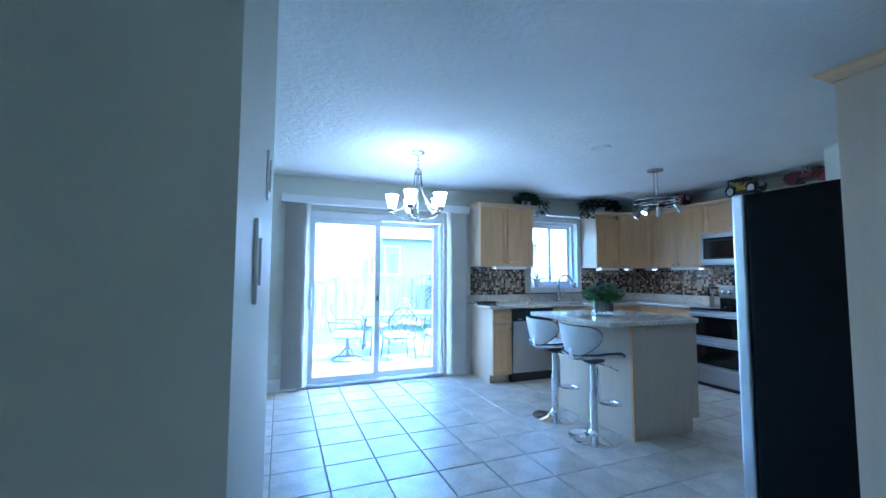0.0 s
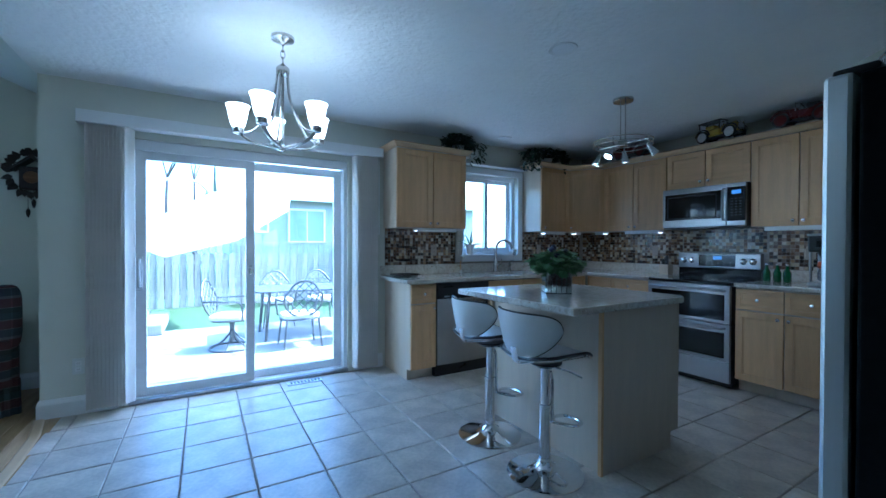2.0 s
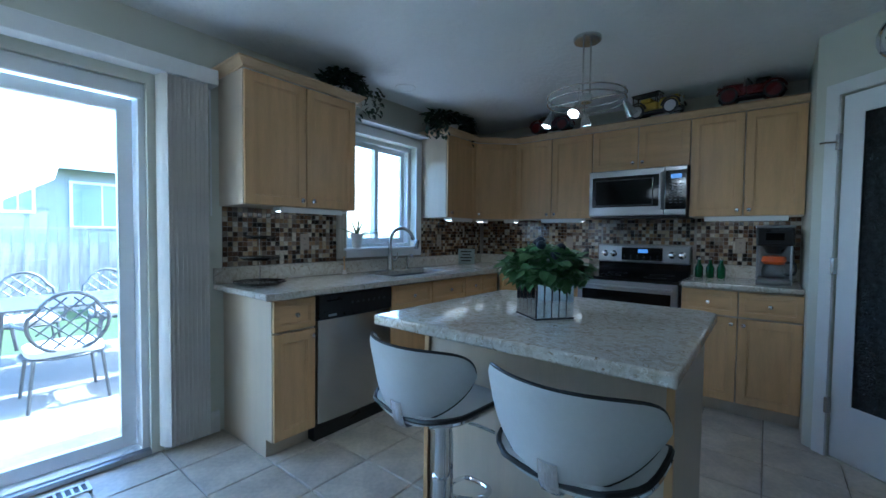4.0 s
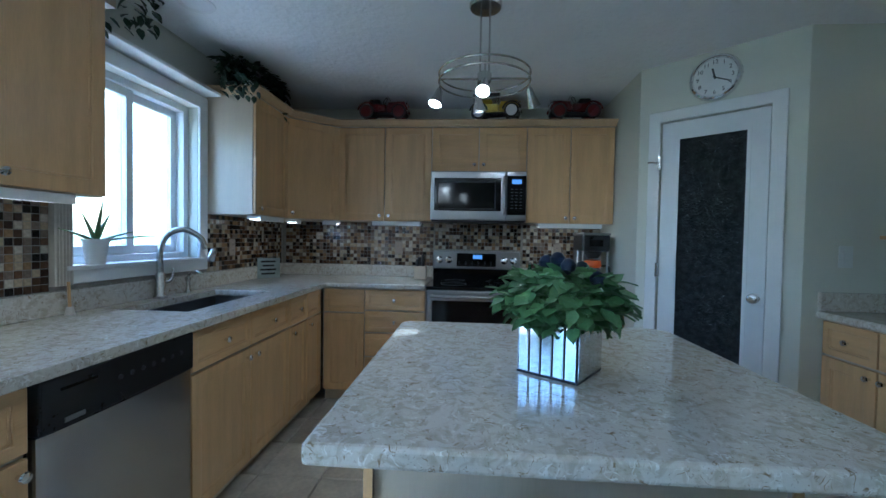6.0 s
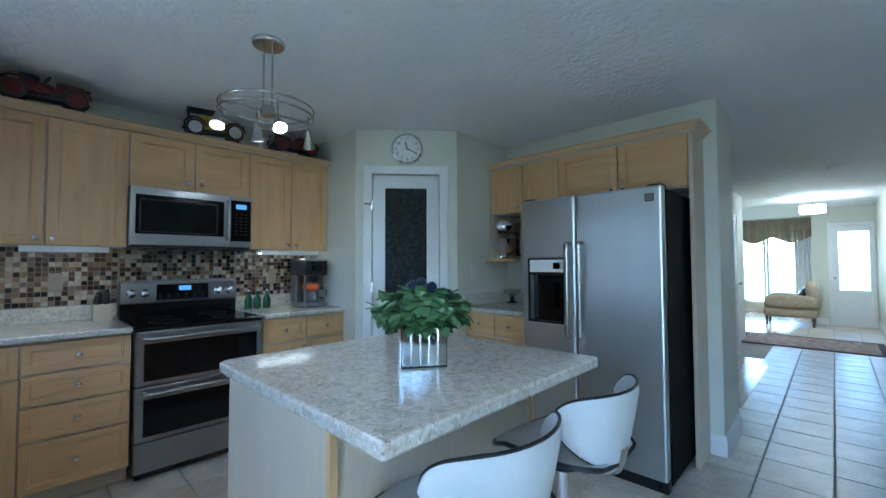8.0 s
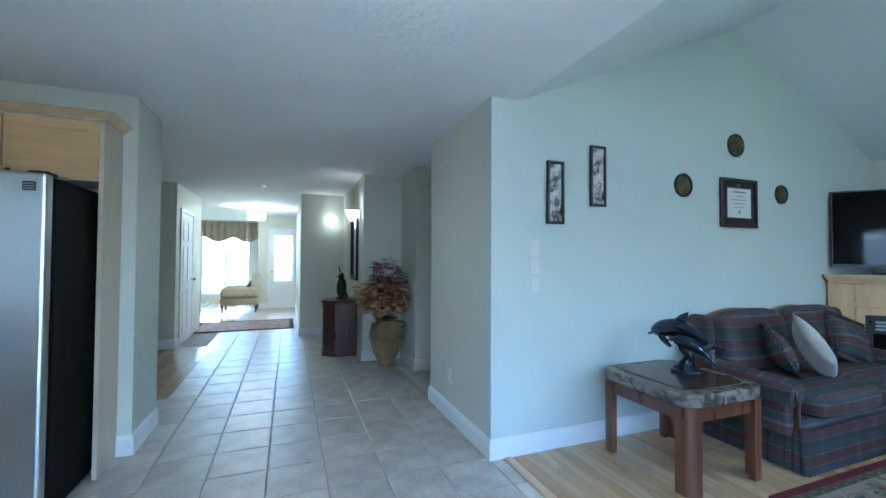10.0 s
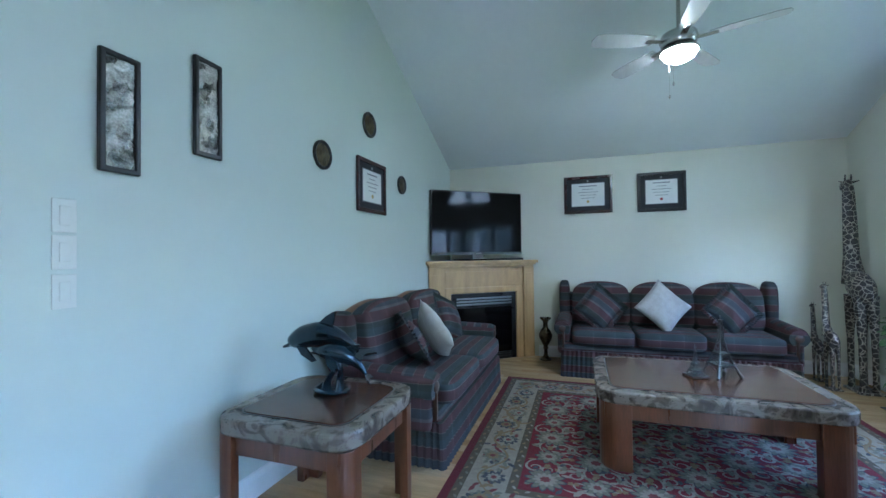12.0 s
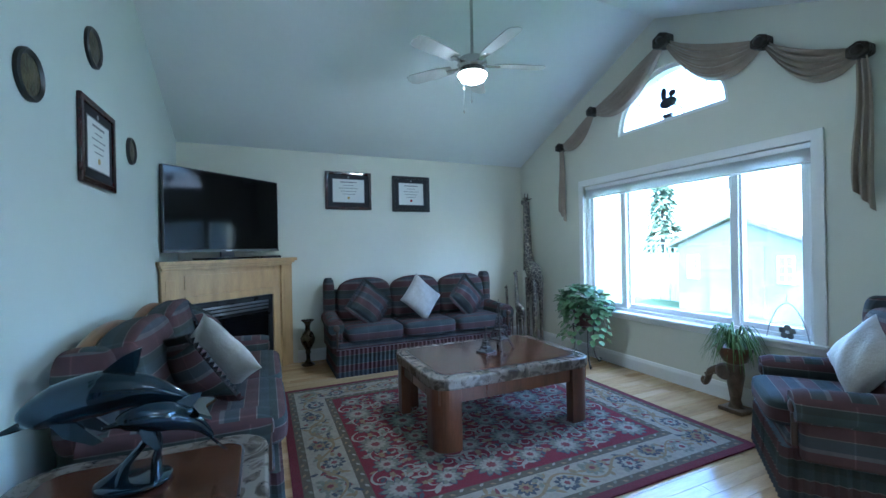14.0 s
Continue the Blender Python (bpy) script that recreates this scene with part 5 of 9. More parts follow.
for k in range(3):
    bt = thing("bottle", "small green glass bottle beside the range", "bottle", (EX - 0.17 + 0.012 * (k % 2), 3.40 - 0.075 * k, 0.93), group="green bottles")
    part("body", lathe(B(), [(0.025, 0.0), (0.03, 0.006), (0.03, 0.08), (0.014, 0.115), (0.012, 0.145)], 18), M_GREENG, bt, smooth=True)
    part("cap", lathe(B(), [(0.013, 0.145), (0.013, 0.16)], 12), M_CHROME, bt, smooth=True)
cm = thing("coffee_maker", "black and steel drip coffee maker with an orange-lidded pot", "coffee maker", (EX - 0.24, 2.93, 0.93), -90)
part("base", box(B(), -0.10, -0.20, 0.0, 0.10, 0.10, 0.035, 0.008), M_STEEL, cm)
part("tower", box(B(), -0.10, 0.0, 0.035, 0.10, 0.10, 0.30, 0.01), M_STEEL, cm, "steel tower")
for x in (-0.10, 0.085):
    part("side_post", box(B(), x, -0.17, 0.035, x + 0.015, -0.15, 0.27, 0.004), M_STEEL, cm)
part("head", box(B(), -0.105, -0.19, 0.27, 0.105, 0.105, 0.40, 0.015), M_BLACK, cm, "black brewing head")
part("band", box(B(), -0.108, -0.193, 0.395, 0.108, 0.108, 0.415, 0.006), M_STEEL, cm)
part("basket", lathe(B(), [(0.045, 0.215), (0.075, 0.27)], 20, Matrix.Translation((0, -0.09, 0))), M_BLACK, cm, smooth=True)
part("screen", box(B(), -0.05, -0.193, 0.31, 0.05, -0.189, 0.36), M_BLACKG, cm)
M_CARAFE = glass("carafe glass", (0.85, 0.86, 0.87), 0.15)
cf = part("carafe", lathe(B(), [(0.055, 0.037), (0.068, 0.06), (0.07, 0.10), (0.058, 0.135), (0.055, 0.14)], 24, Matrix.Translation((0, -0.09, 0)), caps=False), M_CARAFE, cm, "clear glass carafe", smooth=True)
M_ORANGE = mat("orange plastic", (0.75, 0.12, 0.015), 0.35, var=0.1)
part("lid", lathe(B(), [(0.060, 0.14), (0.072, 0.160), (0.066, 0.195), (0.01, 0.205)], 20, Matrix.Translation((0, -0.09, 0))), M_ORANGE, cm, "orange lid", smooth=True)
part("pot_handle", tube(B(), bez([(0.06, -0.11, 0.155), (0.11, -0.14, 0.15), (0.11, -0.14, 0.08), (0.068, -0.11, 0.07)], 5), 0.009, 8), M_BLACK, cm, smooth=True)
cr = thing("utensil_jar", "pale jar of salt and pepper mills beside the range", "jar", (EX - 0.16, 4.33, 0.93))
part("box", box(B(), -0.05, -0.05, 0.0, 0.05, 0.05, 0.11, 0.004), M_MELAMINE, cr)
for x, y, h in ((-0.02, -0.02, 0.21), (0.02, 0.015, 0.19), (-0.015, 0.025, 0.17)):
    part("mill", lathe(B(), [(0.016, 0.11), (0.016, h - 0.02), (0.011, h)], 12, Matrix.Translation((x, y, 0))), M_BLACK, cr, smooth=True)
pg = thing("sign_board", "small pale plaque leaning on the upstand", "plaque", (5.62, 5.56, 0.931), -45)
M_SLATE = mat("pale printed plaque", (0.36, 0.41, 0.40), 0.5, var=0.15, scale=20)
part("board", box(B(), -0.09, -0.012, 0.0, 0.09, 0.0, 0.165, 0.003), M_SLATE, pg)
for k, w in enumerate((0.06, 0.07, 0.05, 0.065)):
    part("mark", box(B(), -w, -0.0145, 0.03 + 0.033 * k, w * 0.8, -0.012, 0.044 + 0.033 * k), M_BLACK, pg, "dark lettering bar")
br_ = thing("dish_brush", "wooden dish brush standing by the window", "brush", (3.99, 5.59, 0.93))
part("handle", tube(B(), [(0, 0, 0.03), (0.0, 0.005, 0.14)], 0.006, 8), M_MAPLE, br_)
part("bristles", lathe(B(), [(0.018, 0.0), (0.012, 0.035)], 12), M_BLIND, br_)
al = thing("aloe_plant", "aloe in a white pot on the window sill", "plant", (4.13, NY - 0.03, 1.136))
part("pot", lathe(B(), [(0.036, 0.0), (0.05, 0.105), (0.053, 0.115), (0.045, 0.115)], 20), M_TRIM, al, "white ceramic pot", smooth=True)
bm = B()
for k, (dx, dy, dz, ln) in enumerate(((0.1, -0.1, 1, 0.2), (-0.4, 0, 0.8, 0.15), (1.0, -0.3, 0.12, 0.28), (0.5, 0.05, 0.8, 0.16), (-0.8, -0.1, 0.25, 0.2), (0.9, -0.4, 0.3, 0.2), (-0.1, -0.3, 0.9, 0.17))):
    d = Vector((dx, dy, dz)).normalized()
    tube(bm, [Vector((0, 0, 0.10)) + d * ln * t + Vector((0, 0, 0.03 * t * (1 - t))) for t in (0, 0.3, 0.65, 1.0)], [0.011, 0.010, 0.007, 0.002], 6, flat=(1.3, 0.6))
part("leaves", bm, M_LEAF4, al, "long green fleshy leaves", smooth=True)
mx_ = thing("stand_mixer", "chrome stand mixer in the open shelf", "mixer", (4.50, 1.57, 1.3365), 60)
mx_.scale = (1.12, 1.12, 1.12)
part("base", box(B(), -0.12, -0.07, 0.0, 0.14, 0.07, 0.03, 0.01), M_CHROME, mx_)
part("neck", box(B(), -0.11, -0.045, 0.03, -0.04, 0.045, 0.22, 0.015), M_CHROME, mx_)
part("motor_head", lathe(B(), [(0.02, -0.14), (0.06, -0.12), (0.072, 0.0), (0.06, 0.11), (0.03, 0.14)], 24, Matrix.Translation((0.01, 0, 0.27)) @ Matrix.Rotation(radians(90), 4, "Y")), M_CHROME, mx_, "rounded chrome motor head", smooth=True)
part("bowl", lathe(B(), [(0.04, 0.03), (0.085, 0.07), (0.10, 0.16), (0.105, 0.165), (0.097, 0.16), (0.02, 0.05)], 28, Matrix.Translation((0.07, 0, 0))), M_CHROME, mx_, "polished steel bowl", smooth=True)
bl_ = thing("glass_dish", "clear glass dish on a black foot on the worktop", "dish", (4.55, 1.51, 0.931))
part("foot", lathe(B(), [(0.05, 0.0), (0.055, 0.008), (0.02, 0.022), (0.016, 0.05), (0.03, 0.06)], 24), M_BLACKG, bl_, "black foot", smooth=True)
part("bowl", lathe(B(), [(0.02, 0.061), (0.07, 0.085), (0.09, 0.13), (0.088, 0.13), (0.067, 0.088), (0.01, 0.065)], 28), glass("clear dish glass", (0.9, 0.93, 0.94), 0.15), bl_, "clear glass bowl", smooth=True)

ck = thing("wall_clock", "round silver wall clock with a white dial above the pantry door", "clock")
ck.matrix_basis = Matrix.Translation(PANTRY(0.43, 2.275, 0.001)) @ PN.to_track_quat("Z", "Y").to_matrix().to_4x4()
part("dial", lathe(B(), [(0.118, 0.0), (0.118, 0.018), (0.002, 0.0185)], 40), M_TRIM, ck, "white dial")
part("bezel", lathe(B(), [(0.135, 0.0), (0.138, 0.012), (0.13, 0.030), (0.12, 0.034), (0.113, 0.026), (0.112, 0.0186)], 48, caps=False), M_CHROME, ck, "silver rim", smooth=True)
M_INK = mat("black ink", (0.01, 0.01, 0.01), 0.5)
for h in range(1, 13):
    cu = bpy.data.curves.new("numeral", "FONT")
    cu.body, cu.size, cu.align_x, cu.align_y = str(h), 0.034, "CENTER", "CENTER"
    cu.extrude = 0.0006
    cu.materials.append(M_INK)
    tmp = new("numeral", cu)
    bpy.context.view_layer.update()
    me = bpy.data.meshes.new_from_object(tmp)
    bpy.data.objects.remove(tmp)
    o = new("numeral", me)
    a = radians(90 - 30 * h)
    o.parent, o.matrix_basis = ck, pose(0.09 * math.cos(a), 0.09 * math.sin(a), 0.0195)
for ang, ln, w in ((90 - 117, 0.088, 0.0035), (90 - 346, 0.055, 0.005)):
    bm = box(B(), -0.012, -w, 0.0205, ln, w, 0.0225)
    bmesh.ops.transform(bm, matrix=Matrix.Rotation(radians(ang), 4, "Z"), verts=bm.verts)
    part("hand_bar", bm, M_INK, ck)


M_IVORY = mat("ivory plate plastic", (0.70, 0.71, 0.68), 0.4, var=0.02)
M_TAN = mat("taupe plastic", (0.30, 0.25, 0.20), 0.4)


def wall_plate(loc, rz, kind, h=0.115, m=None):
    """A switch or socket plate that faces -y in its own frame."""
    p = thing("wall_switch" if kind == "switch" else "wall_socket", f"{'taupe' if m else 'white'} plastic {'light switch' if kind == 'switch' else 'power socket'} on the wall", kind, loc, rz, "wall plates")
    part("plate", box(B(), -0.035, -0.006, -h / 2, 0.035, 0.0, h / 2, 0.002), m or M_IVORY, p)
    if kind == "switch":
        part("rocker", box(B(), -0.016, -0.010, -0.033, 0.016, -0.006, 0.033, 0.002), m or M_IVORY, p)
    else:
        for z in (-0.022, 0.022):
            s_ = part("outlet", box(B(), -0.016, -0.0085, z - 0.014, 0.016, -0.006, z + 0.014, 0.003), m or M_TRIM, p)
            for x in (-0.006, 0.006):
                part("slot", box(B(), x - 0.001, -0.0092, z - 0.004, x + 0.001, -0.0084, z + 0.006), M_BLACK, s_)


TF = 0.009
wall_plate((3.66, NY - TF, 1.19), 0, "socket", m=M_TAN)
wall_plate((5.22, NY - TF, 1.19), 0, "socket", m=M_TAN)
wall_plate((EX - TF, 4.55, 1.19), -90, "switch", m=M_TAN)
wall_plate((EX - TF, 3.14, 1.19), -90, "socket", m=M_TAN)
wall_plate((0.69, NY, 0.35), 0, "socket")
wall_plate((4.68, 1.92, 1.22), -90, "switch")
vt = thing("floor_vent", "white metal floor register beside the patio door", "vent", (2.265, 5.53, 0.001))
part("frame", prism(B(), rect(-0.15, -0.05, 0.15, 0.05), XY, 0.0, 0.006, [rect(-0.135, -0.035, 0.135, 0.035)]), M_TRIM, vt)
# flat black sheet stands in for the shade inside the duct
part("shade_sheet", box(B(), -0.135, -0.035, 0.0, 0.135, 0.035, 0.001), M_BLACK, vt)
for k in range(9):
    part("slat", box(B(), -0.132 + 0.03 * k, -0.035, 0.001, -0.122 + 0.03 * k, 0.035, 0.005), M_TRIM, vt)


# ---- living room ----
def superq(bm, c, r, e1=0.4, e2=0.4, m=None, nu=28, nv=14, shape=None):
    """A soft box: a superellipsoid of half sizes r about c."""
    pw = lambda v, e: math.copysign(abs(v) ** e, v)
    rings = []
    for j in range(1, nv):
        ph = -math.pi / 2 + math.pi * j / nv
        row = []
        for i in range(nu):
            th = 2 * math.pi * i / nu
            p = Vector((r[0] * pw(math.cos(ph), e1) * pw(math.cos(th), e2), r[1] * pw(math.cos(ph), e1) * pw(math.sin(th), e2), r[2] * pw(math.sin(ph), e1)))
            if shape:
                p = shape(p)
            p = p + Vector(c)
            row.append(bm.verts.new(m @ p if m else p))
        rings.append(row)
    ends = []
    for s in (-1, 1):
        p = Vector((0, 0, s * r[2]))
        p = (shape(p) if shape else p) + Vector(c)
        ends.append(bm.verts.new(m @ p if m else p))
    for a, b in zip(rings, rings[1:]):
        for i in range(nu):
            bm.faces.new((a[i], a[(i + 1) % nu], b[(i + 1) % nu], b[i]))
    for i in range(nu):
        bm.faces.new((ends[0], rings[0][(i + 1) % nu], rings[0][i]))
        bm.faces.new((ends[1], rings[-1][i], rings[-1][(i + 1) % nu]))
    return bm


def plaid(name):
    """Woven upholstery: bands along the length of the seat with fine cross threads."""
    m = mat(name, (0.5, 0.5, 0.5), 0.9, var=0.1, scale=40, bump=0.35, bscale=420)
    nt = m.node_tree
    n, l = nt.nodes, nt.links
    b = n["Principled BSDF"]
    old = b.inputs["Base Color"].links[0].from_socket
    tc = n.new("ShaderNodeTexCoord")
    sp = n.new("ShaderNodeSeparateXYZ")
    l.new(tc.outputs["Object"], sp.inputs[0])

    def math_(op, a, c, d=None):
        q = n.new("ShaderNodeMath")
        q.operation = op
        for k, v in enumerate((a, c, d)):
            if v is None:
                continue
            if isinstance(v, (int, float)):
                q.inputs[k].default_value = v
            else:
                l.new(v, q.inputs[k])
        return q.outputs[0]
    sn = n.new("ShaderNodeSeparateXYZ")
    l.new(tc.outputs["Normal"], sn.inputs[0])

    def pick(a, c, axis, edge):
        """a, or c where the cloth faces along the axis."""
        w = math_("GREATER_THAN", math_("ABSOLUTE", sn.outputs[axis], 0), edge)
        return math_("ADD", math_("MULTIPLY", a, math_("SUBTRACT", 1.0, w)), math_("MULTIPLY", c, w))
    along = pick(sp.outputs["Z"], math_("MULTIPLY", sp.outputs["Y"], -1.0), "Z", 0.68)
    across = pick(sp.outputs["X"], sp.outputs["Y"], "X", 0.86)
    f = math_("FRACT", math_("MULTIPLY", along, 3.3), 0)
    ramp = n.new("ShaderNodeValToRGB")
    ramp.color_ramp.interpolation = "CONSTANT"
    el = ramp.color_ramp.elements
    cols = ((0.0, (0.060, 0.074, 0.092)), (0.18, (0.21, 0.19, 0.18)), (0.195, (0.10, 0.050, 0.055)), (0.40, (0.21, 0.19, 0.18)), (0.415, (0.055, 0.078, 0.086)), (0.58, (0.044, 0.060, 0.056)), (0.70, (0.18, 0.16, 0.155)), (0.715, (0.105, 0.050, 0.055)), (0.93, (0.15, 0.15, 0.155)))
    for k, (p, c) in enumerate(cols):
        e = el[0] if k == 0 else (el[1] if k == 1 else el.new(p))
        e.position, e.color = p, lin(c)
    l.new(f, ramp.inputs["Fac"])
    g = math_("FRACT", math_("MULTIPLY", across, 5.0), 0)
    r2 = n.new("ShaderNodeValToRGB")
    e2 = r2.color_ramp.elements
    e2[0].position, e2[0].color = 0.0, (0.75, 0.75, 0.75, 1)
    e2[1].position, e2[1].color = 0.45, (1.0, 1.0, 1.0, 1)
    for p, c in ((0.47, 1.7), (0.50, 0.9), (0.8, 0.78)):
        q = e2.new(p)
        q.color = (c, c, c, 1)
    l.new(g, r2.inputs["Fac"])
    mx = n.new("ShaderNodeMix")
    mx.data_type, mx.blend_type = "RGBA", "MULTIPLY"
    mx.inputs["Factor"].default_value = 0.8
    l.new(ramp.outputs["Color"], mx.inputs[6])
    l.new(r2.outputs["Color"], mx.inputs[7])
    my = n.new("ShaderNodeMix")
    my.data_type, my.blend_type = "RGBA", "MULTIPLY"
    my.inputs["Factor"].default_value = 1.0
    l.new(mx.outputs[2], my.inputs[6])
    l.new(old, my.inputs[7])
    gain = n.new("ShaderNodeMix")
    gain.data_type, gain.blend_type = "RGBA", "MULTIPLY"
    gain.inputs["Factor"].default_value = 1.0
    gain.inputs[7].default_value = (1.55, 1.45, 1.40, 1)
    l.new(my.outputs[2], gain.inputs[6])
    l.new(gain.outputs[2], b.inputs["Base Color"])
    return m


M_PLAID = plaid("plaid upholstery")
M_OAK = mat("carved oak trim", (0.21, 0.098, 0.038), 0.35, var=0.2, scale=6, stretch=(1, 8, 8), coat=0.2)
M_SATIN = mat("cream satin cushion", (0.41, 0.385, 0.35), 0.55, var=0.12, scale=16, bump=0.25, bscale=60, sheen=0.3)
M_CHERRY = mat("dark cherry wood", (0.15, 0.052, 0.022), 0.3, var=0.25, scale=3, stretch=(6, 6, 0.8), coat=0.3)
M_CHERRYT = mat("cherry wood top", (0.095, 0.034, 0.016), 0.2, var=0.2, scale=3, stretch=(6, 0.8, 6), coat=0.15)
M_MARBLE = stone("grey brown marble edge", ((0.20, 0.172, 0.145), (0.125, 0.104, 0.085), (0.062, 0.05, 0.042), (0.028, 0.024, 0.021)), 17, 0.22)
M_TOWER = mat("dark pewter", (0.16, 0.155, 0.15), 0.3, metal=1.0, var=0.15, scale=20)


def pleated(bm, x0, x1, y0, y1, z0, z1, amp=0.008, step=0.045):
    """A skirt with pleats round three sides and the back."""
    pts = []
    for (ax, ay), (bx, by) in (((x0, y1), (x0, y0)), ((x0, y0), (x1, y0)), ((x1, y0), (x1, y1))):
        ln = math.hypot(bx - ax, by - ay)
        n = max(4, int(ln / step) * 2)
        nx, ny = (ay - by) / ln * -1, (bx - ax) / ln * -1
        for k in range(n):
            t = k / n
            q = amp * (1 if k % 2 else -1)
            pts.append((ax + (bx - ax) * t + nx * q, ay + (by - ay) * t + ny * q))
    pts.append((x1, y1))
    lo = [bm.verts.new((p[0], p[1], z0)) for p in pts]
    cx, cy = (x0 + x1) / 2, (y0 + y1) / 2
    hi = [bm.verts.new((p[0] + (0.012 if p[0] < cx else -0.012), p[1] + 0.012 * (1 if p[1] < y0 + 0.05 else 0), z1)) for p in pts]
    for k in range(len(pts) - 1):
        bm.faces.new((lo[k], lo[k + 1], hi[k + 1], hi[k]))
    bm.faces.new((lo[-1], lo[0], hi[0], hi[-1]))
    bm.faces.new(hi)
    bm.faces.new(lo[::-1])
    return bm


M_SCROLL = mat("dark carved scroll wood", (0.06, 0.028, 0.016), 0.35, var=0.2, scale=10, coat=0.2)


def sofa(name, label, category, loc, rz, width, depth, seats, crest=False, back=0.93, arm=0.57):
    """Faces -y; its back at y 0; middle of its width at x 0."""
    s = thing(name, label, category, loc, rz)
    h = width / 2
    part("skirt", pleated(B(), -h + 0.06, h - 0.06, -depth + 0.02, -0.04, 0.004, 0.27), M_PLAID, s, "pleated fabric skirt")
    part("frame", box(B(), -h + 0.08, -depth + 0.06, 0.24, h - 0.08, -0.05, 0.34, 0.03), M_PLAID, s)
    part("back_frame", box(B(), -h + 0.07, -0.17, 0.20, h - 0.07, -0.03, back - 0.13, 0.05, 3), M_PLAID, s, smooth=True)
    aw = 0.17
    for sg in (-1, 1):
        ax = sg * (h - aw / 2)
        bm = box(B(), ax - aw / 2 + 0.025, -depth + 0.10, 0.22, ax + aw / 2 - 0.025, -0.10, arm - 0.08, 0.03, 3)
        tube(bm, [(ax + sg * 0.01, -depth + 0.075, arm - 0.085), (ax + sg * 0.01, -depth + 0.12, arm - 0.08), (ax + sg * 0.008, -depth * 0.6, arm - 0.075), (ax, -0.12, arm - 0.05)], [0.078, 0.088, 0.09, 0.085], 18)
        a_ = part("arm", bm, M_PLAID, s, "rolled upholstered arm", smooth=True)
        bm = lathe(B(), [(0.034, 0.0), (0.034, 0.008), (0.024, 0.014), (0.004, 0.016)], 18, Matrix.Translation((ax + sg * 0.01, -depth + 0.076, arm - 0.085)) @ TOFRONT)
        box(bm, ax - 0.012, -depth + 0.070, arm - 0.29, ax + 0.012, -depth + 0.098, arm - 0.11, 0.006)
        part("arm_facing", bm, M_SCROLL, a_, "dark carved arm scroll", smooth=True)
        superq(w_ := B(), (sg * (h - 0.085), -0.13, (arm + back) / 2 - 0.03), (0.06, 0.10, (back - arm) / 2 + 0.04), 0.5, 0.6)
        part("wing", w_, M_PLAID, s, smooth=True)
    inner = width - 2 * aw + 0.01
    cw = inner / seats
    for k in range(seats):
        cx = -inner / 2 + cw * (k + 0.5)
        bm = superq(B(), (cx, -depth / 2 - 0.085, 0.405), (cw / 2 - 0.003, depth / 2 - 0.075, 0.085), 0.38, 0.26, nu=36)
        part("seat_cushion", bm, M_PLAID, s, "plump striped seat cushion", smooth="all")
        lean = Matrix.Translation((cx, -0.215, 0.67)) @ Matrix.Rotation(radians(-10), 4, "X")
        crownf = lambda p: Vector((p.x, p.y - 0.02 * (1 - (p.x / (cw / 2)) ** 2), p.z + (0.045 * (1 - (p.x / (cw / 2)) ** 2) if p.z > 0 else 0)))
        bm = superq(B(), (0, 0, 0), (cw / 2 - 0.002, 0.095, 0.235), 0.42, 0.36, m=lean, nu=36, shape=crownf)
        part("back_cushion", bm, M_PLAID, s, "camel-topped back cushion", smooth="all")
        if crest:
            pts = [(cx - cw / 2 + cw * q / 12, -0.075 - 0.0, back - 0.055 + 0.075 * math.sin(math.pi * q / 12) ** 0.8) for q in range(13)]
            part("crest_rail", tube(B(), pts, 0.025, 10, flat=(1.2, 0.8)), M_OAK, s, "carved oak crest rail", smooth=True)
    return s


sofa("sofa", "three-seat plaid sofa with rolled arms", "sofa", (WX + 0.06, 4.775, 0), 90, 2.17, 0.78, 3, back=0.95)
sofa("loveseat", "two-seat plaid loveseat with carved oak crest", "loveseat", (-1.91, SY + 0.04, 0), 180, 1.86, 0.86, 2, crest=True, back=0.90)
sofa("armchair", "plaid armchair with rolled arms", "armchair", (0.11, 6.10, 0), 130, 0.86, 0.80, 1, back=0.98)
bpy.data.objects["armchair"].matrix_basis = pose(0.14, 6.165, 0, 0, 0, -52) @ Matrix.Scale(0.96, 4)


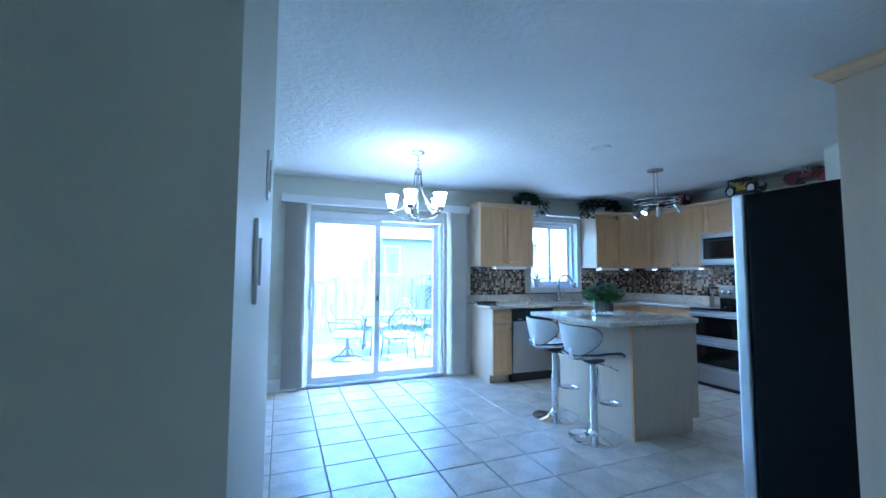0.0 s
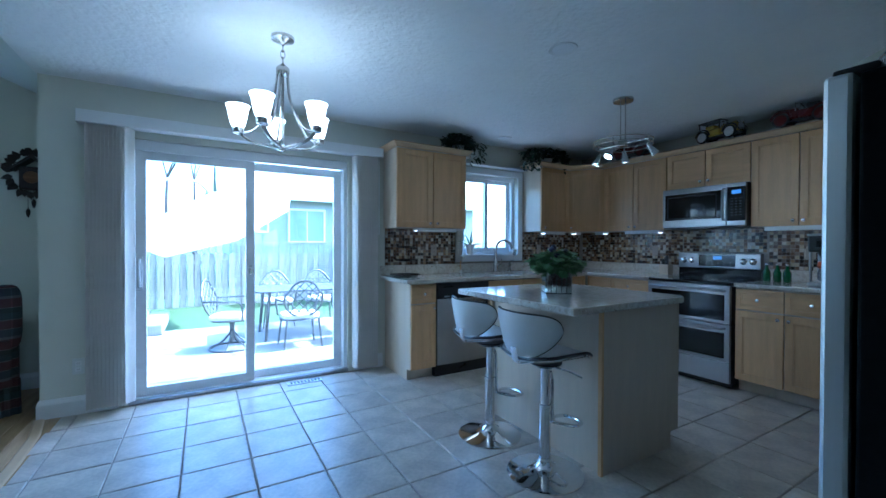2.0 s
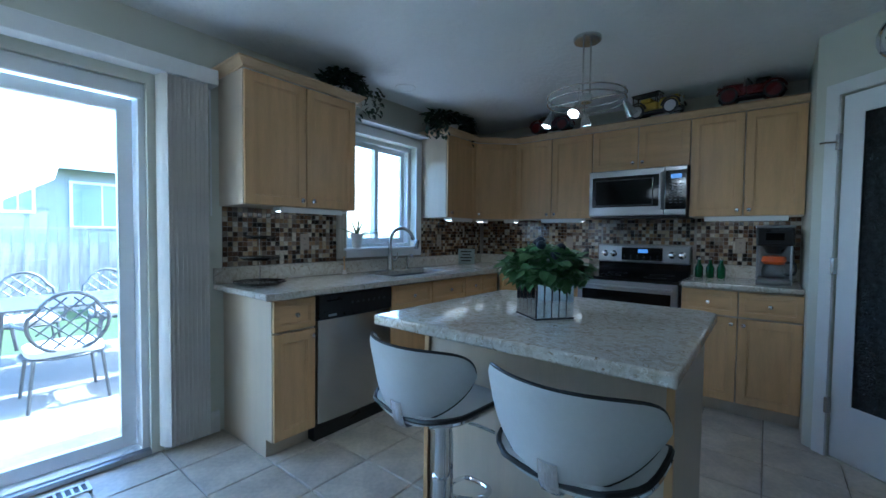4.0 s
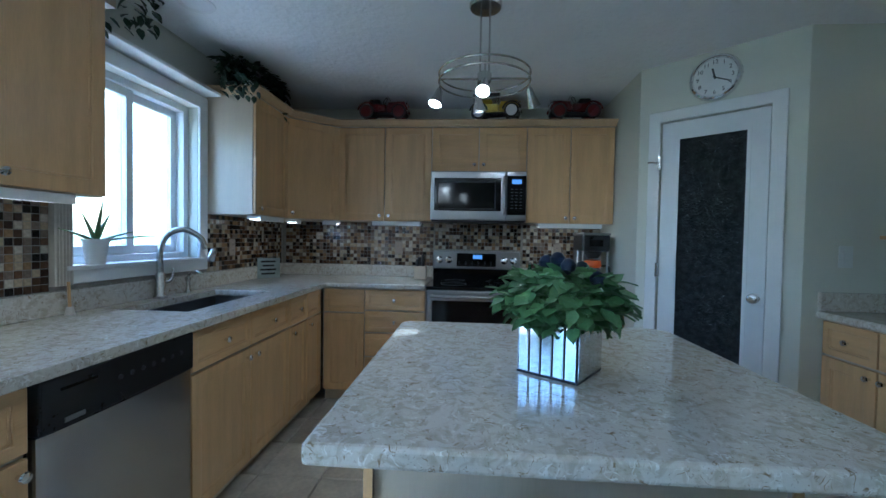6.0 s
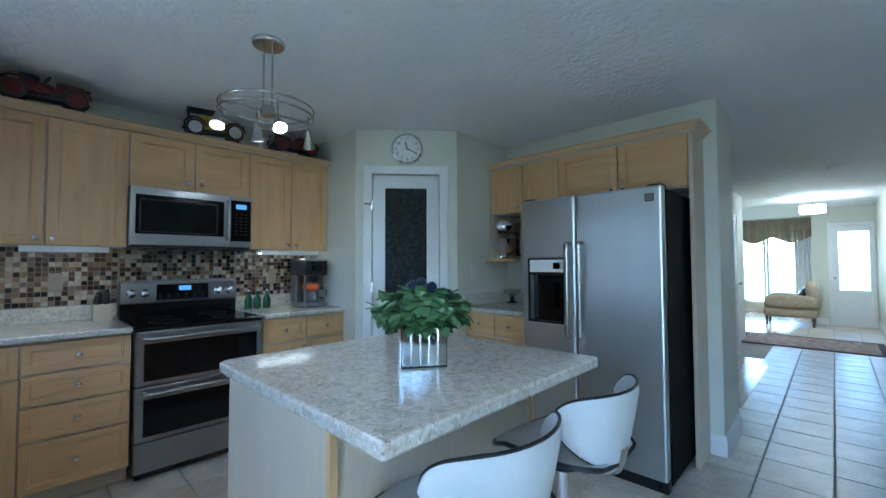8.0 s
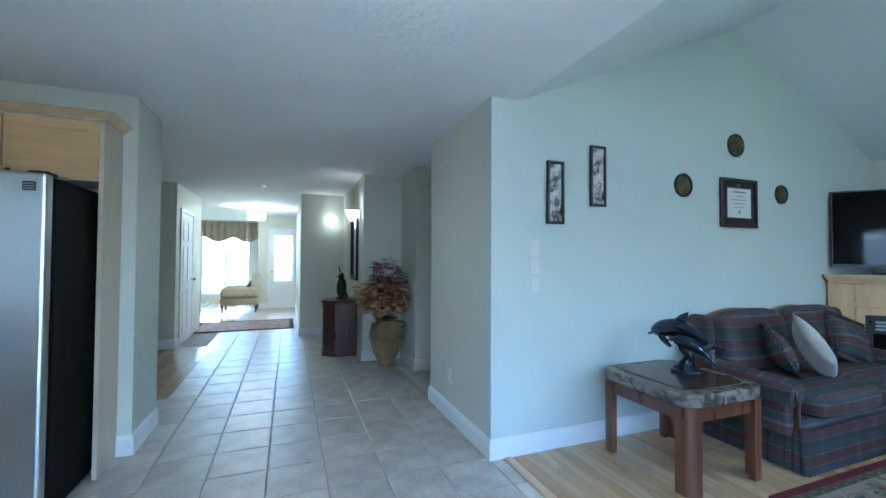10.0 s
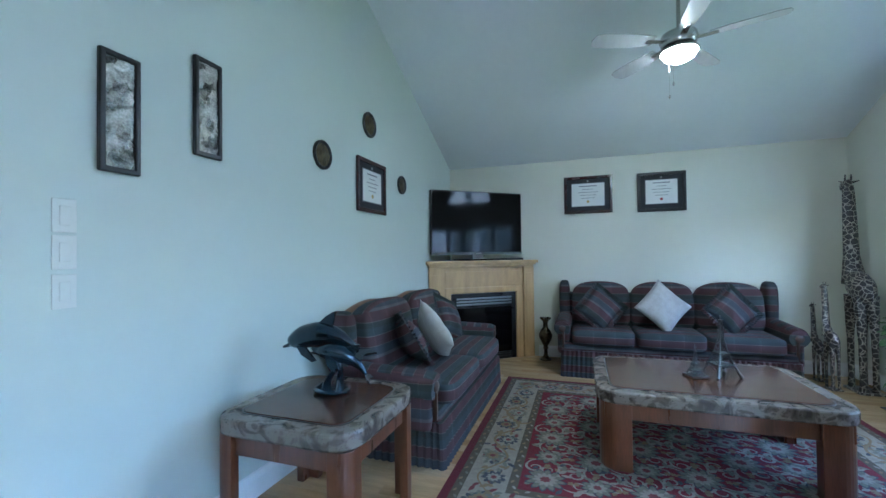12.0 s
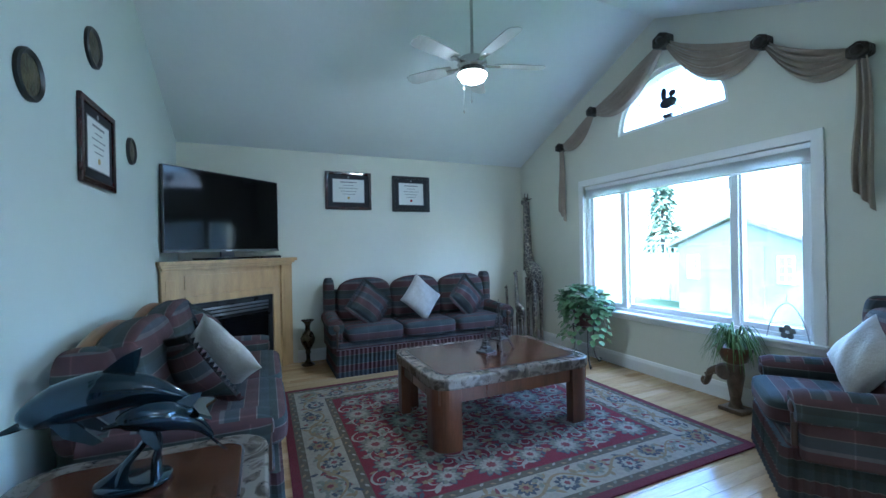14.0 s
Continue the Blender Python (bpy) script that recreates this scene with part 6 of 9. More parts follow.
def cushion(loc, rx, ry, rz, size, material, label, ruffle=False, thick=0.075):
    """A square scatter cushion standing on a corner or edge; flat in its own xz plane."""
    c = thing("cushion", label, "cushion", group="scatter cushions")
    c.matrix_basis = pose(*loc, rx, ry, rz)
    bm = B()
    n = 14
    for sg in (-1, 1):
        g = []
        for i in range(n + 1):
            u = 2 * i / n - 1
            col = []
            for j in range(n + 1):
                v = 2 * j / n - 1
                t = max(0.0, (1 - abs(u) ** 2.4)) ** 0.55 * max(0.0, (1 - abs(v) ** 2.4)) ** 0.55
                col.append(bm.verts.new((size * u * (1 - 0.07 * (1 - v * v)), sg * thick * t + 0.006 * math.sin(7 * u + 5 * v) * t, size * v * (1 - 0.07 * (1 - u * u)))))
            g.append(col)
        for i in range(n):
            for j in range(n):
                bm.faces.new((g[i][j], g[i + 1][j], g[i + 1][j + 1], g[i][j + 1]))
    bmesh.ops.remove_doubles(bm, verts=bm.verts, dist=0.0004)
    part("cover", bm, material, c, smooth="all")
    if ruffle:
        bm = B()
        ring = []
        for q in range(4):
            for k in range(28):
                t = 2 * k / 28 - 1
                ring.append(((t, -1), (1, t), (-t, 1), (-1, -t))[q])
        a, b_ = [], []
        for k, (u, v) in enumerate(ring):
            w = 0.014 * (1 if k % 2 else -1)
            a.append(bm.verts.new((size * 0.97 * u, 0.0, size * 0.97 * v)))
            b_.append(bm.verts.new((size * 0.97 * u + 0.045 * u, w, size * 0.97 * v + 0.045 * v)))
        for k in range(len(ring)):
            bm.faces.new((a[k], a[(k + 1) % len(ring)], b_[(k + 1) % len(ring)], b_[k]))
        part("ruffle", bm, M_PLAID, c, "gathered plaid ruffle")
    return c


cushion((-3.40, 4.15, 0.68), -22, 40, 90, 0.17, M_PLAID, "plaid scatter cushion with a ruffled edge on the sofa", True)
cushion((-3.38, 4.74, 0.715), -24, 42, 90, 0.205, M_SATIN, "cream satin scatter cushion on the sofa")
cushion((-3.40, 5.34, 0.68), -22, 48, 90, 0.17, M_PLAID, "plaid scatter cushion with a ruffled edge on the sofa", True)
cushion((-2.50, 2.75, 0.67), -28, 20, 165, 0.175, M_PLAID, "plaid scatter cushion with a ruffled edge on the loveseat", True)
cushion((-1.74, 2.88, 0.675), -32, 30, 205, 0.215, M_SATIN, "cream satin scatter cushion on the loveseat")
cushion((-1.50, 2.78, 0.66), -30, 12, 215, 0.175, M_PLAID, "plaid scatter cushion with a ruffled edge on the loveseat", True)
cushion((-0.10, 5.93, 0.67), -28, 30, -52, 0.185, M_SATIN, "cream satin scatter cushion on the armchair")

# fireplace across the corner
FA, FB = Vector((-3.0, SY, 0)), Vector((WX, 3.45, 0))
FD = (FB - FA).normalized()
FN = Vector((-FD.y, FD.x, 0)) if Vector((-FD.y, FD.x, 0)).x > 0 else Vector((FD.y, -FD.x, 0))
FL = (FB - FA).length
FP = lambda u, v, w: tuple(FA + FD * u + FN * w + Vector((0, 0, v)))
M_OAKP = mat("light oak mantel", (0.56, 0.37, 0.17), 0.33, var=0.12, scale=3, stretch=(5, 5, 0.9), coat=0.25)
fp = thing("fireplace", "light oak corner fireplace with a black gas firebox", "fireplace")
part("chimney_breast", prism(B(), rect(0.07, 0.0, FL - 0.05, 1.13), FP, -0.10, -0.055, [rect(0.33, 0.0, 1.20, 0.815)]), M_OAKP, fp, "light oak surround", bevel=0.003)
for u0, u1 in ((0.06, 0.20), (FL - 0.19, FL - 0.045)):
    part("pilaster", prism(B(), rect(u0, 0.0, u1, 1.12), FP, -0.055, -0.025), M_OAKP, fp, bevel=0.006)
    part("pilaster_panel", prism(B(), rect(u0 + 0.03, 0.12, u1 - 0.03, 1.04), FP, -0.025, -0.019), M_OAKP, fp, bevel=0.003)
part("inner_moulding", prism(B(), [(0.26, 0.0), (0.33, 0.0), (0.33, 0.815), (1.20, 0.815), (1.20, 0.0), (1.27, 0.0), (1.27, 0.885), (0.26, 0.885)], FP, -0.055, -0.035), M_OAKP, fp, bevel=0.006)
part("frieze_panel", prism(B(), rect(0.26, 0.945, 1.27, 1.07), FP, -0.055, -0.043), M_OAKP, fp, bevel=0.005)
for z0, z1, w in ((1.12, 1.145, -0.005), (1.145, 1.165, 0.015), (1.165, 1.20, 0.035)):
    part("mantel_shelf", prism(B(), [(0.05 - w, z0), (FL - 0.05 + w, z0), (FL - 0.05 + w, z1), (0.05 - w, z1)], FP, -0.36, w), M_OAKP, fp, bevel=0.005)
fb = part("firebox", prism(B(), rect(0.335, 0.005, 1.195, 0.81), FP, -0.075, -0.045, [rect(0.385, 0.09, 1.145, 0.64)]), M_BLACK, fp, "black metal firebox front", bevel=0.003)
part("firebox_back", prism(B(), rect(0.36, 0.02, 1.17, 0.80), FP, -0.30, -0.26), M_BLACK, fb)
part("fire_glass", prism(B(), rect(0.385, 0.09, 1.145, 0.64), FP, -0.064, -0.060), M_BLACKG, fb, "dark firebox glass")
for k in range(3):
    part("louvre", prism(B(), rect(0.40, 0.672 + 0.034 * k, 1.13, 0.692 + 0.034 * k), FP, -0.05, -0.034), M_STEEL, fb, "steel louvre slat", bevel=0.002)
for k in range(2):
    part("louvre", prism(B(), rect(0.40, 0.03 + 0.026 * k, 1.13, 0.045 + 0.026 * k), FP, -0.05, -0.036), M_BLACK, fb, bevel=0.002)
tv = thing("television", "black flat-screen television on the mantel", "television")
part("panel", prism(B(), rect(0.10, 1.275, 1.30, 2.025), FP, -0.10, -0.06), M_BLACK, tv, bevel=0.004)
part("screen", prism(B(), rect(0.112, 1.30, 1.288, 2.013), FP, -0.06, -0.058), mat("black screen glass", (0.004, 0.004, 0.005), 0.04, var=0.1), tv, "glossy black screen")
bpy.data.materials["black screen glass"].node_tree.nodes["Principled BSDF"].inputs["Specular IOR Level"].default_value = 0.2
M_TVGREY = mat("dark silver plastic", (0.10, 0.10, 0.105), 0.35, var=0.1)
part("bezel_bar", prism(B(), rect(0.10, 1.275, 1.30, 1.297), FP, -0.06, -0.055), M_TVGREY, tv, "silver lower edge")
part("stand_neck", prism(B(), rect(0.63, 1.225, 0.77, 1.28), FP, -0.095, -0.07), M_TVGREY, tv)
part("stand_foot", prism(B(), rect(0.42, 1.2015, 0.98, 1.222), FP, -0.19, 0.005), M_BLACKG, tv, "glossy stand foot", bevel=0.008)
part("logo_bar", prism(B(), rect(0.67, 1.282, 0.73, 1.290), FP, -0.055, -0.0535), M_TRIM, tv)
bx = thing("media_box", "slim black media box on the mantel", "media box")
part("case", prism(B(), rect(1.06, 1.2015, 1.30, 1.225), FP, -0.17, -0.02), M_BLACK, bx, bevel=0.004)

# tables
def rounded(x0, y0, x1, y1, r, n=6):
    out = []
    for cx, cy, a0 in ((x1 - r, y1 - r, 0), (x0 + r, y1 - r, 90), (x0 + r, y0 + r, 180), (x1 - r, y0 + r, 270)):
        out += [(cx + r * math.cos(radians(a0 + 90 * k / n)), cy + r * math.sin(radians(a0 + 90 * k / n))) for k in range(n + 1)]
    return out


def stone_table(name, label, loc, wx, wy, hz, leg):
    """Marble rim, cherry inset, and legs bent round the four corners."""
    t = thing(name, label, "table", loc, group="marble-edged tables")
    part("marble_rim", prism(B(), rounded(-wx, -wy, wx, wy, 0.13), XY, hz - 0.085, hz - 0.012, [rounded(-wx + 0.10, -wy + 0.10, wx - 0.10, wy - 0.10, 0.06)]), M_MARBLE, t, "brown-grey marble rim", bevel=0.012)
    part("wood_panel", prism(B(), rounded(-wx + 0.085, -wy + 0.085, wx - 0.085, wy - 0.085, 0.07), XY, hz - 0.03, hz - 0.006), M_CHERRYT, t, "polished cherry inset", bevel=0.004)
    part("inlay_line", prism(B(), rounded(-wx + 0.078, -wy + 0.078, wx - 0.078, wy - 0.078, 0.075), XY, hz - 0.013, hz - 0.009, [rounded(-wx + 0.086, -wy + 0.086, wx - 0.086, wy - 0.086, 0.069)]), M_BLACK, t, "thin dark inlay line")
    part("apron", prism(B(), rect(-wx + 0.045, -wy + 0.045, wx - 0.045, wy - 0.045), XY, hz - 0.18, hz - 0.086, [rect(-wx + 0.075, -wy + 0.075, wx - 0.075, wy - 0.075)]), M_CHERRY, t, bevel=0.003)
    th, ins, rad = leg * 0.42, 0.02, min(0.11, leg * 0.6)
    for sx in (-1, 1):
        for sy in (-1, 1):
            arc = [(rad - rad * math.cos(radians(90 * k / 8)), rad - rad * math.sin(radians(90 * k / 8))) for k in range(9)]
            out = [(0.0, leg)] + arc + [(leg, 0.0), (leg, th), (th, th), (th, leg)]
            loop = [(sx * (wx - ins - u), sy * (wy - ins - v)) for u, v in out]
            lg = part("leg", prism(B(), loop, XY, 0.0, hz - 0.0865), M_CHERRY, t, "dark cherry corner leg", bevel=0.003)
            q = rad * 0.2929 + 0.0
            seam = [(sx * (wx - ins - q + 0.002), sy * (wy - ins - q - 0.004)), (sx * (wx - ins - q - 0.004), sy * (wy - ins - q + 0.002)), (sx * (wx - ins - q - 0.012), sy * (wy - ins - q - 0.012))]
            part("seam", prism(B(), seam, XY, 0.002, hz - 0.088), M_BLACK, lg)
    return t


stone_table("coffee_table", "cherry coffee table with a marble rim on the rug", (-1.75, 4.66, 0.013), 0.45, 0.625, 0.47, 0.17)
stone_table("end_table", "cherry end table with a marble rim beside the loveseat", (-0.47, 2.765, 0), 0.345, 0.36, 0.585, 0.10)

# rug
RX, RY = 1.187, 1.335


def wool(name, col):
    return mat(name, col, 0.95, var=0.14, scale=40, bump=0.5, bscale=350)


W_RED, W_EDGE, W_CREAM = wool("crimson wool", (0.155, 0.010, 0.023)), wool("maroon edge wool", (0.12, 0.010, 0.02)), wool("cream border wool", (0.31, 0.275, 0.215))
W_GUARD, W_SAGE, W_PALE = wool("olive brown wool", (0.10, 0.085, 0.055)), wool("sage wool", (0.18, 0.175, 0.135)), wool("pale grey wool", (0.31, 0.285, 0.235))
W_GOLD, W_NAVY, W_ROSE = wool("old gold wool", (0.24, 0.17, 0.09)), wool("slate wool", (0.06, 0.065, 0.08)), wool("rose wool", (0.17, 0.04, 0.045))


def flat(bm, pts, z):
    bm.faces.new([bm.verts.new((x, y, z)) for x, y in pts])


def star(bm, cx, cy, r, n, z, inner=0.6, rot=0.0, squash=1.0):
    """A pointed blossom outline, as a fan of petals."""
    for k in range(n):
        a0 = rot + 2 * math.pi * k / n
        h = math.pi / n
        q = [(0.0, 0.0)] + [(rr * math.cos(a0 + da), rr * math.sin(a0 + da)) for da, rr in ((-h, r * inner), (-h * 0.55, r * 0.86), (0.0, r), (h * 0.55, r * 0.86), (h, r * inner))]
        flat(bm, [(cx + x, cy + squash * y) for x, y in q], z)


def ribbon(bm, pts, w, z):
    """A flat strip along pts, thinner at both ends."""
    n = len(pts) - 1
    rows = []
    for k, (x, y) in enumerate(pts):
        a, b = pts[max(0, k - 1)], pts[min(n, k + 1)]
        dx, dy = b[0] - a[0], b[1] - a[1]
        ln = math.hypot(dx, dy) or 1.0
        q = w * (0.35 + 0.65 * math.sin(math.pi * k / n))
        rows.append((bm.verts.new((x - dy / ln * q, y + dx / ln * q, z)), bm.verts.new((x + dy / ln * q, y - dx / ln * q, z))))
    for a, b in zip(rows, rows[1:]):
        bm.faces.new((a[0], a[1], b[1], b[0]))


def sprig(bm, x, y, a, ln, wd, z):
    """One curved pointed leaf."""
    out = [(0, 0), (0.25, 0.42), (0.6, 0.5), (1.0, 0.12), (0.7, -0.22), (0.3, -0.3)]
    c, s = math.cos(a), math.sin(a)
    flat(bm, [(x + ln * u * c - wd * v * s, y + ln * u * s + wd * v * c) for u, v in out], z)


def rug():
    g = thing("rug", "crimson and cream floral wool area rug", "rug", (-1.775, 4.57, 0))
    ring = lambda a, b: prism(B(), rect(-RX + a, -RY + a, RX - a, RY - a), XY, 0.001, 0.0115, [rect(-RX + b, -RY + b, RX - b, RY - b)])
    part("edge", ring(0.0, 0.05), W_EDGE, g, "maroon edge band")
    part("outer_guard", ring(0.05, 0.10), W_GUARD, g, "olive brown guard band")
    part("border", ring(0.10, 0.33), W_CREAM, g, "cream border band")
    part("inner_guard", ring(0.33, 0.385), W_GUARD, g, "olive brown guard band")
    part("field", box(B(), -RX + 0.385, -RY + 0.385, 0.001, RX - 0.385, RY - 0.385, 0.0115), W_RED, g, "crimson field")
    b = {k: B() for k in ("vine", "petal", "heart", "eye", "leaf", "dark", "gold")}
    r_ = random.Random(17)
    Z1, Z2, Z3, Z4 = 0.0122, 0.0128, 0.0134, 0.0140
    hx, hy = RX - 0.385, RY - 0.385
    nx, ny = 6, 7
    sx, sy = 2 * hx / nx, 2 * hy / ny
    for i in range(nx):
        for j in range(ny):
            cx, cy = -hx + sx * (i + 0.5), -hy + sy * (j + 0.5)
            odd = (i + j) % 2
            r = 0.108 if odd else 0.080
            n = 12 if odd else 9
            star(b["dark"], cx, cy, r * 1.13, n, Z1 + 0.0002, 0.66, 0.3 * i)
            star(b["petal"], cx, cy, r, n, Z2, 0.62, 0.3 * i)
            star(b["heart"], cx, cy, r * 0.66, n, Z3, 0.66, 0.3 * i + 0.26)
            star(b["eye"], cx, cy, r * 0.30, 7, Z4, 0.7)
            # four scrolls leave each blossom and curl towards its neighbours
            for q in range(4):
                a0 = math.pi / 4 + math.pi / 2 * q + 0.2 * (1 if odd else -1)
                sg = 1 if (q + odd) % 2 else -1
                pts, x, y, a = [], cx + r * 0.9 * math.cos(a0), cy + r * 0.9 * math.sin(a0), a0
                for k in range(22):
                    if abs(x) > hx - 0.012 or abs(y) > hy - 0.012:
                        break
                    pts.append((x, y))
                    a += sg * (0.04 + 0.030 * k)
                    x, y = x + 0.0165 * math.cos(a), y + 0.0165 * math.sin(a)
                    if k in (3, 7, 11) and abs(x) < hx - 0.06 and abs(y) < hy - 0.06:
                        sprig(b["leaf" if k != 7 else "vine"], x, y, a - sg * 0.9, 0.062, 0.034, Z1 + 0.0003)
                if len(pts) > 5:
                    ribbon(b["vine"], pts, 0.0085, Z1)
            for q in range(4):
                a0 = math.pi / 2 * q
                x, y = cx + (r + 0.028) * math.cos(a0), cy + (r + 0.028) * math.sin(a0)
                if abs(x) < hx - 0.05 and abs(y) < hy - 0.05:
                    star(b["gold"], x, y, 0.020, 5, Z2, 0.55, a0)
    # border: a waving vine with palmettes in its bays
    m = 0.215
    for ax, ln, off, cnt in (("x", RX - m, RY - m, 9), ("y", RY - m, RX - m, 11)):
        for sg in (-1, 1):
            P = (lambda u, v, o=off, s_=sg: (u, s_ * o + v)) if ax == "x" else (lambda u, v, o=off, s_=sg: (s_ * o + v, u))
            step = 2 * ln / (cnt - 1)
            ribbon(b["gold"], [P(-ln + 2 * ln * k / 120, 0.062 * math.sin(math.pi * (cnt - 1) * k / 120 + math.pi / 2)) for k in range(121)], 0.009, Z1)
            for k in range(cnt):
                u = -ln + step * k
                x, y = P(u, 0.028 * (1 if k % 2 else -1))
                star(b["dark" if k % 3 else "petal"], x, y, 0.072, 9, Z2, 0.6, 0.4 * k)
                star(b["heart" if k % 2 else "gold"], x, y, 0.045, 9, Z3, 0.66, 0.4 * k)
                star(b["eye"], x, y, 0.02, 6, Z4, 0.7)
                for d in (-1, 1):
                    for w in (0.06, 0.115):
                        if abs(u + d * w) < ln:
                            x, y = P(u + d * w, (0.05 if k % 2 else -0.05) * (1 if w < 0.1 else -0.6))
                            sprig(b["leaf" if w < 0.1 else "gold"], x, y, r_.uniform(0, 6.28), 0.052, 0.034, Z2)
    # loose leaves fill the ground between the scrolls
    for k in range(420):
        x, y = r_.uniform(-hx + 0.05, hx - 0.05), r_.uniform(-hy + 0.05, hy - 0.05)
        sprig(b[("dark", "gold", "leaf", "dark", "vine")[k % 5]], x, y, r_.uniform(0, 6.28), r_.uniform(0.04, 0.07), 0.034, Z1 - 0.0002 + 0.000001 * k)
    for k in range(640):
        u, v = r_.uniform(-1, 1), r_.uniform(-0.075, 0.075)
        x, y = (u * (RX - 0.17), r_.choice((-1, 1)) * (RY - m) + v) if k % 2 else (r_.choice((-1, 1)) * (RX - m) + v, u * (RY - 0.17))
        sprig(b[("dark", "gold", "leaf", "eye", "gold")[k % 5]], x, y, r_.uniform(0, 6.28), r_.uniform(0.04, 0.075), 0.032, Z1 - 0.0004 + 0.0000005 * k)
    # guards: small leaves in a row
    for d, tone in ((0.075, "leaf"), (0.3575, "heart")):
        for ax, ln, off in (("x", RX - d, RY - d), ("y", RY - d, RX - d)):
            cnt = int(2 * ln / 0.058)
            for sg in (-1, 1):
                for k in range(cnt):
                    u = -ln + 2 * ln * (k + 0.2) / cnt
                    x, y = (u, sg * off) if ax == "x" else (sg * off, u)
                    sprig(b[tone if k % 2 else "gold"], x, y, (0.5 if k % 2 else -0.5) + (0 if ax == "x" else math.pi / 2), 0.036, 0.022, Z2)
    for key, nm, m_, lb in (("vine", "vine_pattern", W_PALE, "pale grey scrolling vines"), ("petal", "petal_pattern", W_SAGE, "sage blossom petals"), ("heart", "blossom_pattern", W_PALE, "pale blossom centres"),
                            ("eye", "eye_pattern", W_ROSE, "rose blossom eyes"), ("leaf", "leaf_pattern", W_SAGE, "sage curled leaves"), ("dark", "palmette_pattern", W_NAVY, "slate palmettes"), ("gold", "gold_pattern", W_GOLD, "old gold vine and buds")):
        tagged(part(nm, b[key], m_, g), label=lb, kind="stuff")


rug()

# ceiling fan
fn = thing("ceiling_fan", "brushed nickel ceiling fan with grey blades and a lit bowl", "ceiling fan", (-1.80, 4.60, -0.072))
part("canopy", lathe(B(), [(0.02, 3.34), (0.06, 3.38), (0.07, 3.43), (0.07, 3.53)], 24), M_NICKEL, fn, smooth=True)
part("downrod", lathe(B(), [(0.012, 2.80), (0.012, 3.37)], 12), M_NICKEL, fn, smooth=True)
part("motor", lathe(B(), [(0.06, 2.685), (0.10, 2.70), (0.115, 2.735), (0.105, 2.775), (0.06, 2.80), (0.02, 2.815)], 32), M_NICKEL, fn, "nickel motor housing", smooth=True)
part("light_ring", lathe(B(), [(0.115, 2.655), (0.12, 2.665), (0.09, 2.69), (0.05, 2.695)], 32), M_NICKEL, fn, smooth=True)
part("light_bowl", lathe(B(), [(0.002, 2.595), (0.05, 2.602), (0.09, 2.625), (0.11, 2.656)], 28), mat("lit frosted bowl", (0.9, 0.9, 0.88), 0.3, emit=(1.0, 0.95, 0.87), strength=6.0), fn, "lit frosted glass bowl", smooth="all")
M_BLADE = mat("grey fan blade", (0.42, 0.43, 0.43), 0.4, var=0.08, scale=4, stretch=(1, 6, 1))
for k in range(5):
    mm = Matrix.Rotation(radians(2 + 72 * k), 4, "Z")
    bl = prism(B(), [(0.17, -0.045), (0.30, -0.062), (0.52, -0.066), (0.565, -0.05), (0.58, 0.0), (0.565, 0.05), (0.52, 0.066), (0.30, 0.062), (0.17, 0.045)], XY, -0.003, 0.004)
    bmesh.ops.transform(bl, matrix=mm @ Matrix.Translation((0, 0, 2.735)) @ Matrix.Rotation(radians(10), 4, "X"), verts=bl.verts)
    bo = part("blade", bl, M_BLADE, fn, "grey wooden blade", bevel=0.002)
    ir = box(B(), 0.09, -0.02, 2.725, 0.22, 0.02, 2.731, 0.002)
    bmesh.ops.transform(ir, matrix=mm, verts=ir.verts)
    part("blade_iron", ir, M_NICKEL, bo)
for x, z in ((-0.05, 2.40), (0.07, 2.44)):
    pc = part("pull_chain", tube(B(), [(x, -0.05, 2.66), (x, -0.05, z)], 0.0010, 5), M_NICKEL, fn)
    part("pull_bob", lathe(B(), [(0.003, -0.025), (0.007, -0.012), (0.004, 0.0)], 10, Matrix.Translation((x, -0.05, z))), M_NICKEL, pc, smooth=True)

# pictures and plates
M_FRAMEB = mat("black carved frame", (0.012, 0.011, 0.012), 0.35, var=0.2, scale=30)
M_FRAMER = mat("mahogany frame", (0.05, 0.012, 0.012), 0.25, var=0.3, scale=10, coat=0.3)
M_MATB = mat("dark mat board", (0.022, 0.024, 0.03), 0.8)
M_PAPER = mat("certificate paper", (0.74, 0.74, 0.72), 0.6, var=0.03)
M_PEWTER = mat("embossed pewter relief", (0.42, 0.41, 0.38), 0.28, metal=0.9, var=0.45, scale=14, bump=1.0, bscale=26)
M_GREY = mat("grey print", (0.28, 0.28, 0.29), 0.7)
M_SEAL = mat("red seal", (0.3, 0.02, 0.03), 0.5)
M_GOLD = mat("gold seal", (0.5, 0.36, 0.12), 0.4)


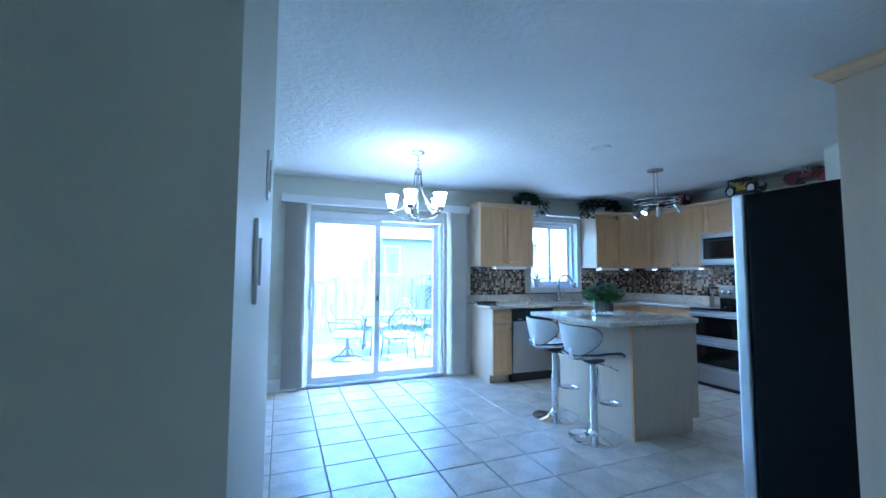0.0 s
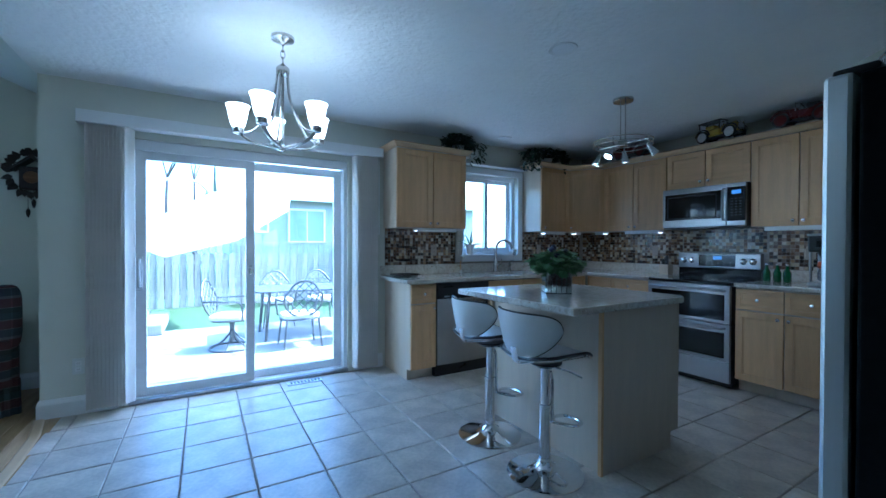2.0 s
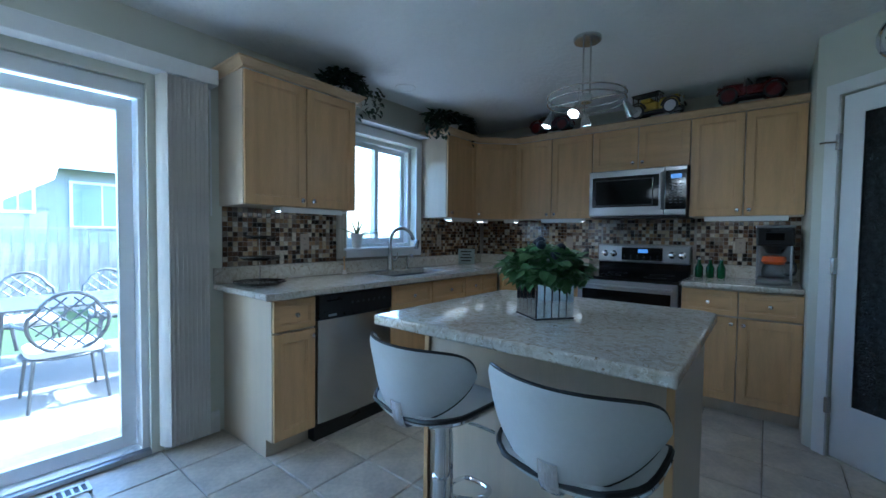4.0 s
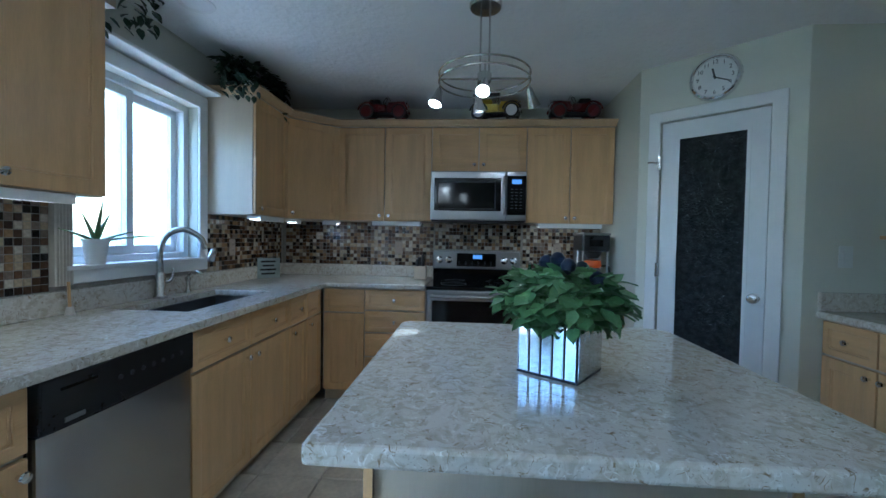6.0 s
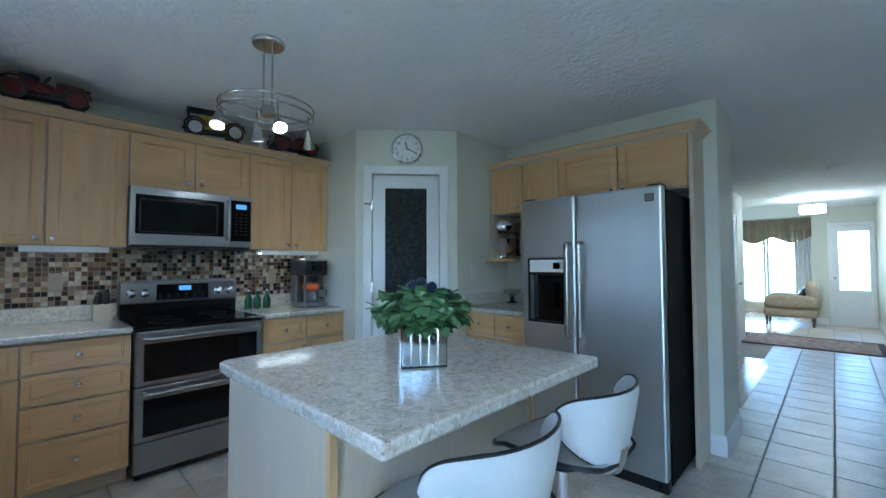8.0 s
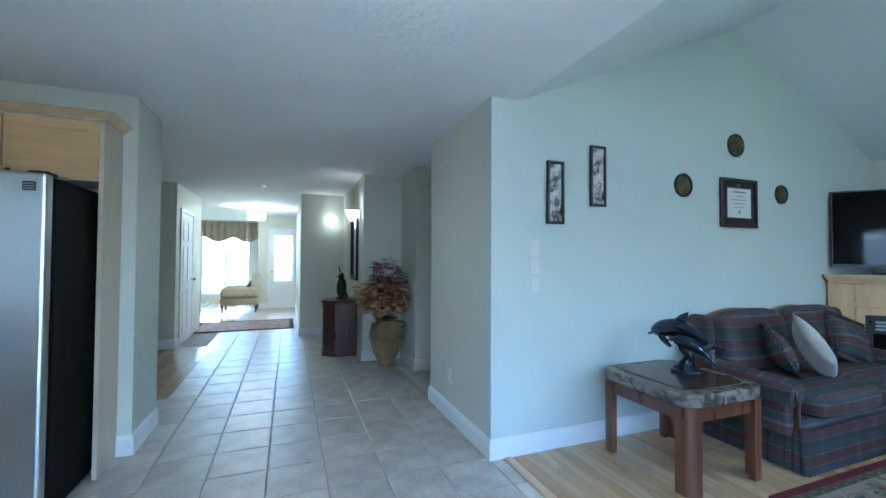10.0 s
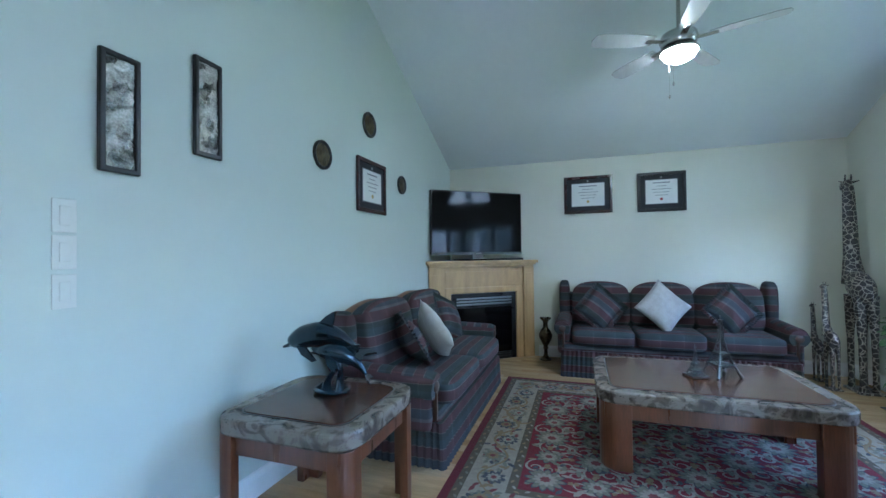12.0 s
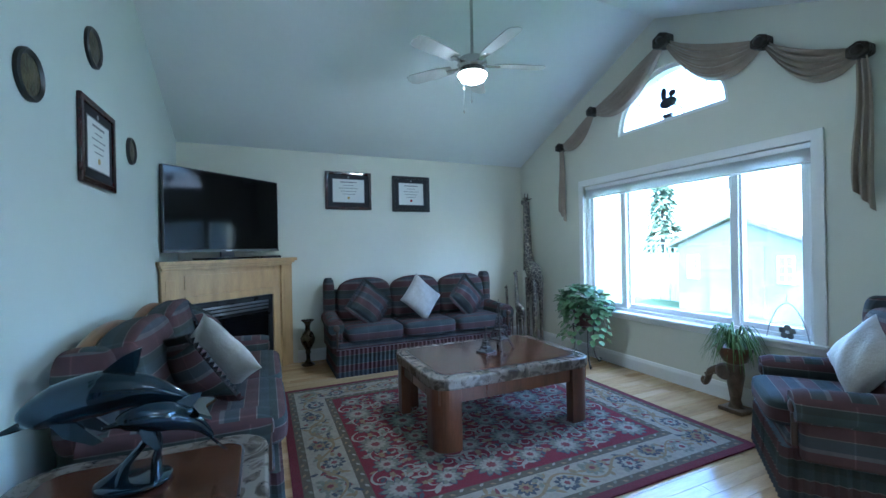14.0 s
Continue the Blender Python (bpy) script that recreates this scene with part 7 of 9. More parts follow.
def picture(loc, rz, w, h, fw, frame_m, label, inner, seal=None, group=""):
    p = thing("picture_frame", label, "picture", loc, rz, group)
    part("frame", prism(B(), rect(-w / 2, -h / 2, w / 2, h / 2), XZ, -0.024, -0.001, [rect(-w / 2 + fw, -h / 2 + fw, w / 2 - fw, h / 2 - fw)]), frame_m, p, bevel=0.006)
    if inner == "relief":
        bm = B()
        n, m = 10, 40
        r_ = random.Random(int(h * 1000 + loc[0] * 77))
        g = [[bm.verts.new((-w / 2 + fw + (w - 2 * fw) * i / n, -0.010 - r_.uniform(0, 0.008), -h / 2 + fw + (h - 2 * fw) * j / m)) for j in range(m + 1)] for i in range(n + 1)]
        for i in range(n):
            for j in range(m):
                bm.faces.new((g[i][j], g[i + 1][j], g[i + 1][j + 1], g[i][j + 1]))
        part("relief", bm, M_PEWTER, p, "embossed pewter relief", smooth="all")
    else:
        part("mat_board", box(B(), -w / 2 + fw, -0.012, -h / 2 + fw, w / 2 - fw, -0.008, h / 2 - fw), M_MATB, p)
        a, c = w / 2 - fw - 0.055, h / 2 - fw - 0.055
        pp = part("paper", box(B(), -a, -0.0145, -c, a, -0.012, c), M_PAPER, p, "white certificate sheet")
        part("inner_fillet", prism(B(), rect(-a - 0.006, -c - 0.006, a + 0.006, c + 0.006), XZ, -0.0155, -0.012, [rect(-a, -c, a, c)]), M_GREY, p)
        for k, q in enumerate((0.55, 0.34, 0.62, 0.5, 0.40)):
            part("text_bar", box(B(), -a * q, -0.0155, c * (0.72 - 0.26 * k), a * q, -0.0145, c * (0.72 - 0.26 * k) + (0.012 if k == 0 else 0.006)), M_GREY, pp, "grey lettering bar")
        part("seal", lathe(B(), [(0.016, 0.0), (0.016, 0.002), (0.004, 0.003)], 16, Matrix.Translation((0.0, -0.0145, -c * 0.62)) @ TOFRONT), seal, pp)
        part("crest", lathe(B(), [(0.012, 0.0), (0.012, 0.002)], 12, Matrix.Translation((0.0, -0.012, h / 2 - fw - 0.027)) @ TOFRONT), M_GREY, p)
    return p


picture((0.17, SY, 1.815), 180, 0.146, 0.455, 0.022, M_FRAMEB, "tall narrow black frame with a pewter relief", "relief", group="relief frames")
picture((-0.213, SY, 1.962), 180, 0.146, 0.457, 0.022, M_FRAMEB, "tall narrow black frame with a pewter relief", "relief", group="relief frames")
picture((-1.785, SY, 1.842), 180, 0.485, 0.436, 0.035, M_FRAMER, "mahogany framed certificate on the wall", "paper", M_GOLD, "certificates")
picture((WX, 4.055, 1.976), 90, 0.548, 0.45, 0.035, M_FRAMER, "mahogany framed certificate on the wall", "paper", M_GOLD, "certificates")
picture((WX, 4.845, 1.965), 90, 0.502, 0.45, 0.035, M_FRAMEB, "black framed certificate on the wall", "paper", M_SEAL, "certificates")
M_BRASSD = mat("dark brass plate", (0.22, 0.18, 0.10), 0.35, metal=0.8, var=0.4, scale=20, bump=0.6, bscale=40)
for x, z, r in ((-1.11, 1.957, 0.10), (-1.76, 2.357, 0.105), (-2.39, 1.957, 0.09)):
    dp_ = thing("wall_plate", "round dark brass relief plate on the wall", "plate", (x, SY, z), 180, "brass plates")
    part("rim", lathe(B(), [(r, 0.0), (r, 0.014), (r * 0.92, 0.02), (r * 0.78, 0.012), (r * 0.74, 0.0)], 32, TOFRONT, caps=False), M_FRAMEB, dp_, "black rim", smooth=True)
    part("disc", lathe(B(), [(r * 0.78, 0.001), (r * 0.76, 0.010), (r * 0.4, 0.013), (0.002, 0.018)], 24, TOFRONT), M_BRASSD, dp_, "embossed brass disc", smooth=True)
for z in (1.414, 1.290, 1.158):
    wall_plate((0.337, SY, z), 180, "switch")
wall_plate((0.68, 1.34, 1.304), 90, "switch")
wall_plate((0.68, 1.685, 1.506), 90, "switch", 0.10)
wall_plate((0.68, 1.58, 0.353), 90, "socket")

# living room windows
lw = tagged(thing("window_2", "wide three-part white vinyl window with a raised blind", "window"), kind="structure")
casing(lw, -2.71, 0.57, -0.57, 1.95, 0.07, XZ, LY - 0.02, LY - 0.001)
part("frame", prism(B(), rect(-2.73, 0.55, -0.57, 1.95), XZ, LY + 0.05, LY + 0.17, [rect(-2.68, 0.60, -0.62, 1.91)]), M_VINYL, lw, bevel=0.004)
sash(lw, -2.68, 0.60, -2.21, 1.91, 0.045, XZ, LY + 0.07, LY + 0.11)
sash(lw, -2.20, 0.60, -1.11, 1.91, 0.05, XZ, LY + 0.09, LY + 0.13)
sash(lw, -1.10, 0.60, -0.62, 1.91, 0.045, XZ, LY + 0.07, LY + 0.11)
for x in (-2.205, -1.105):
    part("mullion", box(B(), x - 0.03, LY + 0.055, 0.60, x + 0.03, LY + 0.165, 1.91, 0.004), M_VINYL, lw)
part("window_sill", box(B(), -2.80, LY - 0.05, 0.545, -0.48, LY + 0.06, 0.57, 0.005), M_TRIM, lw)
for x in (-2.23, -1.13):
    part("sash_lock", box(B(), x - 0.012, LY + 0.045, 1.70, x + 0.012, LY + 0.056, 1.80, 0.004), M_VINYL, lw)
vbld = thing("mini_blind", "white venetian blind raised at the head of the window", "blind", group="raised blinds")
part("headrail", box(B(), -2.70, LY + 0.005, 1.905, -0.58, LY + 0.045, 1.945, 0.003), M_VINYL, vbld)
for k in range(11):
    part("slat", box(B(), -2.695, LY + 0.006, 1.825 + 0.0075 * k, -0.585, LY + 0.044, 1.8275 + 0.0075 * k), M_VINYL, vbld)
part("bottom_rail", box(B(), -2.697, LY + 0.008, 1.805, -0.583, LY + 0.042, 1.820, 0.003), M_VINYL, vbld)
aw = tagged(thing("window_3", "arched white window with fan glazing bars", "window"), kind="structure")
inner = [(-1.65 + 0.505 * math.cos(math.pi * k / 24), 2.435 + 0.445 * math.sin(math.pi * k / 24)) for k in range(25)]
part("frame", prism(B(), arch, XZ, LY + 0.03, LY + 0.14, [inner]), M_VINYL, aw, bevel=0.003)
g = part("pane", prism(B(), inner, XZ, LY + 0.08, LY + 0.086), M_GLASS, aw, "clear arched pane")
g.visible_shadow = False
for k in range(1, 5):
    a = math.pi * k / 5
    part("glazing_bar", tube(B(), [(-1.65 + 0.12 * math.cos(a), LY + 0.083, 2.435 + 0.12 * math.sin(a)), (-1.65 + 0.48 * math.cos(a), LY + 0.083, 2.435 + 0.45 * math.sin(a))], 0.006, 6), M_VINYL, aw)
part("glazing_hub", tube(B(), [(-1.65 + 0.12 * math.cos(math.pi * k / 12), LY + 0.083, 2.435 + 0.12 * math.sin(math.pi * k / 12)) for k in range(13)], 0.006, 6), M_VINYL, aw)
bt_ = thing("hanging_ornament", "dark bird ornament in the arched window", "ornament", (-1.65, LY + 0.03, 2.436))
bm = superq(B(), (0, 0, 0.14), (0.085, 0.02, 0.05), 0.9, 0.9)
superq(bm, (-0.04, 0, 0.23), (0.03, 0.015, 0.06), 0.9, 0.9)
superq(bm, (0.045, 0, 0.215), (0.035, 0.015, 0.03), 0.9, 0.9)
box(bm, -0.045, -0.015, 0.0, 0.045, 0.015, 0.035, 0.004)
tube(bm, [(0, 0, 0.03), (0, 0, 0.11)], 0.004, 6)
part("figure", bm, mat("dark ornament glass", (0.03, 0.035, 0.05), 0.2, var=0.3), bt_, smooth=True)

# swag drapery
M_SWAG = mat("taupe satin drape", (0.37, 0.30, 0.235), 0.42, var=0.12, scale=4, bump=0.1, bscale=120, sheen=0.3)
M_ROS = mat("dark bronze rosette", (0.06, 0.05, 0.04), 0.4, metal=0.5, var=0.4, scale=30, bump=0.6, bscale=60)
sg_ = thing("swag_drape", "taupe satin swag drapery over the windows", "drapery")
ROS = [(-3.032, 2.474), (-2.501, 2.751), (-1.628, 3.117), (-0.833, 2.730), (-0.30, 2.427)]


def swag(a, b, drop, wide):
    bm = B()
    n, m = 26, 22
    g = []
    for i in range(n + 1):
        u = i / n
        s = 4 * u * (1 - u)
        col = []
        for j in range(m + 1):
            v = j / m
            z = a[1] + (b[1] - a[1]) * u - s * (0.03 + (drop - 0.03) * v ** 0.9) - 0.05 * (v - 0.5) * (1 - s)
            fold = math.sin(v * math.pi * 9 + 2.0 * u) * (0.010 + 0.020 * s)
            y = LY - 0.035 - 0.055 * s * math.sin(math.pi * min(1, 0.15 + v * 0.85)) - fold
            col.append(bm.verts.new((a[0] + (b[0] - a[0]) * u, y, z + 0.25 * fold)))
        g.append(col)
    for i in range(n):
        for j in range(m):
            bm.faces.new((g[i][j], g[i + 1][j], g[i + 1][j + 1], g[i][j + 1]))
    part("swag", bm, M_SWAG, sg_, "gathered satin swag", smooth="all")


swag(ROS[0], ROS[1], 0.17, 0.1)
swag(ROS[1], ROS[2], 0.27, 0.2)
swag(ROS[2], ROS[3], 0.31, 0.2)
swag(ROS[3], ROS[4], 0.23, 0.2)
for (x, z), z1, wd in ((ROS[0], 1.56, 0.06), (ROS[4], 1.44, 0.055)):
    bm = B()
    n, m = 20, 20
    g = []
    for i in range(n + 1):
        v = i / n
        zz = z + (z1 - z) * v
        w = 0.03 + (wd - 0.03) * min(1, v * 1.6)
        col = []
        for j in range(m + 1):
            t = 2 * j / m - 1
            end = 0.16 * (1 - t) / 2 * max(0.0, v - 0.75) * 4
            col.append(bm.verts.new((x + w * t + 0.01 * math.sin(6 * v), LY - 0.045 - 0.022 * math.sin(t * 9 + 1.3 * v), zz + end)))
        g.append(col)
    for i in range(n):
        for j in range(m):
            bm.faces.new((g[i][j], g[i + 1][j], g[i + 1][j + 1], g[i][j + 1]))
    part("tail", bm, M_SWAG, sg_, "hanging satin tail", smooth="all")
for k, (x, z) in enumerate(ROS):
    s = 0.075 if k == 2 else 0.055
    bm = prism(B(), [(x - s, z - s * 0.6), (x, z - s), (x + s, z - s * 0.6), (x + s, z + s * 0.5), (x, z + s), (x - s, z + s * 0.5)], XZ, LY - 0.10, LY - 0.001)
    rp = part("rosette", bm, M_ROS, sg_, "dark carved rosette", bevel=0.012)
    part("rosette_boss", lathe(B(), [(0.035, 0), (0.03, 0.012), (0.012, 0.022), (0.002, 0.024)], 8, Matrix.Translation((x, LY - 0.10, z)) @ TOFRONT), M_ROS, rp, smooth=True)

# cuckoo clock on the return beside the armchair
cz = thing("cuckoo_clock", "dark carved wooden cuckoo clock with pine-cone weights", "clock", (0.24, LY, 1.60))
M_DARKW = mat("dark carved wood", (0.025, 0.016, 0.012), 0.5, var=0.4, scale=20, bump=0.5, bscale=50)
part("case", box(B(), -0.08, -0.11, 0.10, 0.08, -0.001, 0.29, 0.01), M_DARKW, cz)
bm = B()
for sg in (-1, 1):
    q = prism(bm, [(0.0, 0.39), (sg * 0.13, 0.27), (sg * 0.13, 0.25), (0.0, 0.36)], XZ, -0.13, -0.001)
part("roof", bm, M_DARKW, cz)
r_ = random.Random(4)
bm = B()
for k in range(46):
    a = r_.uniform(0, 6.28)
    leaf(bm, (0.115 * math.cos(a), -0.115, 0.23 + 0.15 * math.sin(a)), (math.cos(a) + r_.uniform(-.5, .5), -0.5, math.sin(a) + r_.uniform(-.5, .5)), (0, -1, 0.2), 0.07, 0.05)
part("carved_leaves", bm, M_DARKW, cz)
part("dial", lathe(B(), [(0.05, 0), (0.05, 0.008), (0.002, 0.01)], 24, Matrix.Translation((0, -0.11, 0.20)) @ TOFRONT), M_OAK, cz)
for x, z in ((-0.035, -0.06), (0.0, 0.02), (0.045, -0.16)):
    ch_ = part("chain", tube(B(), [(x, -0.06, 0.10), (x, -0.06, z)], 0.002, 5), M_ROS, cz)
    part("pine_cone", lathe(B(), [(0.003, -0.075), (0.013, -0.05), (0.016, -0.02), (0.006, 0.0)], 10, Matrix.Translation((x, -0.06, z))), M_DARKW, ch_, smooth=True)

# ---- small things in the living room ----
# dolphins: one plain cast figure
M_DOLPHIN = mat("glossy blue bronze", (0.018, 0.045, 0.075), 0.10, metal=0.55, var=0.35, scale=5, coat=0.6)


def dolphin(bm, m, s):
    pts = [Vector(p) * s for p in ((-0.26, 0, -0.035), (-0.215, 0, -0.022), (-0.19, 0, -0.005), (-0.12, 0, 0.018), (-0.02, 0, 0.03), (0.08, 0, 0.018), (0.16, 0, -0.015), (0.225, 0, -0.06))]
    a = len(bm.verts)
    tube(bm, bez(pts, 4), [q * s for q in np.interp(np.linspace(0, 7, 29), range(8), (0.006, 0.014, 0.042, 0.066, 0.072, 0.055, 0.03, 0.012)).tolist()], 16, flat=(0.85, 1.0))
    fin = lambda loop, w: prism(bm, [(u * s, v * s) for u, v in loop], XZ, -w * s, w * s)
    fin([(-0.02, 0.09), (0.07, 0.065), (0.085, 0.10), (0.10, 0.155), (0.045, 0.135)], 0.007)
    for sg in (-1, 1):
        lp = [(-0.13, -0.02), (-0.07, -0.03), (-0.01, -0.105), (-0.035, -0.11), (-0.10, -0.07)]
        v0 = len(bm.verts)
        prism(bm, [(u * s, v * s) for u, v in lp], XZ, sg * 0.045 * s, sg * 0.058 * s)
        lp2 = [(0.215, 0.0), (0.25, sg * 0.085), (0.285, sg * 0.095), (0.265, sg * 0.02), (0.262, 0.0)]
        prism(bm, [(u * s, v * s) for u, v in lp2], lambda u, v, w: (u, v, w - (u - 0.2 * s) * 0.5), -0.062 * s, -0.05 * s)
    bm.verts.ensure_lookup_table()
    bmesh.ops.transform(bm, matrix=m, verts=bm.verts[a:])


bm = B()
dolphin(bm, pose(-0.02, 0, 0.27, 0, -4, 0), 0.95)
dolphin(bm, pose(0.14, -0.06, 0.195, 0, 20, 20), 0.62)
superq(bm, (0.04, 0.0, 0.012), (0.10, 0.075, 0.012), 0.6, 0.9)
for pts in (((0.0, 0, 0.01), (0.02, 0, 0.07), (0.075, 0.01, 0.14), (0.07, 0.02, 0.24)), ((0.10, -0.02, 0.01), (0.10, -0.02, 0.08), (0.11, -0.03, 0.13), (0.10, -0.04, 0.18)), ((-0.05, 0.02, 0.01), (0.0, 0.01, 0.05), (0.06, 0.0, 0.12), (0.09, 0.0, 0.17))):
    tube(bm, bez(pts, 5), [0.034, 0.033, 0.032, 0.03, 0.028, 0.026, 0.024, 0.022, 0.021, 0.02, 0.019, 0.018, 0.017, 0.016, 0.015, 0.014], 10, flat=(1.2, 0.5))
solid("dolphin_statue", bm, M_DOLPHIN, "glossy blue bronze leaping dolphins figure on the end table", "statue", smooth=True, loc=(-0.55, 2.72, 0.5805), rz=92).scale = (0.96, 0.96, 0.96)

# towers: lattice souvenir figures
M_SILV = mat("pewter cast metal", (0.42, 0.43, 0.43), 0.3, metal=0.9, var=0.2, scale=30)


def tower(loc, h):
    bm = B()
    w = lambda t: (0.075 * (1 - t) ** 2.2 + 0.006) * h / 0.4
    for sx in (-1, 1):
        for sy in (-1, 1):
            tube(bm, [(sx * w(t), sy * w(t), t * h * 0.92) for t in (0, 0.08, 0.18, 0.3, 0.45, 0.65, 1.0)], [0.011 * h / 0.4, 0.010 * h / 0.4, 0.008 * h / 0.4, 0.006 * h / 0.4, 0.005 * h / 0.4, 0.004 * h / 0.4, 0.003 * h / 0.4], 6)
    for t in (0.2, 0.4):
        q = w(t) + 0.008 * h / 0.4
        box(bm, -q, -q, t * h * 0.92 - 0.006, q, q, t * h * 0.92 + 0.006)
    for a, b_ in ((0.22, 0.31), (0.31, 0.39), (0.42, 0.52), (0.52, 0.64), (0.64, 0.78)):
        for s in (-1, 1):
            tube(bm, [(-w(a), s * w(a), a * h * .92), (w(b_), s * w(b_), b_ * h * .92)], 0.0018, 4)
            tube(bm, [(w(a), s * w(a), a * h * .92), (-w(b_), s * w(b_), b_ * h * .92)], 0.0018, 4)
            tube(bm, [(s * w(a), -w(a), a * h * .92), (s * w(b_), w(b_), b_ * h * .92)], 0.0018, 4)
            tube(bm, [(s * w(a), w(a), a * h * .92), (s * w(b_), -w(b_), b_ * h * .92)], 0.0018, 4)
    for s in (-1, 1):
        arc = [(w(0.05) * math.cos(math.pi * k / 8), s * w(0.05), 0.16 * h * math.sin(math.pi * k / 8)) for k in range(9)]
        tube(bm, arc, 0.003, 5)
        tube(bm, [(y, x, z) for x, y, z in arc], 0.003, 5)
    box(bm, -0.012 * h / .4, -0.012 * h / .4, h * 0.90, 0.012 * h / .4, 0.012 * h / .4, h * 0.93)
    tube(bm, [(0, 0, h * 0.9), (0, 0, h)], 0.0025, 6)
    if h < 0.3:
        box(bm, -0.055, -0.055, 0.0, 0.055, 0.055, 0.012, 0.003)
    solid("tower_figurine", bm, M_TOWER, "pewter lattice tower souvenir on the coffee table", "figurine", "tower souvenirs", loc=loc, rz=20)


tower((-1.81, 4.80, 0.479), 0.38)
tower((-1.74, 4.64, 0.479), 0.20)

# giraffes: one carved figure each
M_GIRAFFE = mat("spotted carved wood", (0.36, 0.29, 0.2), 0.45)
_n, _l = M_GIRAFFE.node_tree.nodes, M_GIRAFFE.node_tree.links
_v = _n.new("ShaderNodeTexVoronoi")
_v.feature = "DISTANCE_TO_EDGE"
_v.inputs["Scale"].default_value = 24.0
_r = _n.new("ShaderNodeValToRGB")
_r.color_ramp.elements[0].position, _r.color_ramp.elements[0].color = 0.035, (0.34, 0.30, 0.24, 1)
_r.color_ramp.elements[1].position, _r.color_ramp.elements[1].color = 0.08, (0.022, 0.018, 0.018, 1)
_t = _n.new("ShaderNodeTexCoord")
_l.new(_t.outputs["Object"], _v.inputs["Vector"])
_l.new(_v.outputs["Distance"], _r.inputs["Fac"])
_l.new(_r.outputs["Color"], _n["Principled BSDF"].inputs["Base Color"])


def giraffe(loc, h, rz):
    bm = B()
    s = h / 1.95
    for x, y in ((-0.11, -0.045), (-0.11, 0.045), (0.12, -0.045), (0.12, 0.045)):
        tube(bm, bez([(x, y, 0.0), (x, y, 0.35), (x * 0.95, y, 0.6), (x * 0.8, y * 0.9, 0.85)], 4), np.interp(np.linspace(0, 1, 13), (0, 0.1, 0.5, 1), (0.032, 0.024, 0.028, 0.055)).tolist(), 8)
    superq(bm, (0.0, 0, 0.92), (0.21, 0.085, 0.13), 0.85, 0.85, nu=18, nv=10, shape=lambda p: Vector((p.x, p.y, p.z - p.x * 0.28)))
    tube(bm, bez([(-0.12, 0, 0.96), (-0.17, 0, 1.15), (-0.185, 0, 1.45), (-0.20, 0, 1.72), (-0.21, 0, 1.84)], 5), np.interp(np.linspace(0, 1, 21), (0, 0.3, 1), (0.10, 0.062, 0.042)).tolist(), 10)
    superq(bm, (-0.265, 0, 1.855), (0.095, 0.035, 0.038), 0.8, 0.9, nu=14, nv=8, shape=lambda p: Vector((p.x, p.y * (1 + 2 * p.x), p.z + p.x * 0.25)))
    for y in (-0.022, 0.022):
        tube(bm, [(-0.205, y, 1.87), (-0.195, y, 1.945)], [0.009, 0.007], 6)
        tube(bm, [(-0.20, y * 1.3, 1.87), (-0.175, y * 3.4, 1.885)], [0.012, 0.004], 6)
    tube(bm, bez([(0.2, 0, 0.9), (0.235, 0, 0.8), (0.22, 0, 0.6)], 4), 0.010, 6)
    box(bm, -0.17, -0.09, 0.0, 0.18, 0.09, 0.02, 0.004)
    bmesh.ops.transform(bm, matrix=Matrix.Diagonal((s * 0.68, s, s, 1)), verts=bm.verts)
    solid("giraffe_statue", bm, M_GIRAFFE, "tall black and cream carved wooden giraffe in the corner", "statue", "giraffes", smooth=True, loc=loc, rz=rz)


giraffe((-3.44, 6.34, 0), 1.98, 0)
giraffe((-3.44, 6.12, 0), 0.98, 10)
giraffe((-3.72, 6.14, 0), 0.76, 10)

# urn
ur = thing("urn", "tall dark brass urn on the wood floor", "urn", (-3.80, 3.545, 0))
M_BRASS = mat("dark engraved brass", (0.10, 0.075, 0.04), 0.28, metal=0.85, var=0.5, scale=18, bump=0.3, bscale=60)
part("body", lathe(B(), [(0.07, 0.0), (0.072, 0.012), (0.04, 0.03), (0.022, 0.06), (0.02, 0.12), (0.032, 0.14), (0.024, 0.16), (0.045, 0.20), (0.075, 0.26), (0.08, 0.30), (0.055, 0.355), (0.03, 0.385), (0.026, 0.43), (0.034, 0.46), (0.06, 0.495), (0.052, 0.492), (0.02, 0.45)], 28), M_BRASS, ur, smooth=True)
for k in range(12):
    a = 2 * math.pi * k / 12
    part("scallop", lathe(B(), [(0.002, -0.012), (0.012, 0.0), (0.002, 0.012)], 8, Matrix.Translation((0.058 * math.cos(a), 0.058 * math.sin(a), 0.497))), M_BRASS, ur, smooth=True)

# pothos on a wrought iron stand
M_IRON = mat("black wrought iron", (0.015, 0.014, 0.014), 0.5, var=0.2)
po = thing("pothos_plant", "leafy variegated pothos on a black iron stand", "plant", (-2.42, 6.24, 0))
for k in range(3):
    a = radians(90 + 120 * k)
    c, s_ = math.cos(a), math.sin(a)
    part("stand_leg", tube(B(), bez([(0.13 * c, 0.13 * s_, 0.42), (0.11 * c, 0.11 * s_, 0.25), (0.13 * c, 0.13 * s_, 0.10), (0.18 * c, 0.18 * s_, 0.02), (0.21 * c, 0.21 * s_, 0.012), (0.215 * c, 0.215 * s_, 0.04), (0.195 * c, 0.195 * s_, 0.045)], 5), 0.007, 6), M_IRON, po, "curled iron leg", smooth=True)
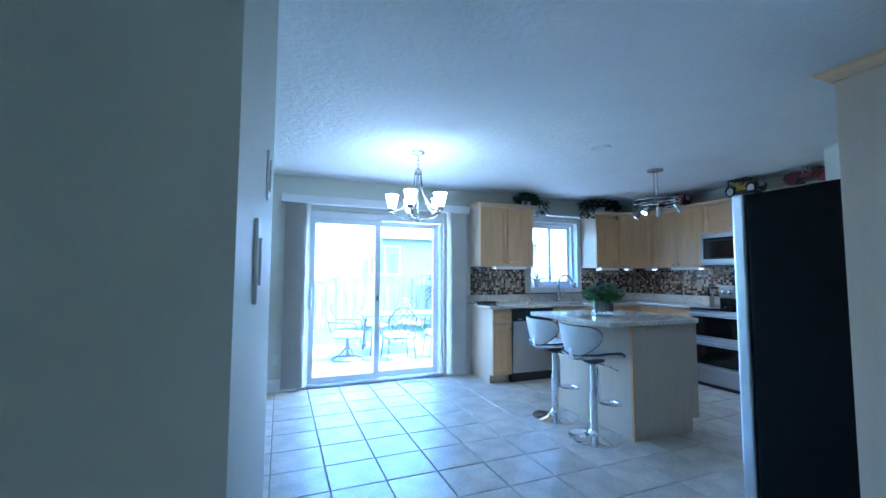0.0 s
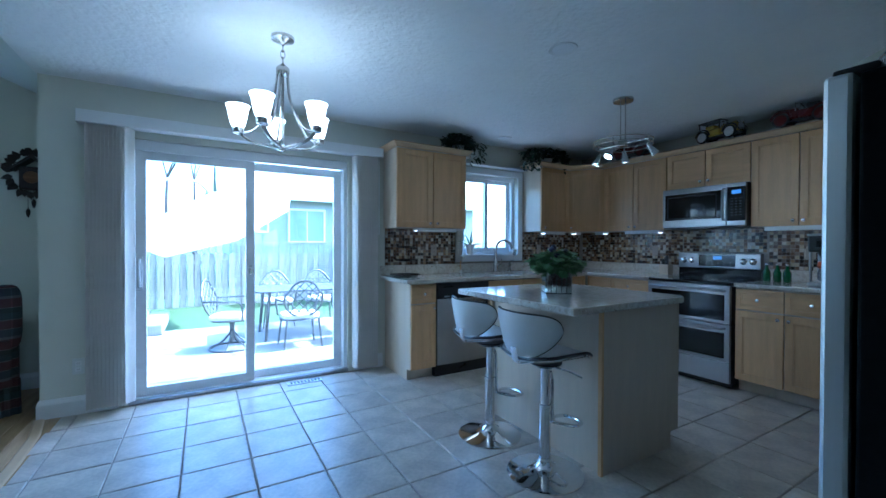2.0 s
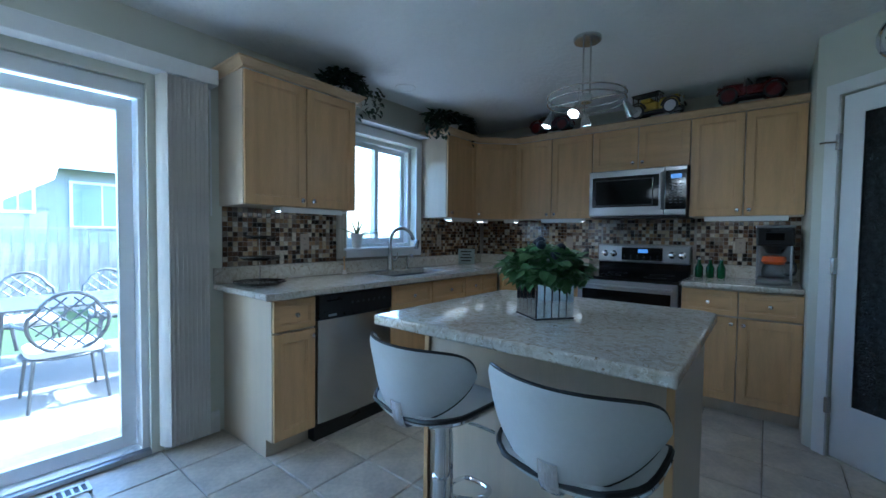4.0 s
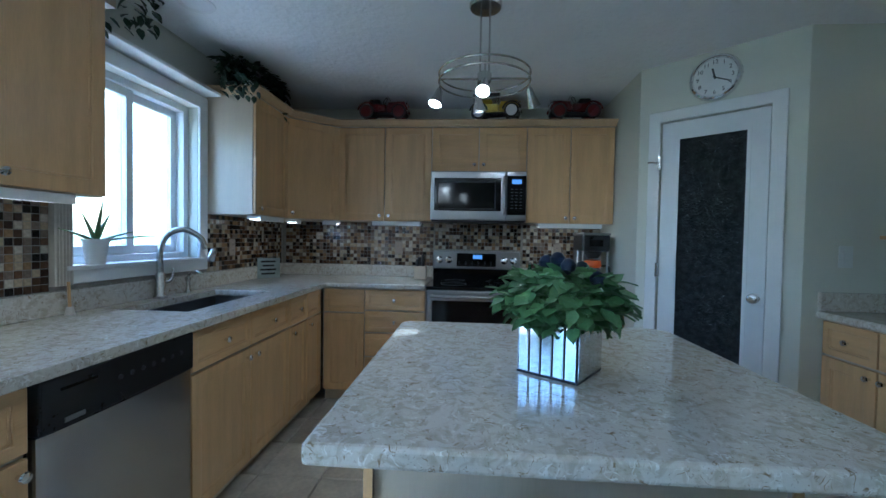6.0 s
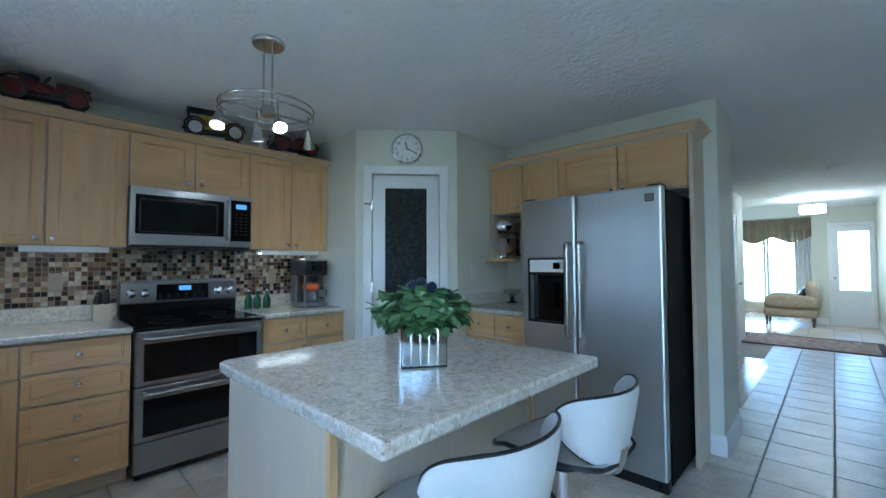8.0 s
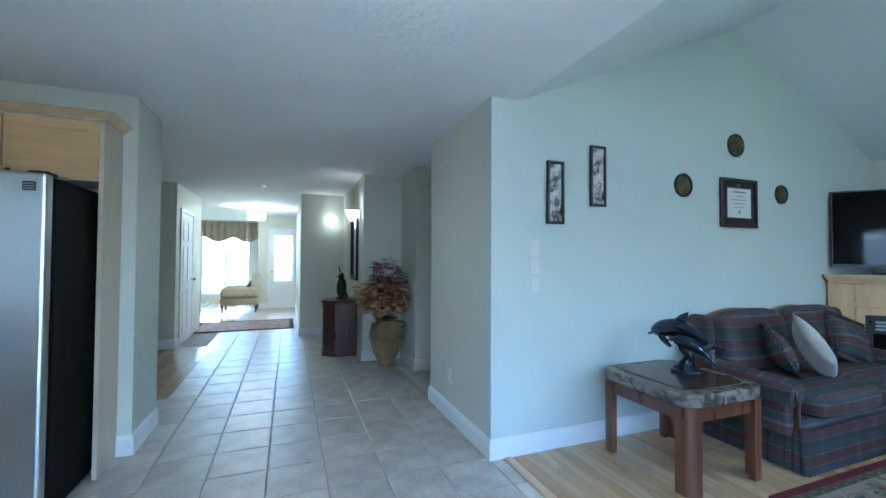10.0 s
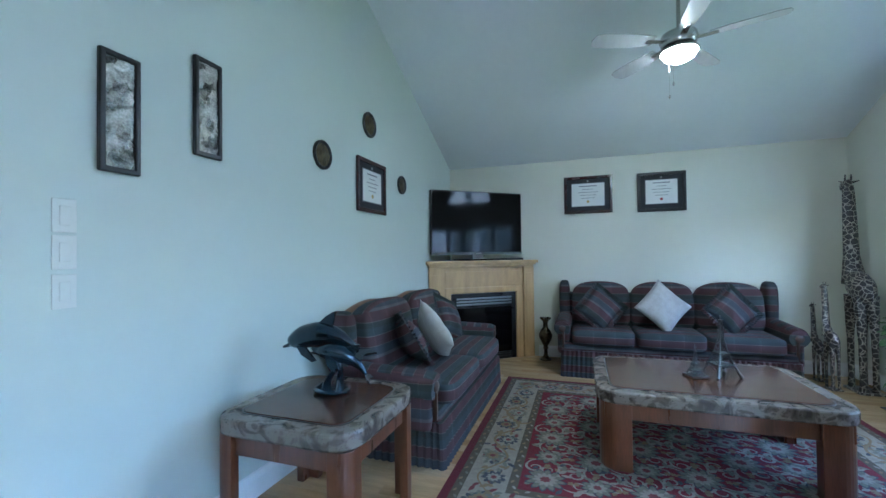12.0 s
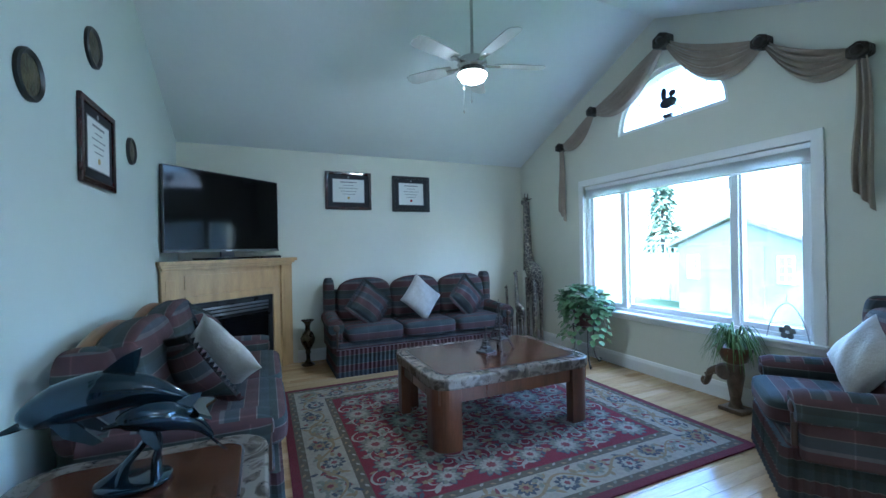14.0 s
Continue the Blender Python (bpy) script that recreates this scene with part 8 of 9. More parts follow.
part("stand_ring", tube(B(), [(0.13 * math.cos(2 * math.pi * k / 28), 0.13 * math.sin(2 * math.pi * k / 28), 0.42) for k in range(28)], 0.007, 6, closed=True), M_IRON, po, smooth=True)
part("pot", lathe(B(), [(0.09, 0.40), (0.12, 0.56), (0.13, 0.60), (0.115, 0.60), (0.10, 0.57)], 24), mat("dark red pot", (0.07, 0.02, 0.018), 0.35, var=0.2), po, "dark red pot", smooth=True)
r_ = random.Random(15)
bm = B()
bush(bm, (0, -0.02, 0.67), 0.31, 0.21, 0.19, 430, 0.072, 0.066, r_, low=-0.85, droop=0.6)
for k in range(16):
    a = r_.uniform(0, 6.28)
    for j in range(5):
        leaf(bm, (0.25 * math.cos(a) + r_.uniform(-.05, .05), -0.02 + 0.17 * math.sin(a), 0.58 - 0.07 * j), (math.cos(a) + r_.uniform(-.5, .5), math.sin(a) * 0.7 - 0.2, -0.5), (0, 0, 1), 0.07, 0.062)
part("foliage", bm, M_LEAF3, po, "large heart-shaped variegated leaves", smooth="all")
bm = B()
for k in range(10):
    a = 0.63 * k
    tube(bm, bez([(0.03 * math.cos(a), 0.03 * math.sin(a), 0.58), (0.12 * math.cos(a), 0.1 * math.sin(a), 0.70), (0.24 * math.cos(a), 0.15 * math.sin(a), 0.60), (0.27 * math.cos(a), 0.17 * math.sin(a), 0.40)], 4), 0.004, 5)
part("stems", bm, M_STEM, po)

# elephant plant stand with a spider plant
ep = thing("elephant_planter", "carved elephant pedestal with a spider plant in a bowl", "planter", (-0.98, 6.35, 0), 0)
ep.scale = (0.86, 0.86, 0.86)
M_ELE = mat("carved brown elephant", (0.16, 0.11, 0.07), 0.4, var=0.35, scale=12, bump=0.4, bscale=50)
bm = box(B(), -0.10, -0.09, 0.0, 0.10, 0.09, 0.035, 0.008)
tube(bm, [(0, 0, 0.03), (0, 0, 0.10), (0, 0, 0.20), (0, 0, 0.30), (0, 0, 0.41)], [0.06, 0.04, 0.055, 0.07, 0.06], 14)
superq(bm, (-0.07, -0.01, 0.33), (0.085, 0.07, 0.075), 0.9, 0.9)
tube(bm, bez([(-0.14, -0.02, 0.34), (-0.20, -0.025, 0.30), (-0.225, -0.025, 0.22), (-0.25, -0.025, 0.18), (-0.275, -0.025, 0.20), (-0.265, -0.025, 0.235)], 5), np.linspace(0.035, 0.012, 26).tolist(), 10)
for y in (-0.085, 0.065):
    superq(bm, (-0.05, y, 0.34), (0.055, 0.012, 0.065), 0.9, 0.9)
    tube(bm, bez([(-0.15, y * 0.6, 0.30), (-0.20, y * 0.7, 0.27), (-0.23, y * 0.7, 0.285)], 4), 0.009, 6)
part("pedestal", bm, M_ELE, ep, "carved elephant head pedestal", smooth=True)
part("bowl", lathe(B(), [(0.05, 0.41), (0.09, 0.44), (0.145, 0.55), (0.15, 0.57), (0.135, 0.565), (0.08, 0.50)], 28), M_CHERRY, ep, "dark wooden bowl", smooth=True)
r_ = random.Random(31)
bm = B()
for k in range(120):
    a, rr = r_.uniform(0, 6.28), r_.uniform(0.12, 0.30)
    h = r_.uniform(0.05, 0.20)
    e = r_.uniform(-0.22, 0.02)
    pts = bez([(0.03 * math.cos(a), 0.03 * math.sin(a), 0.55), (0.5 * rr * math.cos(a), 0.4 * rr * math.sin(a), 0.57 + h), (rr * math.cos(a), 0.75 * rr * math.sin(a), 0.57 + e)], 4)
    tube(bm, pts, [0.007, 0.008, 0.008, 0.007, 0.007, 0.006, 0.005, 0.003, 0.001], 4, flat=(1.2, 0.25))
part("foliage", bm, M_LEAF4, ep, "arching striped leaves", smooth="all")
gt = thing("garden_trellis", "small metal arch trellis ornament on the sill", "ornament", (-0.72, LY - 0.02, 0.571))
part("arch", tube(B(), [(-0.13 + 0.26 * k / 16, 0, 0.26 * math.sin(math.pi * k / 16) ** 0.7) for k in range(17)], 0.003, 6), M_STEEL, gt)
part("finial", tube(B(), [(0, 0, 0.28), (0, 0, 0.31)], 0.003, 6), M_STEEL, gt)
bm = B()
for k in range(5):
    a = 2 * math.pi * k / 5 + 0.3
    superq(bm, (0.032 * math.cos(a), 0, 0.055 + 0.032 * math.sin(a)), (0.022, 0.005, 0.022), 0.9, 0.9, nu=12, nv=6)
part("flower", bm, M_STEEL, gt, "grey metal flower")
fv = thing("floor_vent", "dark metal floor register near the window", "vent", (-2.85, 6.28, 0.001))
part("frame", prism(B(), rect(-0.16, -0.06, 0.16, 0.06), XY, 0.0, 0.006, [rect(-0.145, -0.045, 0.145, 0.045)]), M_IRON, fv)
for k in range(10):
    part("slat", box(B(), -0.143 + 0.03 * k, -0.045, 0.001, -0.131 + 0.03 * k, 0.045, 0.005), M_IRON, fv)


# ---- hall, entry and front room ----
def panel_door(name, label, to3, u0, u1, knob_u, casing_w=0.06, h=2.03, depth=0.04):
    d = tagged(thing(name, label, "door"), kind="structure")
    casing(d, u0, 0.0, u1, h, casing_w, to3, 0.001, 0.018, sill=False)
    bm = prism(B(), rect(u0 + 0.004, 0.008, u1 - 0.004, h - 0.004), to3, 0.001, 0.012)
    lf = part("door_leaf", bm, M_DOORW, d, bevel=0.002)
    w = u1 - u0
    for a, b_ in ((0.12, 0.48), (0.52, 0.88)):
        for z0, z1 in ((0.18, 0.80), (0.92, 1.50), (1.60, 1.90)):
            part("raised_panel", prism(B(), rect(u0 + a * w, z0, u0 + b_ * w, z1), to3, 0.012, 0.019), M_DOORW, lf, bevel=0.006)
    n = Vector(to3(0, 0, 1)) - Vector(to3(0, 0, 0))
    mm = Matrix.Translation(to3(knob_u, 0.97, 0.012)) @ n.to_track_quat("Z", "Y").to_matrix().to_4x4()
    part("door_knob", lathe(B(), [(0.028, 0), (0.028, 0.006), (0.011, 0.012), (0.011, 0.03), (0.026, 0.042), (0.024, 0.06), (0.008, 0.066)], 16, mm), M_NICKEL, lf, "nickel knob", smooth=True)
    return d


panel_door("door_2", "white panelled hall door in a white casing", lambda u, v, w: (3.50 - w, u, v), -3.26, -2.50, -3.18)
panel_door("door_3", "white panelled corridor door in a white casing", lambda u, v, w: (u, 0.10 + w, v), -0.60, 0.18, 0.10)

fd_ = tagged(thing("door_4", "white front door with a tall glazed panel", "door"), kind="structure")
casing(fd_, 1.84, 0.0, 2.40, 2.05, 0.06, XZ, -6.899, -6.88, sill=False)
part("door_leaf", prism(B(), rect(1.80, 0.0, 2.42, 2.05), XZ, -6.97, -6.93, [rect(1.86, 0.72, 2.30, 1.92)]), M_DOORW, fd_, bevel=0.004)
g = part("pane", prism(B(), rect(1.86, 0.72, 2.30, 1.92), XZ, -6.953, -6.947), M_GLASS, fd_, "glazed panel")
g.visible_shadow = False
part("door_knob", lathe(B(), [(0.025, 0), (0.012, 0.02), (0.028, 0.045), (0.01, 0.06)], 14, Matrix.Translation((2.36, -6.93, 0.97)) @ Matrix.Rotation(radians(-90), 4, "X")), M_NICKEL, fd_, smooth=True)

w4 = tagged(thing("window_4", "wide white front window behind sheer light", "window"), kind="structure")
for a, b_ in ((2.85, 3.65), (3.67, 4.48), (4.50, 5.30)):
    sash(w4, a, 0.25, b_, 2.10, 0.05, XZ, -8.98, -8.94)
cv = thing("valance_curtain", "gathered beige valance with a scalloped edge", "curtain")
bm = B()
n, m = 90, 8
g = []
for i in range(n + 1):
    u = i / n
    low = 0.40 + 0.13 * abs(math.sin(math.pi * u * 3.5)) ** 1.5
    g.append([bm.verts.new((2.74 + 2.7 * u, -8.80 + 0.035 * math.sin(u * 95) * (0.4 + 0.6 * j / m), 2.40 - low * 1.15 * j / m)) for j in range(m + 1)])
for i in range(n):
    for j in range(m):
        bm.faces.new((g[i][j], g[i + 1][j], g[i + 1][j + 1], g[i][j + 1]))
part("fabric", bm, mat("beige valance fabric", (0.42, 0.35, 0.25), 0.8, var=0.15, scale=8, bump=0.2), cv, smooth="all")
M_SHEER = mat("white sheer curtain", (0.8, 0.8, 0.78), 0.8, var=0.05, scale=20)
for x0, x1 in ((2.78, 3.08), (4.30, 4.60)):
    sc_ = thing("sheer_curtain", "white sheer curtain at the front window", "curtain", group="sheer curtains")
    bm = B()
    g = [[bm.verts.new((x0 + (x1 - x0) * i / 30, -8.84 + 0.025 * math.sin(i * 1.3), z)) for z in (0.05, 2.1)] for i in range(31)]
    for i in range(30):
        bm.faces.new((g[i][0], g[i + 1][0], g[i + 1][1], g[i][1]))
    part("fabric", bm, M_SHEER, sc_, smooth="all")

M_CREAMF = mat("cream damask", (0.48, 0.40, 0.28), 0.75, var=0.12, scale=14, bump=0.3, bscale=80)
fc = thing("armchair", "cream damask armchair on dark turned legs", "armchair", (3.05, -6.50, 0), 0)
bm = box(B(), -0.42, -0.36, 0.18, 0.42, 0.36, 0.36, 0.05, 3)
part("base", bm, M_CREAMF, fc, smooth=True)
part("seat_cushion", superq(B(), (0.05, 0.0, 0.41), (0.38, 0.27, 0.075), 0.4, 0.35), M_CREAMF, fc, smooth="all")
part("backrest", superq(B(), (-0.35, 0, 0.62), (0.11, 0.36, 0.30), 0.5, 0.5), M_CREAMF, fc, "rounded upholstered back", smooth="all")
for y in (-0.32, 0.32):
    part("arm", superq(B(), (0.0, y, 0.50), (0.40, 0.085, 0.13), 0.5, 0.5), M_CREAMF, fc, smooth="all")
for x in (-0.36, 0.37):
    for y in (-0.3, 0.3):
        part("leg", lathe(B(), [(0.016, 0.0), (0.022, 0.03), (0.018, 0.08), (0.032, 0.19)], 12, Matrix.Translation((x, y, 0))), M_CHERRY, fc, smooth=True)
cushion((2.86, -6.35, 0.60), -20, 20, 90, 0.15, M_PIPING, "dark cushion on the cream armchair")
M_RUNNER = mat("patterned runner", (0.38, 0.33, 0.27), 0.9, col2=(0.16, 0.06, 0.05), scale=9, var=0.2, bump=0.3, bscale=200)
rr_ = thing("runner_rug", "patterned entry rug with a dark border", "rug", (2.72, -4.10, 0))
part("field", box(B(), -0.80, -0.55, 0.001, 0.80, 0.55, 0.010), M_RUNNER, rr_)
part("border", prism(B(), rect(-0.88, -0.63, 0.88, 0.63), XY, 0.001, 0.011, [rect(-0.80, -0.55, 0.80, 0.55)]), mat("dark rug border", (0.05, 0.035, 0.035), 0.9, var=0.2), rr_)

# hall lights
M_FLUSH = mat("lit drum shade", (0.9, 0.9, 0.9), 0.4, emit=(1.0, 0.94, 0.84), strength=2.2)
dm = thing("drum_light", "white drum ceiling light with nickel bands", "ceiling light", (2.62, -4.98, 0))
part("canopy", lathe(B(), [(0.06, 2.405), (0.06, 2.4395)], 20), M_NICKEL, dm)
part("rod", lathe(B(), [(0.008, 2.30), (0.008, 2.41)], 8), M_NICKEL, dm)
part("shade", lathe(B(), [(0.17, 2.17), (0.175, 2.18), (0.175, 2.29), (0.17, 2.30)], 28), M_FLUSH, dm, "lit white drum shade", smooth=True)
for z in (2.17, 2.30):
    part("band", tube(B(), [(0.177 * math.cos(2 * math.pi * k / 32), 0.177 * math.sin(2 * math.pi * k / 32), z) for k in range(32)], 0.005, 6, closed=True), M_NICKEL, dm)
sm = thing("smoke_detector", "round white smoke detector on the ceiling", "detector", (2.35, -2.02, 0))
part("case", lathe(B(), [(0.045, 2.41), (0.06, 2.42), (0.065, 2.4395)], 24), M_VINYL, sm, smooth=True)
M_SCONCE = mat("lit sconce glass", (0.9, 0.9, 0.88), 0.4, emit=(1.0, 0.93, 0.80), strength=0.2)
for loc, rz in (((1.26, -2.60, 1.93), 180), ((1.04, -0.80, 1.90), 90)):
    sc_ = thing("wall_sconce", "lit frosted wall sconce with a nickel bracket", "sconce", loc, rz, "wall sconces")
    part("bracket", box(B(), -0.05, -0.025, -0.06, 0.05, -0.001, 0.08, 0.005), M_NICKEL, sc_)
    part("shade", lathe(B(), [(0.03, -0.06), (0.075, 0.0), (0.105, 0.075), (0.10, 0.075), (0.02, -0.045)], 24, Matrix.Translation((0, -0.11, 0))), M_SCONCE, sc_, "upturned frosted glass shade", smooth=True)

# hall cabinet with a carved bird, mirror, and a jar of dried flowers
hc = thing("hall_cabinet", "mahogany hexagonal hall cabinet with slatted doors", "cabinet", (1.275, -1.14, 0))
hexa = lambda r, ry: [(-0.215, -ry), (0.08, -ry), (r, -ry * 0.42), (r, ry * 0.42), (0.08, ry), (-0.215, ry)]
M_MAHOG = mat("mahogany cabinet", (0.075, 0.024, 0.018), 0.3, var=0.25, scale=4, stretch=(6, 6, 0.8), coat=0.3)
part("plinth", prism(B(), hexa(0.235, 0.25), XY, 0.0, 0.06), M_MAHOG, hc, bevel=0.005)
part("body", prism(B(), hexa(0.22, 0.235), XY, 0.06, 0.72), M_MAHOG, hc, bevel=0.004)
part("top", prism(B(), hexa(0.245, 0.26), XY, 0.72, 0.755), M_MAHOG, hc, bevel=0.008)
for k in range(14):
    part("louvre", box(B(), 0.222, -0.085, 0.14 + 0.034 * k, 0.23, 0.085, 0.16 + 0.034 * k), M_BLACK, hc)
part("drawer_front", box(B(), 0.222, -0.09, 0.63, 0.232, 0.09, 0.70, 0.003), M_MAHOG, hc)
bm = superq(B(), (0.0, 0, 0.17), (0.075, 0.06, 0.14), 0.9, 0.9)
superq(bm, (0.01, 0, 0.33), (0.045, 0.04, 0.05), 0.9, 0.9)
tube(bm, [(0.04, 0, 0.33), (0.085, 0, 0.315)], [0.015, 0.003], 8)
tube(bm, bez([(-0.04, 0, 0.12), (-0.09, 0, 0.05), (-0.10, 0, 0.0)], 4), [0.04, 0.035, 0.03, 0.028, 0.025, 0.02, 0.018, 0.015, 0.01], 8, flat=(1.3, 0.5))
tube(bm, bez([(0.03, 0.0, 0.37), (0.05, 0.02, 0.43), (0.09, 0.03, 0.47)], 4), [0.012, 0.011, 0.01, 0.009, 0.008, 0.007, 0.006, 0.005, 0.003], 6)
superq(bm, (0.0, 0, 0.02), (0.08, 0.07, 0.02), 0.6, 0.9)
solid("bird_statue", bm, M_DARKTRAY, "black carved bird figure on the hall cabinet", "statue", smooth=True, loc=(1.255, -1.08, 0.7555), rz=30)
mr = thing("wall_mirror", "tall hall mirror in a dark beaded frame", "mirror", (1.04, -1.24, 1.52), 90)
part("frame", prism(B(), rect(-0.28, -0.50, 0.28, 0.50), XZ, -0.035, -0.001, [rect(-0.22, -0.44, 0.22, 0.44)]), M_DARKW, mr, bevel=0.006)
part("mirror_glass", box(B(), -0.22, -0.012, -0.44, 0.22, -0.008, 0.44), mat("mirror silver", (0.85, 0.86, 0.87), 0.02, metal=1.0, var=0.01), mr)
for k in range(17):
    for x in (-0.25, 0.25):
        part("bead", lathe(B(), [(0.002, 0.0), (0.016, 0.008), (0.002, 0.014)], 8, Matrix.Translation((x, -0.036, -0.46 + 0.0575 * k)) @ TOFRONT), M_SILV, mr)
vs = thing("floor_vase", "large ochre ceramic jar with dried autumn flowers", "vase", (0.80, -0.27, 0))
M_OCHRE = mat("mottled ochre ceramic", (0.27, 0.20, 0.09), 0.4, col2=(0.12, 0.085, 0.035), scale=7, bump=0.15, bscale=30)
part("jar", lathe(B(), [(0.09, 0.0), (0.10, 0.015), (0.10, 0.05), (0.16, 0.17), (0.205, 0.32), (0.215, 0.40), (0.19, 0.48), (0.13, 0.535), (0.12, 0.56), (0.15, 0.59), (0.14, 0.59), (0.10, 0.55)], 36), M_OCHRE, vs, smooth=True)
for a in (0.6, 2.7, 4.8):
    q = Matrix.Rotation(a, 4, "Z")
    part("lug", tube(B(), [q @ Vector(p) for p in bez([(0.19, 0, 0.47), (0.235, 0, 0.49), (0.23, 0, 0.54), (0.13, 0, 0.55)], 4)], 0.016, 8), M_OCHRE, vs, smooth=True)
    part("rosette", lathe(B(), [(0.045, 0.0), (0.035, 0.012), (0.015, 0.016), (0.002, 0.014)], 10, q @ Matrix.Translation((0.205, 0, 0.36)) @ Matrix.Rotation(radians(90), 4, "Y")), M_OCHRE, vs, smooth=True)
for nm, col, cnt, sd_ in (("rust_blossom", (0.60, 0.22, 0.09), 170, 1), ("tan_leaves", (0.70, 0.52, 0.32), 340, 2), ("pink_blossom", (0.55, 0.30, 0.32), 150, 3), ("dark_red_leaves", (0.22, 0.06, 0.05), 90, 4)):
    r_ = random.Random(sd_ + 40)
    bm = B()
    c = {1: (0.05, 0.05, 0.86), 2: (0, 0, 0.84), 3: (0.0, 0.05, 1.12), 4: (-0.12, 0, 0.88)}[sd_]
    rr2 = {1: 0.33, 2: 0.34, 3: 0.18, 4: 0.24}[sd_]
    bush(bm, c, rr2, rr2 * 0.8, {1: 0.2, 2: 0.25, 3: 0.22, 4: 0.22}[sd_], cnt, 0.095, 0.07, r_, low=-0.9, droop=0.4)
    part(nm, bm, mat(nm.replace("_", " "), col, 0.8, var=0.25, scale=12), vs, "dried " + nm.replace("_", " "), smooth="all")
bm = B()
r_ = random.Random(9)
for k in range(22):
    a = r_.uniform(0, 6.28)
    q = r_.uniform(0.1, 0.3)
    tube(bm, bez([(0.03 * math.cos(a), 0.03 * math.sin(a), 0.52), (0.5 * q * math.cos(a), 0.5 * q * math.sin(a), 0.72), (q * math.cos(a), q * math.sin(a), r_.uniform(0.85, 1.2))], 3), 0.004, 5)
part("stems", bm, M_CHERRY, vs)

# dining chair seen past the pier
dc = thing("dining_chair", "dark wood dining chair with a curved back", "chair", (3.72, -0.70, 0), 20)
part("seat", box(B(), -0.22, -0.22, 0.43, 0.22, 0.22, 0.48, 0.02, 3), M_CREAMF, dc, "cream padded seat", smooth=True)
for x in (-0.19, 0.19):
    part("front_leg", tube(B(), bez([(x, -0.19, 0.43), (x * 1.05, -0.215, 0.25), (x, -0.20, 0.0)], 4), [0.026, 0.024, 0.022, 0.02, 0.018, 0.016, 0.015, 0.015, 0.016], 8), M_CHERRY, dc, smooth=True)
    part("back_post", tube(B(), bez([(x, 0.24, 0.0), (x, 0.20, 0.43), (x * 1.05, 0.25, 0.75), (x * 1.1, 0.34, 1.0)], 5), 0.018, 8), M_CHERRY, dc, smooth=True)
part("crest_rail", tube(B(), bez([(-0.25, 0.34, 0.985), (-0.1, 0.355, 1.01), (0.1, 0.355, 1.01), (0.25, 0.34, 0.985)], 5), 0.022, 8, flat=(0.7, 1.3)), M_CHERRY, dc, smooth=True)
part("splat", prism(B(), [(-0.05, 0.46), (0.05, 0.46), (0.075, 0.7), (0.05, 0.98), (-0.05, 0.98), (-0.075, 0.7)], lambda u, v, w: (u, w + (v - 0.46) * 0.26, v), 0.205, 0.22), M_CHERRY, dc)

# ---- outside ----
M_CONC = mat("pale patio concrete", (0.28, 0.27, 0.255), 0.85, var=0.1, scale=2, bump=0.2, bscale=60)
M_GRASS = mat("lawn grass", (0.085, 0.13, 0.045), 0.9, col2=(0.045, 0.075, 0.022), scale=3, bump=0.8, bscale=120)
M_FENCE = mat("weathered cedar fence", (0.48, 0.42, 0.36), 0.8, var=0.2, scale=4, stretch=(6, 6, 0.7), bump=0.2)
M_SIDING = mat("pale house siding", (0.34, 0.33, 0.31), 0.7, var=0.05, scale=2)
M_SHINGLE = mat("grey roof shingles", (0.24, 0.23, 0.22), 0.85, var=0.2, scale=10, bump=0.3)
M_SHED = mat("cream shed boards", (0.25, 0.24, 0.225), 0.7, var=0.08, scale=4)
structure("ground", prism(B(), rect(-400, -400, 400, 400), XY, -0.40, -0.30, [rect(-4.1, -8.95, 6.2, 6.65)]), M_GRASS, "spring lawn round the house")
structure("patio", prism(B(), rect(0.72, 5.86, 9.0, 9.4), XY, -0.30, -0.12), M_CONC, "pale concrete patio slab", bevel=0.01)
structure("path_front", box(B(), 1.2, -16.0, -0.30, 3.2, -7.05, -0.14), M_CONC, "pale concrete front path")

fe = thing("fence", "weathered board fence behind the yard", "fence")
bm = B()
prism(bm, [(-0.066, -0.30), (0.066, -0.30), (0.066, 0.97), (0.03, 1.02), (-0.03, 1.02), (-0.066, 0.97)], XZ, -0.012, 0.012)
p0 = part("board", bm, M_FENCE, fe)
p0.matrix_basis = pose(-12.0, 13.4, 0)
for k in range(1, 150):
    o = new("board", p0.data)
    o.parent, o.matrix_basis = fe, pose(-12.0 + 0.15 * k, 13.4 + (0.03 if k % 2 else 0.0), 0)
for k in range(151):
    part("trellis_slat", box(B(), -12.07 + 0.15 * k, 13.40, 1.02, -12.04 + 0.15 * k, 13.42, 1.27), M_FENCE, fe)
for z in (0.0, 0.75):
    part("rail", box(B(), -12.1, 13.42, z, 10.5, 13.46, z + 0.09), M_FENCE, fe)
part("cap_rail", box(B(), -12.1, 13.36, 1.27, 10.5, 13.46, 1.31), M_FENCE, fe)
for k in range(10):
    part("post", box(B(), -12.1 + 2.4 * k, 13.47, -0.3, -12.0 + 2.4 * k, 13.57, 1.2), M_FENCE, fe)

